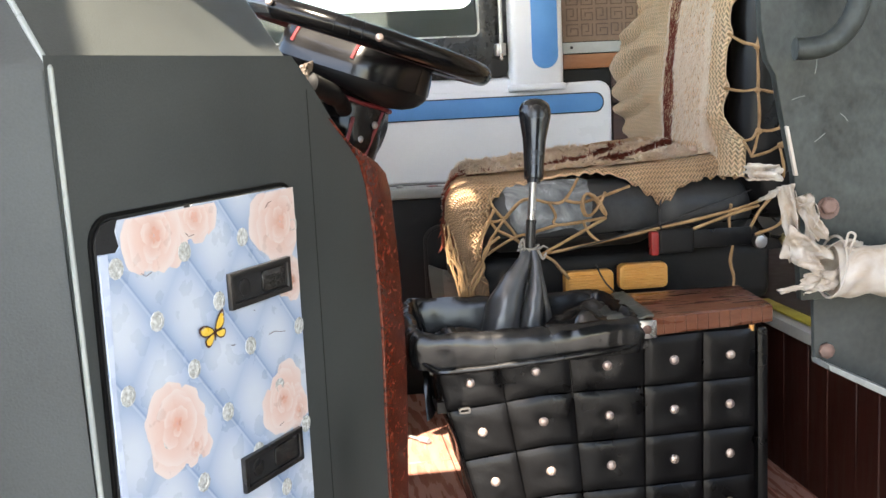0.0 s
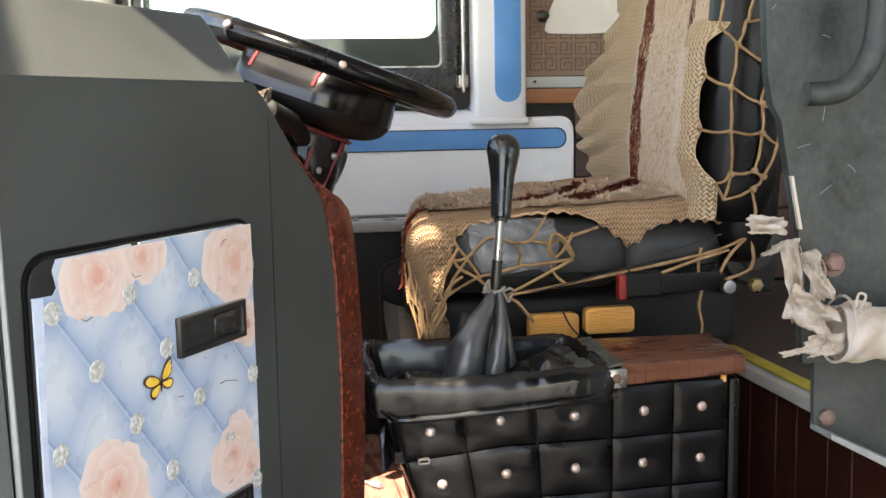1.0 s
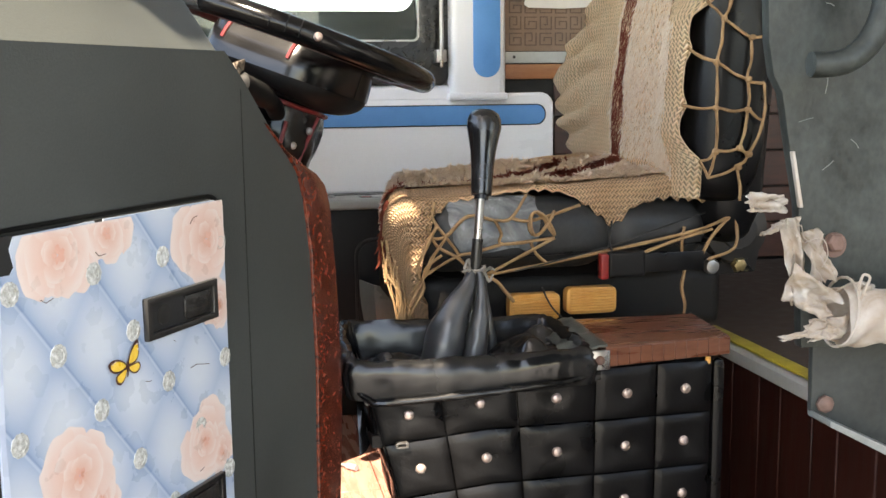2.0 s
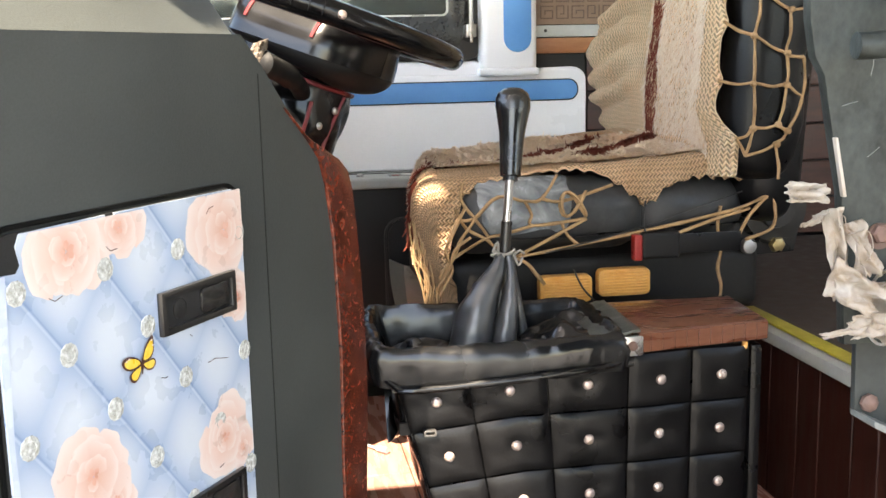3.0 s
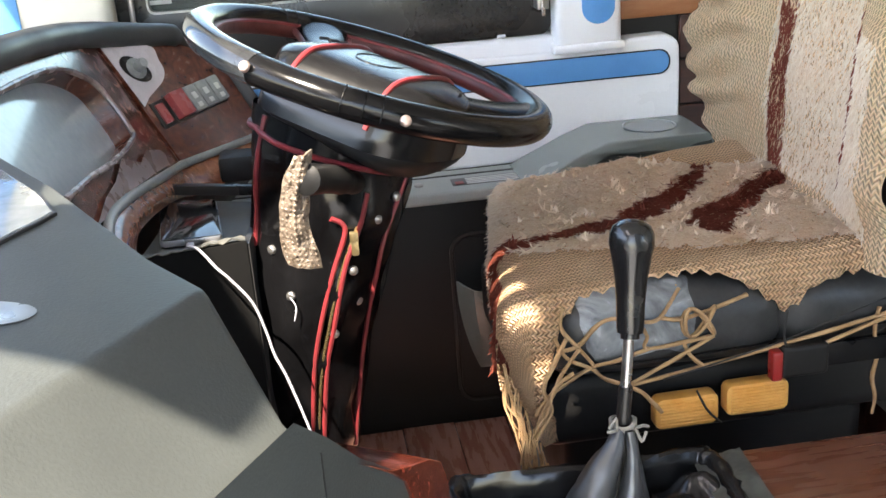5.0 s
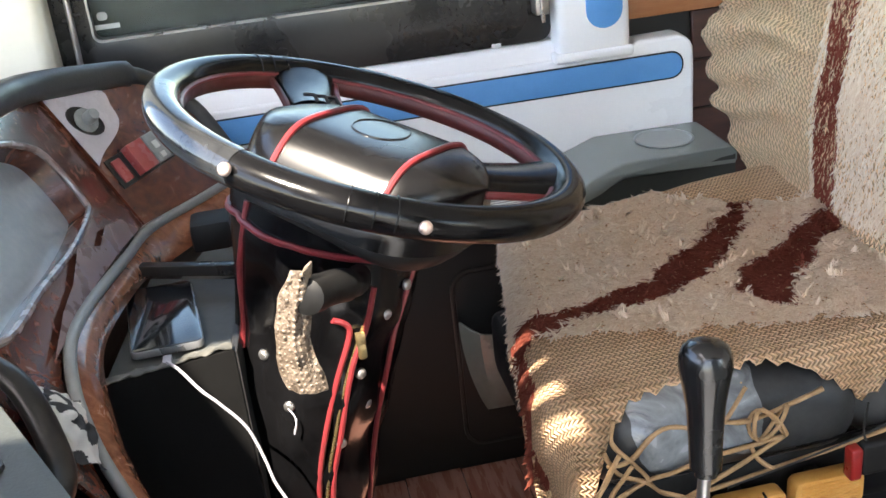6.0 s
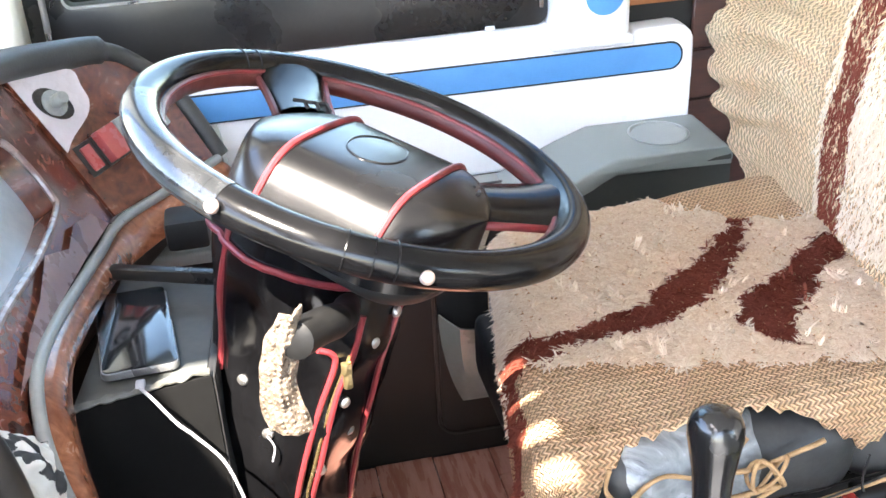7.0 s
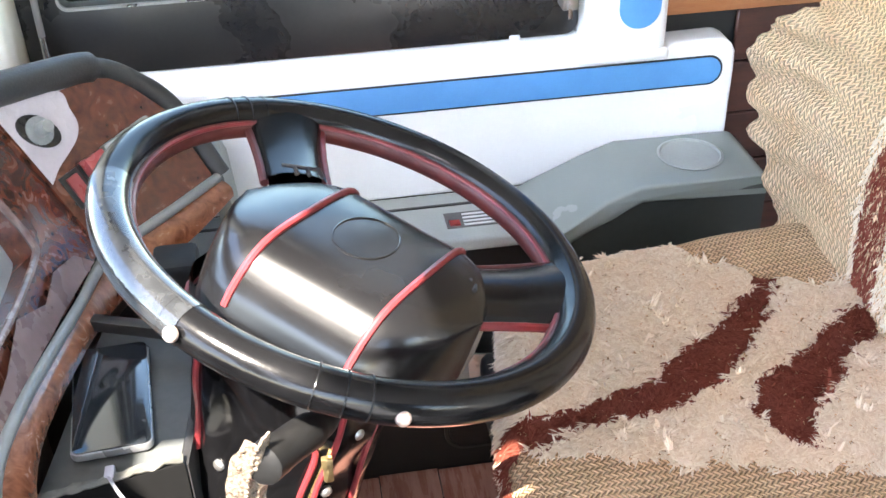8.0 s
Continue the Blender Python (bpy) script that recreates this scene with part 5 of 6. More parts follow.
part("plastic_wrap", puff(0.312, 0.500, 1.6425, 1.74, 0.402, 0.505, 0.048, 18, 0.06, 34), FILM, seat, "crinkled clear wrapping", 80)
RECL = pose(0.668, 0, 0.45, 0, 4, 0)
bm = puff(0.055, 0.150, 1.63, 2.10, -0.02, 0.75, 0.055, 12, 0.012)
bmesh.ops.transform(bm, matrix=RECL, verts=bm.verts)
back = part("backrest", bm, BLACK_LEATHER, seat)
bm = puff(0.014, 0.125, 1.602, 1.70, 0.045, 0.52, 0.048, 16, 0.012, 16)
for v in bm.verts:
    v.co.x += 0.010 * math.cos((v.co.z - 0.27) * 24) ** 2 * (1 if v.co.x > 0.06 else 0)
bmesh.ops.transform(bm, matrix=RECL, verts=bm.verts)
part("bolster", bm, BLACK_LEATHER, back, "padded black side bolster", 80)
part("recliner", lathe([(0.052, 0), (0.055, 0.006), (0.05, 0.02), (0.03, 0.024), (0.028, 0.03), (0, 0.03)], pose(0.80, 1.712, 0.44, 90), 28), BLACK_PAINT, seat, "round recliner cover")
part("side_plate", prism([(0.66, 0.36), (0.84, 0.37), (0.85, 0.42), (0.80, 0.47), (0.70, 0.43), (0.66, 0.40)], XZ, 1.708, 1.716, 0.002), BLACK_PAINT, seat)
part("lever", block(0.69, 0.75, 1.672, 1.686, 0.444, 0.454, 0.004), BLACK_PAINT, seat)
for x in (0.757, 0.803):
    part("bolt", lathe([(0.012, -0.004), (0.012, 0.004), (0.010, 0.007), (0.004, 0.008), (0, 0.008)], pose(x, 1.690, 0.385, 90), 6 if x > 0.78 else 16), STEEL if x < 0.78 else BRASS, seat, "worn metal bolt")
for x0, z0 in ((0.427, 0.322), (0.514, 0.328)):
    out = rounded(x0, x0 + 0.078, z0, z0 + 0.040, 0.009, 4)
    grip = part("grip", prism(out, XZ, 1.655, 1.676, 0.004, 2), CORK, seat, "ribbed orange lever grip")
    for k in range(8):
        part("rib", tube([(x0 + 0.006, 1.6545, z0 + 0.0055 + k * 0.0042), (x0 + 0.072, 1.6545, z0 + 0.0055 + k * 0.0042)], 0.0014, 6), CORK, grip)
    part("stem", block(x0 + 0.03, x0 + 0.045, 1.675, 1.72, z0 + 0.012, z0 + 0.028, 0.003), BLACK_PAINT, grip)
buckle = thing("belt_buckle", (0.59, 1.64, 0.36), "black seat belt buckle with a red release button", "belt buckle")
part("housing", block(0.568, 0.625, 1.626, 1.652, 0.385, 0.424, 0.006, 3), DULL_BLACK, buckle)
part("button", block(0.5555, 0.568, 1.624, 1.640, 0.384, 0.421, 0.003, 3), RED_PLASTIC, buckle, "red release button")
part("strap", block(0.615, 0.72, 1.636, 1.640, 0.39, 0.418, 0.001), BLACK_LEATHER, buckle)

# knitted and shaggy cover on the cushion
ZT, YN = 0.516, 1.655
XFRONT = [(1.60, 0.238), (1.64, 0.242), (1.70, 0.254), (1.78, 0.264), (1.85, 0.274), (2.0, 0.305), (2.15, 0.33)]
NEAR = [(0.20, 0.205), (0.262, 0.20), (0.276, 0.165), (0.288, 0.13), (0.299, 0.085), (0.312, 0.045), (0.335, 0.02), (0.394, 0.012), (0.461, 0.014), (0.505, 0.030), (0.537, 0.055), (0.565, 0.080), (0.576, 0.086), (0.588, 0.078), (0.607, 0.060), (0.649, 0.048), (0.70, 0.055), (0.73, 0.062)]
FRONT = [(1.64, 0.215), (1.70, 0.17), (1.80, 0.15), (1.95, 0.14), (2.14, 0.14)]


def roll_edge(t, r=0.035):
    """Beyond an edge the cloth rolls over and hangs: how far out, how far down."""
    if t <= 0:
        return t, 0.0
    if t < r * math.pi / 2:
        return r * math.sin(t / r), r * (1 - math.cos(t / r))
    return r, r + t - r * math.pi / 2


def cover_pt(a, b, lift=0.0):
    """a: run from the back to the front edge and over it; b: run from the far side to the near edge and over it (0 at the edges)."""
    if a > 0 and b > 0:
        d = math.hypot(a, b)
        o, dn = roll_edge(d)
        dn = min(dn, 0.185 + 0.1 * max(0, dn - 0.185))
        ox, oy, dx, dy = o * a / d, o * b / d, dn * (1 if a >= b else 0.99), dn * (1 if b > a else 0.99)
    else:
        (ox, dx), (oy, dy) = roll_edge(a), roll_edge(b)
    y = YN + 0.035 - oy
    x = lerp_table(XFRONT, y) + 0.035 - ox
    z = ZT - max(dx, dy)
    hang = min(1, max(dx, dy) * 14)
    if b > 0:
        y -= 0.004 * math.sin(x * 130) * hang * b / (abs(a) + b)
    if a > 0:
        x -= 0.006 * math.sin(y * 70 + 2) * hang * a / (a + abs(b))
    if max(a, b) > 0:
        x += 0.12 * max(0, dx + dy - 0.10) * (1 if a > -0.03 else 0)
    lump = 0.006 * noise.noise(Vector((x * 9, y * 9, 0.3))) + 0.003 * noise.noise(Vector((x * 25, y * 25, 1.3)))
    dish = -0.010 * math.exp(-((x - 0.48) ** 2 + (y - 1.9) ** 2) * 22) if dx == dy == 0 else 0
    far = max(0.0, y - 2.085)
    rise = -0.008 + 0.034 * max(0, min(1, (x - 0.30) / 0.38)) * (0.6 + 0.4 * max(0, min(1, (y - 1.75) / 0.3)))
    return Vector((x, y, z + lump + dish + rise + lift - far * far * 14))


def cover_cell(u, v):
    y = 2.135 + (YN - 2.135) * v
    xf = lerp_table(XFRONT, y) + 0.035
    a0, a1 = xf - 0.735, lerp_table(FRONT, y)
    a = a0 + (a1 - a0) * u
    b0 = -(2.135 - YN - 0.035)
    x = 0.272 - a
    b1 = lerp_table(NEAR, x) + 0.0035 * math.sin(x * 300) + 0.002 * math.sin(x * 790)
    return a, b0 + (b1 - b0) * v


def cover_fn(u, v):
    return cover_pt(*cover_cell(u, v))


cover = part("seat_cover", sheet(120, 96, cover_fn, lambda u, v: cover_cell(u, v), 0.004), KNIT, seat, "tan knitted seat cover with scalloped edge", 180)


def near_line(x, y, rows):
    """How far inside a band of varying half-width (rows of x, y, width) a place lies; below 0 is outside."""
    best = -1.0
    for (x0, y0, w0), (x1, y1, w1) in zip(rows, rows[1:]):
        dx, dy = x1 - x0, y1 - y0
        k = max(0.0, min(1.0, ((x - x0) * dx + (y - y0) * dy) / (dx * dx + dy * dy)))
        best = max(best, w0 + (w1 - w0) * k - math.hypot(x - x0 - k * dx, y - y0 - k * dy))
    return best


STRIPE = [(0.23, 1.805, 0.030), (0.285, 1.826, 0.022), (0.34, 1.845, 0.017), (0.45, 1.864, 0.021), (0.50, 1.893, 0.028), (0.555, 1.938, 0.020), (0.617, 2.001, 0.012), (0.632, 2.012, 0.004)]
FIGURE = [(0.560, 1.762, 0.010), (0.555, 1.80, 0.026), (0.562, 1.825, 0.034), (0.605, 1.855, 0.028), (0.645, 1.888, 0.020), (0.69, 1.915, 0.019)]


def stripe_seat(x, y, n):
    """Whether a place on the cushion lies in the red-brown figures."""
    return max(near_line(x, y, STRIPE), near_line(x, y, FIGURE)) > n * 0.009


def pile(name, spots, blade, length, material, parent, label, seed, upright=0.13, stray=0.45, tuft=205.0):
    """Yarn that mats into tufts: the strands of one cell lean towards a common tip."""
    rng = random.Random(seed)
    verts, faces, tips = [], [], {}
    for p, n, lean in spots:
        w = noise.noise_vector(p * 120) * 0.8 + p * tuft
        key = (math.floor(w.x), math.floor(w.y), math.floor(w.z))
        if key not in tips:
            wild = Vector((rng.uniform(-1, 1), rng.uniform(-1, 1), rng.uniform(-1, 1)))
            tips[key] = (p, (lean + wild * stray * 1.7).normalized(), upright * rng.uniform(0.1, 2.1), rng.uniform(0.75, 1.3))
        root, way, lift, size = tips[key]
        way = way - n * way.dot(n) * (0.80 if way.dot(n) > 0 else 1.0)
        tip = root + way * length * size * 1.25 + n * length * lift
        d = (tip - p) * 0.45 + way * length * 0.6 + Vector((rng.uniform(-1, 1), rng.uniform(-1, 1), rng.uniform(-1, 1))) * length * stray * 0.5
        d = d.normalized() + n * lift * 0.6
        L = length * size * rng.uniform(0.6, 1.2)
        s = d.cross(n)
        if s.length < 1e-3:
            continue
        s = s.normalized() * blade * rng.uniform(0.6, 1.4)
        m = p + d * L * 0.55 + n * L * 0.05
        e = p + d * L + n * L * 0.02
        k = len(verts)
        verts += [p - s, p + s, m + s * 0.9, m - s * 0.9, e]
        faces += [(k, k + 1, k + 2, k + 3), (k + 3, k + 2, k + 4)]
    me = bpy.data.meshes.new(name)
    me.from_pydata(verts, [], faces)
    me.materials.append(material)
    for f in me.polygons:
        f.use_smooth = True
    ob = new(name, me)
    ob.parent = parent
    ob.matrix_parent_inverse = Matrix.Identity(4)
    return tagged(ob, label, kind="stuff")


rng = random.Random(7)
cream, brown = [], []
for k in range(112000):
    x, y = rng.uniform(0.225, 0.715), rng.uniform(1.66, 2.13)
    n = noise.noise(Vector((x * 40, y * 40, 5)))
    far_lim = lerp_table([(0.2, 2.115), (0.50, 2.112), (0.531, 2.10), (0.572, 2.047), (0.635, 1.994), (0.72, 1.955)], x) + 0.012 * n
    near_lim = 1.80 - 0.29 * max(0, x - 0.30) + 0.022 * n + 0.02 * rng.random() ** 2
    a = lerp_table(XFRONT, y) + 0.035 - x
    if not near_lim < y < far_lim or a > 0.05:
        continue
    p = cover_pt(a if a < 0 else a * 1.7, YN + 0.035 - y, 0.0035)
    nn = Vector((0, 0, 1)) if a < 0 else Vector((-min(1, a * 20), 0, 1 - min(1, a * 18))).normalized()
    q = Vector((x * 34, y * 34, 9))
    lean = Vector((-0.35 + 0.8 * noise.noise(q), -0.60 + 0.8 * noise.noise(q + Vector((0, 0, 10))), 0)) + (Vector((0, 0, -0.8)) if a > 0 else Vector((0, 0, 0)))
    (brown if stripe_seat(x, y, n) else cream).append((p, nn, lean))
# the figure runs on over the front edge, with cream beyond it
for k in range(5000):
    y, t = rng.uniform(1.66, 1.99), rng.uniform(0.03, 0.115)
    n = noise.noise(Vector((y * 40, t * 40, 15)))
    yc = 1.80 - t * 0.9
    p = cover_pt(t, YN + 0.035 - y, 0.0) + Vector((-0.001, 0, 0))
    spot = (p, Vector((-0.95, -0.25, 0.1)).normalized(), Vector((-0.1, 0.05, -0.9)))
    if abs(y - yc) < 0.042 + 0.012 * n:
        brown.append(spot)
    elif y > yc and t < 0.075 + 0.02 * n:
        cream.append(spot)
pile("cream_shag", cream, 0.0011, 0.0115, CREAM_PILE, cover, "matted cream pile", 1, 0.06, 0.42)
pile("brown_shag", brown, 0.0011, 0.0125, BROWN_PILE, cover, "red-brown figure in the pile", 2, 0.06, 0.40)

# cover on the backrest
EDGE = [(0.50, 2.12), (0.53, 2.16), (0.58, 2.235), (0.63, 2.285), (0.67, 2.305), (0.72, 2.28), (0.78, 2.19), (0.84, 2.13), (0.90, 2.12), (1.2, 2.12)]
NEDGE = [(0.50, 1.612), (0.53, 1.616), (0.56, 1.622), (0.60, 1.629), (0.76, 1.631), (0.80, 1.62), (1.2, 1.62)]
TIES = (0.553, 0.632, 0.711, 0.779)


def back_pt(y, z, lift=0.0):
    """The backrest's cover: nearly flat, bulging over the near bolster, its far edge hanging free and pleated."""
    x = 0.705 + 0.105 * (z - 0.5) + 0.035 * max(0, (0.545 - z) / 0.05) ** 1.5 * -0.8
    x -= 0.012 * math.sin(max(0, min(1, (y - 1.62) / 0.5)) * math.pi)
    k = max(0.0, min(1.0, (1.80 - y) / 0.14))
    hz = max(0.0, min(1.0, (z - 0.50) / 0.09)) * (1 - 0.6 * max(0.0, min(1.0, (z - 0.755) / 0.04)))
    x -= 0.046 * k * k * (3 - 2 * k) * hz
    free = max(0, (y - 2.02) / 0.2)
    x += -0.016 * min(1.2, free) + 0.0095 * math.sin(z * 125 + y * 14 + 4 * noise.noise(Vector((0, y * 5, z * 9)))) * min(1, free * 1.5) * (0.6 + 0.8 * abs(noise.noise(Vector((3, y * 7, z * 11)))))
    x += 0.016 * max(0, (1.645 - y) / 0.03) ** 2
    x += 0.004 * noise.noise(Vector((y * 12, z * 12, 4)))
    return Vector((x - lift, y, z))


def back_fn(u, v):
    z = 0.498 + 0.707 * v
    tie = sum(math.exp(-((z - q) / 0.014) ** 2) for q in TIES)
    y0 = lerp_table(NEDGE, z) - 0.007 * tie
    y1 = lerp_table(EDGE, z) + 0.004 * math.sin(z * 290)
    return back_pt(y0 + (y1 - y0) * u, z)


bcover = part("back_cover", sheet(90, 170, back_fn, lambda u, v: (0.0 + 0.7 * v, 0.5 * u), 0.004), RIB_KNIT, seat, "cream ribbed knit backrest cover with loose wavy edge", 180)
cream, brown = [], []
for k in range(40000):
    y, z = rng.uniform(1.655, 2.03), rng.uniform(0.53, 1.0)
    n = noise.noise(Vector((y * 45, z * 25, 2)))
    s1 = lerp_table([(0.5, 1.925), (0.56, 1.945), (0.66, 1.968), (0.75, 1.962), (0.85, 1.945), (1.0, 1.94)], z)
    if not 1.668 + 0.008 * n < y < s1 + 0.038 + 0.006 * n:
        continue
    is1 = abs(y - s1) < 0.027 + 0.008 * n
    is2 = abs(y - (1.745 + 0.008 * math.sin(z * 18))) < 0.015 + 0.012 * n - 0.05 * max(0, 0.70 - z) and z > 0.58
    (brown if is1 or is2 else cream).append((back_pt(y, z, 0.0035), Vector((-1, 0, 0.08)), Vector((0, 0.35 * noise.noise(Vector((y * 18, z * 18, 1))), -0.95))))
pile("cream_shag", cream, 0.0010, 0.0125, CREAM_PILE, bcover, "matted cream pile", 3, 0.06, 0.32)
pile("brown_shag", brown, 0.0011, 0.0125, BROWN_PILE, bcover, "red-brown stripe in the pile", 4, 0.04, 0.26)

# rope net along the side of the seat and round the backrest
net = part("rope_net", tube([(0.449, 1.652, 0.509), (0.449, 1.651, 0.508)], 0.001, 4), ROPE, seat, "knotted jute rope net")


def rope(rows, y=1.640, r=0.0024):
    pts = smooth_line([Vector((x + 0.0012 * noise.noise(Vector((x * 70, 7, z * 70))), y + 0.004 * noise.noise(Vector((x * 50, 0, z * 50))), z + 0.0015 * noise.noise(Vector((x * 90, 1, z * 90))))) for x, z in rows], 5)
    part("rope", tube(pts, r, 7, wob=0.6), ROPE, net, "", 180)


for rows in (
    [(0.449, 0.509), (0.425, 0.476), (0.402, 0.475), (0.364, 0.482), (0.331, 0.454), (0.308, 0.452)],
    [(0.425, 0.476), (0.459, 0.472), (0.528, 0.492)], [(0.402, 0.475), (0.412, 0.455), (0.414, 0.440), (0.490, 0.446)],
    [(0.414, 0.440), (0.376, 0.430), (0.346, 0.423), (0.301, 0.399), (0.28, 0.37)], [(0.490, 0.446), (0.45, 0.425), (0.388, 0.395)],
    [(0.455, 0.44), (0.463, 0.425), (0.479, 0.409)], [(0.388, 0.395), (0.568, 0.423), (0.71, 0.448), (0.765, 0.47)],
    [(0.608, 0.414), (0.686, 0.438), (0.735, 0.450)], [(0.316, 0.502), (0.312, 0.48), (0.331, 0.454), (0.345, 0.435), (0.350, 0.423)],
    [(0.305, 0.466), (0.318, 0.44), (0.346, 0.423), (0.36, 0.41), (0.388, 0.395)], [(0.690, 0.455), (0.686, 0.425), (0.692, 0.395), (0.687, 0.365), (0.693, 0.338), (0.690, 0.316)],
    [(0.765, 0.47), (0.774, 0.45), (0.768, 0.419), (0.728, 0.405)], [(0.765, 0.47), (0.735, 0.44), (0.712, 0.40)], [(0.388, 0.395), (0.405, 0.385), (0.43, 0.355)],
):
    rope(rows)
knot = [Vector((0.470 + 0.018 * math.sin(2 * a + 0.6), 1.634 + 0.006 * math.cos(3 * a), 0.468 + 0.017 * math.sin(3 * a))) for a in [k / 40 * 2 * math.pi for k in range(40)]]
part("knot", tube(knot, 0.0023, 7, True, wob=0.35), ROPE, net, "", 180)
frng = random.Random(31)
for k in range(34):
    z0 = 0.462 - 0.0046 * k + frng.uniform(-0.008, 0.008)
    xs = 0.239 + 0.0016 * k + frng.uniform(-0.003, 0.003)
    wv = frng.uniform(0, 6)
    rope([(xs, z0), (xs + 0.005 * math.sin(wv), z0 - 0.03), (0.250 + 0.0012 * k + 0.006 * math.sin(wv * 2.3), z0 - 0.065), (0.256 + 0.0008 * k + 0.005 * math.sin(wv * 3.1), max(0.318, z0 - frng.uniform(0.08, 0.13)))], 1.620 - frng.uniform(0, 0.010), frng.uniform(0.0007, 0.0014))
rope([(0.316, 0.47), (0.300, 0.44), (0.289, 0.41), (0.296, 0.385), (0.281, 0.355), (0.268, 0.325)], 1.628, 0.0026)
rope([(0.331, 0.454), (0.310, 0.425), (0.299, 0.40), (0.284, 0.37), (0.272, 0.33)], 1.632, 0.0024)
rope([(0.322, 0.430), (0.300, 0.412), (0.292, 0.388), (0.276, 0.36), (0.266, 0.318)], 1.624, 0.0020)
ND = dict(a=(0.695, 0.779), b=(0.722, 0.752), c=(0.733, 0.783), d=(0.765, 0.726), e=(0.740, 0.798), f=(0.668, 0.711), g=(0.712, 0.692), h=(0.761, 0.668), i=(0.785, 0.662), j=(0.662, 0.633), k=(0.713, 0.628), l=(0.762, 0.625), m=(0.786, 0.609), n=(0.691, 0.553), o=(0.714, 0.567), p=(0.751, 0.571), q=(0.749, 0.544), r=(0.703, 0.530), s=(0.753, 0.496), u=(0.765, 0.562), v=(0.800, 0.735), w=(0.700, 0.86), x=(0.752, 0.86), y=(0.79, 0.80))
for way in ("wab", "bce", "bd", "dv", "bg", "fgh", "dhi", "gk", "hl", "jklm", "ko", "lp", "mup", "imu", "nop", "rq", "nr", "or", "puqs", "ex", "cy"):
    pts = []
    for c0, c1 in zip(way, way[1:]):
        (xa, za), (xb, zb) = ND[c0], ND[c1]
        pts += [(xa, za), ((xa + xb) / 2 + 0.002, (za + zb) / 2 - 0.003)]
    rope(pts + [ND[way[-1]]], 1.596, 0.0022)
for c in "bgkhlopqdu":
    x, z = ND[c]
    part("knot", puff(x - 0.0048, x + 0.0048, 1.590, 1.600, z - 0.0045, z + 0.0045, 0.004, 3, 0.3, 80), ROPE, net, "", 180)
strap = thing("thin_cord", (0.6, 1.63, 0.4), "thin black cord tied along the seat's side", "cord")
part("cord", tube(smooth_line([(0.43, 1.636, 0.40), (0.50, 1.634, 0.415), (0.575, 1.634, 0.432), (0.64, 1.634, 0.452), (0.72, 1.636, 0.475)], 6), 0.0012, 6), BLACK_RUBBER, strap)
part("cord", tube(smooth_line([(0.575, 1.634, 0.468), (0.572, 1.633, 0.432), (0.588, 1.633, 0.405)], 6), 0.0014, 6), BLACK_RUBBER, strap)
part("cord", tube(smooth_line([(0.475, 1.650, 0.372), (0.488, 1.648, 0.345), (0.506, 1.650, 0.325)], 6), 0.0014, 6), BLACK_RUBBER, strap)

for ob in (seat, buckle, strap):
    ob.location += Vector((0.006, 0.003, 0.001))

# ---- instrument panel ----
dash = thing("instrument_panel", (-0.25, 2.0, 0.0), "burl-look instrument panel under a padded black hood", "instrument panel")


def mp(y, z, d=0.0):
    """The main face with the display, turned up to the driver."""
    return Vector(((0.0702 + 0.052 * y - 0.494 * z) / 0.869, y, z)) + Vector((0.868, -0.052, 0.493)) * d


def wg(y, z, d=0.0):
    """The wing with the switches, turned in from the side."""
    return Vector(((-1.05 + 0.61 * y - 0.6 * z) / 0.79, y, z)) + Vector((0.679, -0.524, 0.515)) * d


def filled(outer, inner, put, d, thick):
    bm = bmesh.new()
    for loop in (outer, inner):
        if loop:
            vs = [bm.verts.new(put(a, b, d)) for a, b in loop]
            for i in range(len(vs)):
                bm.edges.new((vs[i], vs[(i + 1) % len(vs)]))
    bmesh.ops.triangle_fill(bm, edges=bm.edges[:], use_beauty=True)
    bmesh.ops.recalc_face_normals(bm, faces=bm.faces)
    bmesh.ops.solidify(bm, geom=bm.faces[:], thickness=thick)
    return bm


face_out = [(1.60, 0.72), (1.642, 0.789), (1.766, 0.792), (1.968, 0.780), (2.178, 0.755), (2.138, 0.585), (2.05, 0.594), (2.009, 0.600), (1.858, 0.620), (1.769, 0.625), (1.715, 0.614), (1.678, 0.593), (1.645, 0.568), (1.61, 0.53)]
hole = [(p.x, p.y) for p in smooth_line([(1.655, 0.765, 0), (1.726, 0.775, 0), (1.909, 0.768, 0), (1.995, 0.755, 0), (2.052, 0.728, 0), (2.062, 0.70, 0), (2.052, 0.66, 0), (2.03, 0.649, 0), (1.92, 0.650, 0), (1.81, 0.660, 0), (1.70, 0.668, 0), (1.65, 0.70, 0)], 4, True)]
part("main_face", filled(face_out, hole, mp, 0.0, 0.004), BURL, dash, "dark glossy burl face")
bm = bmesh.new()
A, B = ([bm.verts.new(mp(a, b, d)) for a, b in hole] for d in (0.001, -0.035))
for i in range(len(hole)):
    bm.faces.new((A[i], A[(i + 1) % len(hole)], B[(i + 1) % len(hole)], B[i]))
part("display_well", bm, BURL, dash)
part("bezel_lip", tube([mp(a, b, 0.001) for a, b in hole], 0.0042, 8, True), mat("greyish lip", (0.16, 0.1, 0.09), (0.3, 0.24, 0.22), 30, 0.25, coat=0.4), dash, "worn greyish bezel lip")
part("display", prism([(1.87 + (a - 1.87) * 1.02, 0.71 + (b - 0.71) * 1.02) for a, b in hole], mp, -0.036, -0.030), SCREEN, dash, "dusty blue-grey display glass")
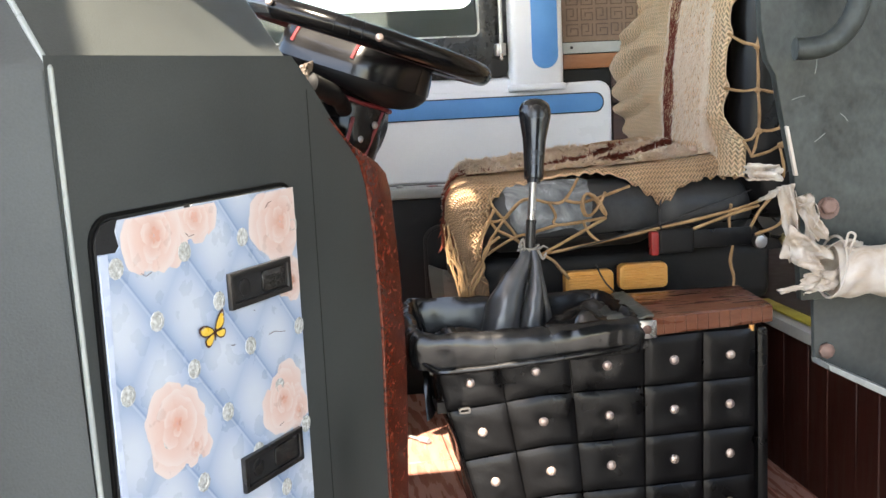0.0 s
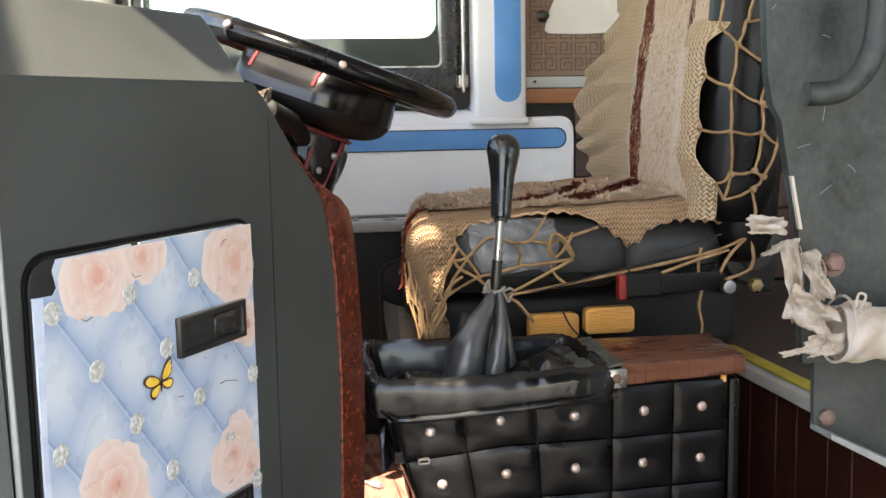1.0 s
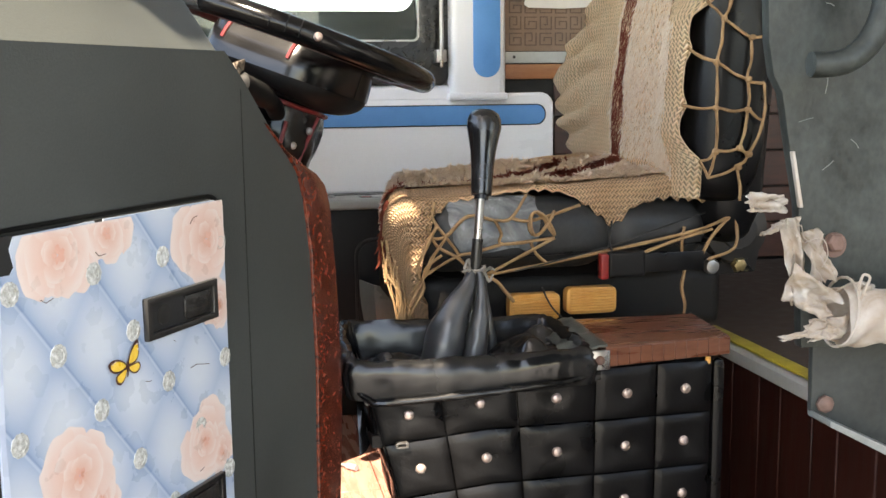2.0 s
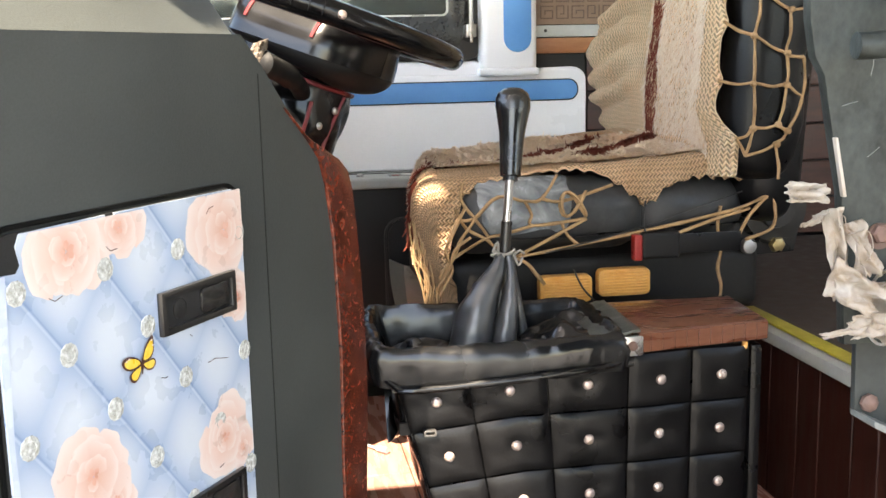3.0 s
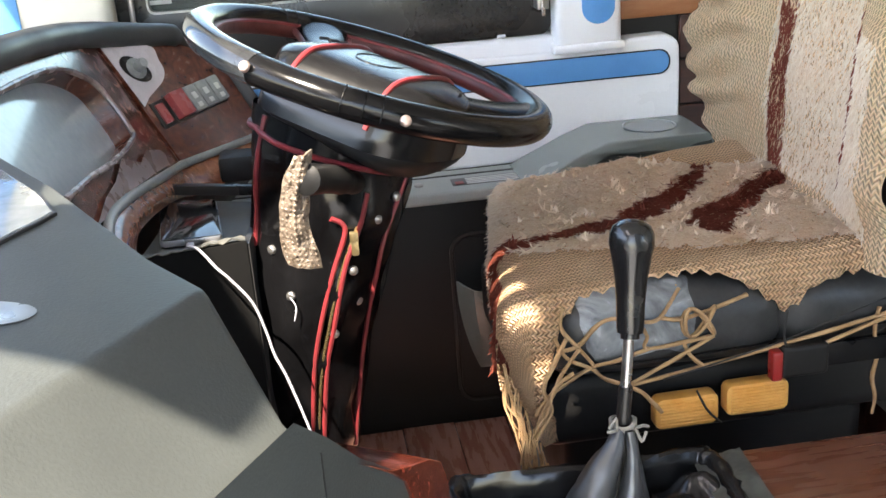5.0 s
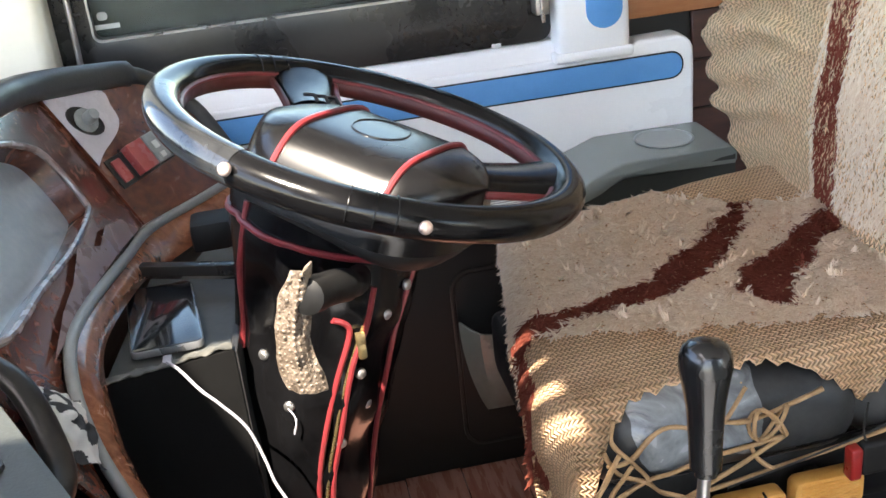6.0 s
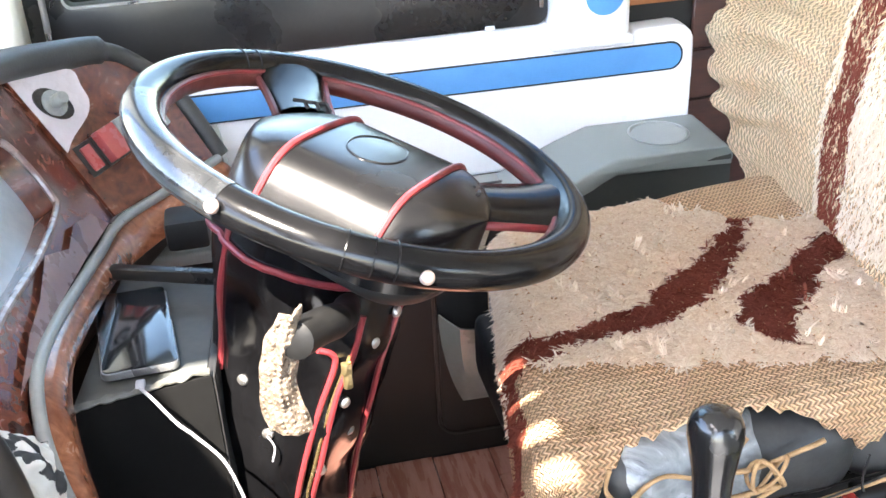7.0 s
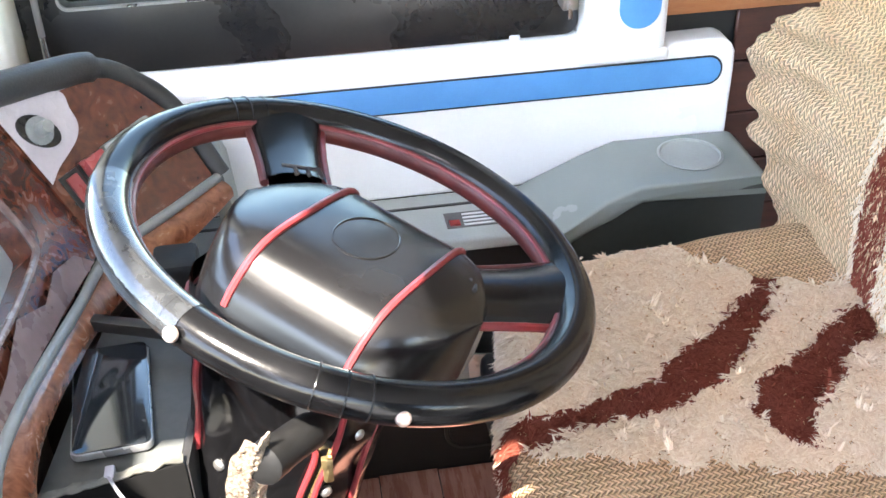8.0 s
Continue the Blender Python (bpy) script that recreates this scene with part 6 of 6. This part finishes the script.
wing_out = [(2.180, 0.757), (2.245, 0.735), (2.285, 0.729), (2.303, 0.718), (2.313, 0.666), (2.288, 0.582), (2.21, 0.583), (2.137, 0.585)]
part("wing", filled(wing_out, None, wg, 0.0, 0.004), BURL, dash, "burl switch wing")
film = [(p.x, p.y) for p in smooth_line([(2.180, 0.757, 0), (2.212, 0.746, 0), (2.243, 0.7345, 0), (2.236, 0.716, 0), (2.229, 0.700, 0), (2.215, 0.688, 0), (2.197, 0.680, 0), (2.176, 0.672, 0), (2.158, 0.662, 0)], 4)]
part("silver_film", filled(film, None, wg, 0.0062, 0.0008), SILVER_FILM, dash, "peeling silvery film")
rust_film = [(1.72, 0.628), (1.80, 0.640), (1.86, 0.634), (1.93, 0.643), (1.98, 0.628), (2.03, 0.632), (2.08, 0.612), (2.10, 0.596), (2.0, 0.603), (1.87, 0.622), (1.77, 0.627)]
part("silver_film", filled([(a, b + 0.004 * math.sin(a * 170)) for a, b in rust_film], None, mp, 0.0062, 0.0008), mat("brown peeling film", (0.16, 0.1, 0.09), (0.24, 0.16, 0.15), 30, 0.3, coat=0.3), dash, "peeling brownish film")
hood_line = smooth_line([mp(1.612, 0.770, 0.010), mp(1.66, 0.80, 0.008), mp(1.766, 0.806, 0.006), mp(1.968, 0.794, 0.006), mp(2.14, 0.774, 0.006), wg(2.25, 0.752, 0.004), wg(2.295, 0.738, 0.003), wg(2.315, 0.710, 0.002), wg(2.324, 0.664, 0), wg(2.30, 0.578, 0)], 6)
part("hood", tube(hood_line, [0.0185] * 36 + [0.012] * (len(hood_line) - 36), 14), mat("grained black padding", (0.03, 0.032, 0.032), (0.05, 0.052, 0.052), 12, 0.45, 0.3, fine=400), dash, "padded black hood edge")
bm = bmesh.new()
rows = [[bm.verts.new(Vector((p.x + (-1.25 - p.x) * t, p.y, p.z + 0.004 - 0.05 * t))) for t in (0, 0.15, 0.5, 1)] for p in hood_line[4:42]]
for A, B in zip(rows, rows[1:]):
    for k in range(3):
        bm.faces.new((A[k], B[k], B[k + 1], A[k + 1]))
part("hood_top", bm, DARK_TRIM, dash, "dark dashboard top")
part("knob_plate", prism([(0.018 * math.cos(k * math.pi / 12), 0.0195 * math.sin(k * math.pi / 12)) for k in range(24)], lambda a, b, d: wg(2.193 + a * 0.9, 0.711 + b, 0.002 + d), 0.0045, 0.008, 0.0008), BLACK_PAINT, dash, "round black plate")
part("knob", lathe([(0.0165, 0), (0.0165, 0.004), (0.012, 0.006), (0.0085, 0.006), (0.0085, 0.018), (0.007, 0.022), (0, 0.0225)], Matrix.Translation(wg(2.193, 0.711, 0.008)) @ Vector((0.679, -0.524, 0.515)).to_track_quat("Z", "Y").to_matrix().to_4x4(), 18), SWITCH_GREY, dash, "grey turn knob")


def sw_put(t0, t1, h0, h1, d0, d1, r, material, name, label=""):
    def put(a, b, d):
        return wg(2.167 + 0.120 * a - 0.010 * (1 - b), 0.664 + 0.008 * a - 0.036 * (1 - b), d)
    return part(name, prism([(t0, h0), (t1, h0), (t1, h1), (t0, h1)], put, d0, d1, r), material, dash, label)


sw_put(0.0, 0.19, 0.0, 1.0, 0.0, 0.006, 0.001, BLACK_PAINT, "switch_frame")
sw_put(0.04, 0.15, 0.12, 0.88, 0.003, 0.009, 0.0015, SWITCH_RED, "rocker_switch", "small red rocker switch")
sw_put(0.20, 1.0, 0.0, 1.0, 0.0, 0.006, 0.001, BLACK_PAINT, "switch_frame")
sw_put(0.22, 0.42, 0.06, 1.05, 0.004, 0.020, 0.003, SWITCH_RED, "rocker_switch", "red rocker switch")
for k in range(3):
    t = 0.45 + 0.18 * k
    sw_put(t, t + 0.165, 0.06, 1.05, 0.004, 0.017, 0.003, SWITCH_GREY, "rocker_switch", "grey rocker switch")
    sw_put(t + 0.05, t + 0.11, 0.16, 0.34, 0.0165, 0.0185, 0.0008, ZEBRA_W, "marking")
    sw_put(t + 0.05, t + 0.11, 0.50, 0.75, 0.0165, 0.0185, 0.0008, ZEBRA_W, "marking")

trim_a = [(0.0, 2.29, 0.578), (-0.06, 2.21, 0.579), (-0.118, 2.13, 0.581), (-0.135, 2.009, 0.598), (-0.156, 1.858, 0.618), (-0.164, 1.769, 0.623), (-0.160, 1.715, 0.612), (-0.151, 1.678, 0.591), (-0.136, 1.645, 0.562), (-0.112, 1.622, 0.512), (-0.085, 1.612, 0.45), (-0.05, 1.61, 0.36), (-0.02, 1.61, 0.25)]
trim_b = [(0.02, 2.289, 0.550), (-0.027, 2.22, 0.540), (-0.095, 2.124, 0.537), (-0.119, 2.005, 0.566), (-0.138, 1.862, 0.585), (-0.142, 1.79, 0.584), (-0.134, 1.735, 0.562), (-0.122, 1.692, 0.535), (-0.104, 1.660, 0.50), (-0.08, 1.645, 0.455), (-0.055, 1.640, 0.40), (-0.02, 1.64, 0.32), (0.01, 1.64, 0.22)]
la, lb = smooth_line(trim_a, 6), smooth_line(trim_b, 6)
part("grey_trim", tube([p + Vector((0.004, -0.002, 0.002)) for p in la], 0.0062, 10), mat("grey rubber trim", (0.2, 0.22, 0.22), (0.28, 0.3, 0.3), 20, 0.35, 0.05), dash, "curved grey rubber trim")


def band(u, v):
    i = min(len(la) - 1, int(round(u * (len(la) - 1))))
    p = la[i].lerp(lb[i], v)
    return p + Vector((0.6, -0.35, 0.35)) * 0.012 * math.sin(v * math.pi)


part("burl_band", sheet(len(la) - 1, 8, band, None, 0.004), BURL_WARM, dash, "curved warm burl band")
bm = bmesh.new()
rows = [[bm.verts.new(p), bm.verts.new(p + Vector((-0.03, 0.02, -0.03))), bm.verts.new(Vector((-0.30, p.y + 0.05, 0.25)))] for p in lb]
for A, B in zip(rows, rows[1:]):
    for k in range(2):
        bm.faces.new((A[k], B[k], B[k + 1], A[k + 1]))
part("footwell_lining", bm, DARK_TRIM, dash, "dark footwell lining")
part("end_cap", filled([(2.30, 0.575), (2.36, 0.60), (2.40, 0.56), (2.40, 0.45), (2.33, 0.45)], None, lambda a, b, d: Vector((-0.02 + 0.4 * (b - 0.57) * -0.2 + d, a, b)), 0.03, 0.02), LEDGE_GREY, dash)
part("under_body", block(-1.2, -0.30, 0.95, 2.45, 0.0, 0.66, 0.01), DARK_TRIM, dash, "dark dashboard underside")
part("grab_handle", tube(smooth_line([(-0.205, 1.632, 0.690), (-0.172, 1.612, 0.668), (-0.150, 1.575, 0.628), (-0.150, 1.56, 0.60), (-0.17, 1.555, 0.58)], 6), 0.0125, 14, flat=0.6), BLACK_PAINT, dash, "glossy black handle")
part("bracket", block(-0.062, -0.012, 2.06, 2.11, 0.565, 0.603, 0.008), DARK_TRIM, dash)

# ---- tray beside the column, with what lies on it ----
tray = thing("dash_tray", (-0.085, 1.87, 0.0), "open grey tray with a black front beside the steering column", "tray")
part("bottom", prism([(-0.150, 1.775), (-0.026, 1.80), (-0.008, 1.985), (-0.115, 2.03)], XY, 0.548, 0.558, 0.002), TRAY, tray, "dusty grey tray bottom")
part("front", prism([(-0.152, 1.768), (-0.150, 1.776), (-0.024, 1.803), (-0.018, 1.794)], XY, 0.15, 0.570, 0.002), mat("matt black cloth", (0.004, 0.004, 0.004), (0.007, 0.007, 0.007), 20, 0.9, 0.1, spec=0.1), tray, "matt black front panel")
part("side", prism([(-0.024, 1.80), (-0.016, 1.795), (0.0, 1.96), (-0.008, 1.97)], XY, 0.30, 0.566, 0.002), BLACK_RUBBER, tray)
part("back_bar", prism([(-0.122, 2.000), (-0.005, 1.955), (0.0, 1.968), (-0.118, 2.014)], XY, 0.574, 0.588, 0.003), BLACK_PAINT, tray, "glossy black bar")
part("torn_edge", sheet(26, 3, lambda u, v: Vector((-0.155 + 0.135 * u, 1.764 + 0.030 * u + 0.010 * v, 0.572 + 0.004 * noise.noise(Vector((u * 14, v, 3))) + 0.006 * abs(noise.noise(Vector((u * 5, 1, 3)))))), None, 0.0015), mat("torn pale trim", (0.06, 0.06, 0.052), (0.11, 0.11, 0.1), 60, 0.5, 0.4), tray, "torn pale edging")
phone = thing("phone", (-0.09, 1.88, 0.559), "black smartphone lying on the grey tray", "phone")
pm = pose(-0.093, 1.900, 0.562, 0, 2, 6)
part("body", prism(rounded(-0.037, 0.037, -0.078, 0.078, 0.009), lambda a, b, d: pm @ Vector((a, b, d)), 0, 0.0085, 0.0025), mat("silver phone edge", (0.3, 0.31, 0.32), (0.25, 0.26, 0.27), 30, 0.3, metal=0.6), phone)
part("screen", prism(rounded(-0.0352, 0.0352, -0.0762, 0.0762, 0.0075), lambda a, b, d: pm @ Vector((a, b, d)), 0.0083, 0.0094, 0.0003), PHONE_GLASS, phone, "black glass screen")
cable = thing("charging_cable", (0.0, 1.74, 0.1), "white charging cable hanging from the tray to the floor", "cable")
part("plug", block(-0.088, -0.079, 1.784, 1.800, 0.568, 0.5745, 0.002), WHITE_CABLE, cable)
part("cord", tube(smooth_line([(-0.083, 1.785, 0.574), (-0.070, 1.758, 0.578), (-0.052, 1.742, 0.560), (-0.038, 1.738, 0.545), (-0.017, 1.735, 0.515), (-0.006, 1.732, 0.478), (0.0, 1.728, 0.45), (0.013, 1.722, 0.415), (0.035, 1.71, 0.33), (0.06, 1.70, 0.18), (0.085, 1.72, 0.03), (0.11, 1.78, 0.006)], 6), 0.0016, 8), WHITE_CABLE, cable)
floor_cable = thing("floor_cable", (0.2, 2.0, 0.0), "thin grey cable with a pale plug lying on the floor", "cable")
part("cord", tube(smooth_line([(0.08, 2.02, 0.004), (0.15, 2.03, 0.004), (0.20, 2.02, 0.004), (0.228, 1.985, 0.005)], 6), 0.0028, 8), SWITCH_GREY, floor_cable)
part("plug", tube([(0.226, 1.988, 0.006), (0.240, 1.970, 0.007)], 0.0055, 10), WHITE_CABLE, floor_cable)
rag = thing("printed_cloth", (-0.17, 1.66, 0.5), "crumpled black and pale printed cloth tucked beside the dashboard", "cloth")


def rag_pt(u, v):
    p = Vector((-0.193, 1.640, 0.662)) + Vector((0.038, 0.040, -0.058)) * u + Vector((0.020, -0.060, -0.037)) * v
    fold = noise.noise(Vector((u * 3, v * 3, 1))) + 0.6 * noise.noise(Vector((u * 7, v * 8, 1)))
    return p + Vector((0.868, -0.052, 0.493)) * (0.010 + 0.012 * math.sin(u * math.pi) * math.sin(v * math.pi) + 0.007 * fold)


bm = sheet(60, 60, rag_pt)
for f in bm.faces:
    c = f.calc_center_median()
    f.material_index = 1 if noise.noise(Vector((c.x * 130 + c.z * 90, c.y * 40, 3))) > 0.08 else 0
part("cloth", bm, [ZEBRA_W, ZEBRA_B], rag, "", 180)

# ---- grey sheet-metal door by the entrance ----
mdoor = thing("metal_door", (0.55, 0.84, 0.30), "worn grey sheet-metal half door with a tube handle", "door")
part("sheet", prism([(0.420, 0.47), (0.414, 0.567), (0.407, 0.601), (0.403, 0.622), (0.3995, 0.641), (0.393, 0.652), (0.389, 0.674), (0.386, 0.73), (0.383, 1.2), (0.80, 1.2), (0.80, 0.47)], XZ, 0.832, 0.842, 0.002), SHEET, mdoor, "scratched grey sheet")
part("handle", tube(smooth_line([(0.3945, 0.790, 0.658), (0.406, 0.789, 0.658), (0.418, 0.788, 0.6605), (0.430, 0.788, 0.669), (0.438, 0.788, 0.682), (0.4425, 0.789, 0.70), (0.444, 0.79, 0.74), (0.444, 0.80, 0.775), (0.444, 0.834, 0.79)], 6), 0.0078, 16), SHEET, mdoor, "bent tube handle")
part("washer", lathe([(0.0085, -0.001), (0.0085, 0.002), (0.006, 0.002), (0, 0.002)], pose(0.4405, 0.832, 0.540, 90), 18), RUST, mdoor, "rust-stained washer")
part("bolt", lathe([(0.0065, 0.001), (0.0065, 0.006), (0.005, 0.0075), (0, 0.0075)], pose(0.4395, 0.832, 0.542, 90), 6), RUST, mdoor, "rusty hexagon bolt")
part("edge_guard", prism([(0.4065, 0.603), (0.4085, 0.603), (0.4160, 0.566), (0.4135, 0.566)], XZ, 0.829, 0.833, 0.0005), WRAP, mdoor, "pale strip along the edge")
SCRATCH = mat("pale scratch", (0.10, 0.108, 0.104), (0.15, 0.16, 0.155), 60, 0.5)
for p, q in (((0.391, 0.715), (0.394, 0.7185)), ((0.428, 0.698), (0.434, 0.696)), ((0.412, 0.622), (0.422, 0.6245)), ((0.43, 0.590), (0.438, 0.596)), ((0.418, 0.739), (0.423, 0.736)), ((0.45, 0.61), (0.456, 0.604)), ((0.43, 0.64), (0.4315, 0.652))):
    part("scratch", tube([(p[0], 0.832, p[1]), ((p[0] + q[0]) / 2 + 0.0006, 0.8319, (p[1] + q[1]) / 2 + 0.0004), (q[0], 0.832, q[1])], 0.00032, 4), SCRATCH, mdoor)
post = thing("door_bracket", (0.52, 0.86, 0.25), "grey steel bracket with a rusty bolt under the door", "bracket")
part("plate", prism([(0.437, 0.475), (0.438, 0.417), (0.50, 0.384), (0.64, 0.315), (0.64, 0.475)], XZ, 0.850, 0.856, 0.0015), DARK_SHEET, post)
part("flange", prism([(0.438, 0.419), (0.4385, 0.414), (0.50, 0.381), (0.64, 0.312), (0.64, 0.319), (0.50, 0.388)], XZ, 0.826, 0.856, 0.001), mat("worn grey flange", (0.1, 0.108, 0.105), (0.2, 0.21, 0.2), 30, 0.5, 0.4, fine=200), post, "pale worn flange")
part("leg", block(0.60, 0.64, 0.852, 0.90, -0.42, 0.33, 0.003), SHEET, post)
part("bolt", lathe([(0.0062, 0), (0.0062, 0.003), (0.004, 0.005), (0, 0.0055)], pose(0.447, 0.849, 0.4235, 90), 8), RUST, post, "rusty bolt")
wrap = thing("wrapped_bar", (0.5, 0.80, 0.48), "door bar wrapped in torn white plastic", "wrapped bar")


def film_sheet(corner, du, dv, seed, crumple, nu=22, nv=16, fray=0.25):
    """A crumpled piece of thin film: a corner, its two sides, a ragged outline."""
    corner, du, dv = Vector(corner), Vector(du) * 0.82, Vector(dv) * 0.66
    nrm = du.cross(dv).normalized()

    def fn(u, v):
        w = 1 + fray * noise.noise(Vector((u * 5, seed * 3.1, 0)))
        l = 1 + fray * noise.noise(Vector((v * 5, seed * 5.7, 4)))
        p = corner + du * u * l + dv * (v - 0.5) * w
        q = Vector((u * 3.2, v * 3.2, seed * 2.3))
        return p + nrm * crumple * (noise.noise(q) + 0.6 * abs(noise.noise(q * 2.3)) + 0.35 * abs(noise.noise(q * 5)))
    part("torn_film", sheet(nu, nv, fn, None, 0.0006), WRAP, wrap, "", 180)


def bar_pt(u, v):
    a = v * 2 * math.pi
    i = u * 23
    p = Vector((0.428 + 0.011 * i, 0.806, 0.498 - 0.0006 * i))
    twist = a + i * 0.55
    r = 0.0175 + 0.0030 * abs(math.sin(twist * 2.0 + 1.5 * noise.noise(Vector((i * 0.3, 1, 0))))) + 0.003 * noise.noise(Vector((i * 0.6, math.cos(a) * 1.5, math.sin(a) * 1.5)))
    return p + Vector((0, math.cos(a) * r, math.sin(a) * r))


part("bar", sheet(90, 48, bar_pt), WRAP, wrap, "", 60)
part("tie", tube([Vector((0.431 + 0.004 * math.sin(a), 0.806 + 0.0215 * math.cos(a), 0.500 + 0.0225 * math.sin(a))) for a in circle[::4]], 0.0010, 6, True), WRAP, wrap)
part("tie", tube(smooth_line([(0.4335, 0.785, 0.516), (0.436, 0.782, 0.526), (0.431, 0.782, 0.528), (0.430, 0.784, 0.519)], 5), 0.0009, 6), WRAP, wrap)
film_sheet((0.403, 0.826, 0.569), (-0.037, -0.010, 0.004), (0.0, 0.002, 0.018), 1, 0.007)
film_sheet((0.403, 0.826, 0.557), (-0.026, -0.012, -0.007), (0.002, 0.0, 0.007), 2, 0.005, fray=0.5)
film_sheet((0.403, 0.824, 0.560), (0.008, -0.006, -0.062), (0.018, -0.004, 0.004), 3, 0.008)
film_sheet((0.412, 0.818, 0.552), (0.013, -0.012, -0.040), (0.020, -0.004, 0.006), 4, 0.009)
film_sheet((0.399, 0.816, 0.520), (0.032, -0.014, -0.020), (0.010, -0.004, 0.034), 5, 0.010)
film_sheet((0.433, 0.800, 0.492), (-0.030, 0.004, -0.004), (0.003, 0.0, 0.024), 6, 0.008)
film_sheet((0.409, 0.806, 0.487), (-0.021, 0.002, -0.004), (-0.002, 0.0, 0.006), 7, 0.003, fray=0.4)
film_sheet((0.452, 0.800, 0.513), (-0.02, -0.006, 0.006), (0.003, 0.0, 0.012), 9, 0.006)
for q in ([(0.404, 0.822, 0.553), (0.408, 0.818, 0.556), (0.410, 0.817, 0.548), (0.414, 0.814, 0.545)], [(0.41, 0.815, 0.545), (0.418, 0.808, 0.548), (0.421, 0.806, 0.538), (0.417, 0.806, 0.53)], [(0.424, 0.80, 0.515), (0.430, 0.79, 0.522), (0.437, 0.79, 0.517), (0.434, 0.79, 0.508)]):
    part("shred", tube(smooth_line(q, 5), 0.0009, 5, flat=0.4), WRAP, wrap)

for ob in (mdoor, wrap):
    ob.location += Vector((-0.005, -0.005, 0.013))
post.location += Vector((-0.006, -0.010, 0.016))

# ---- pieces of the floor and linings ----
x = -0.30
k = 0
while x < 0.78:
    w = 0.095
    y = 1.02 + 0.17 * (k % 3)
    segs = [1.40, y + 0.52, y + 1.04, 2.30]
    for a, b in zip(segs, segs[1:]):
        if b - a > 0.02:
            part("floor_plank", block(x + 0.0008, min(x + w, 0.80) - 0.0008, a + 0.0008, b - 0.0008, -0.006, 0.0, 0.0006, 1), FLOORING, floor)
    x += w
    k += 1
y = 0.862
k = 0
while y < 2.40:
    w = 0.062 if k % 2 else 0.085
    part("riser_board", block(0.799, 0.806, y + 0.001, y + w - 0.001, -0.42 if y < 1.40 else 0.0, 0.243, 0.0015, 1), PLANK, riser)
    y += w
    k += 1
for k in range(5):
    z0 = 0.266 + 0.083 * k
    part("wood_board", block(0.745, 2.5, 2.444 - 0.001 * (k % 2), 2.452, z0 + 0.001, z0 + 0.081, 0.002, 1), SIDE_WOOD, lining)
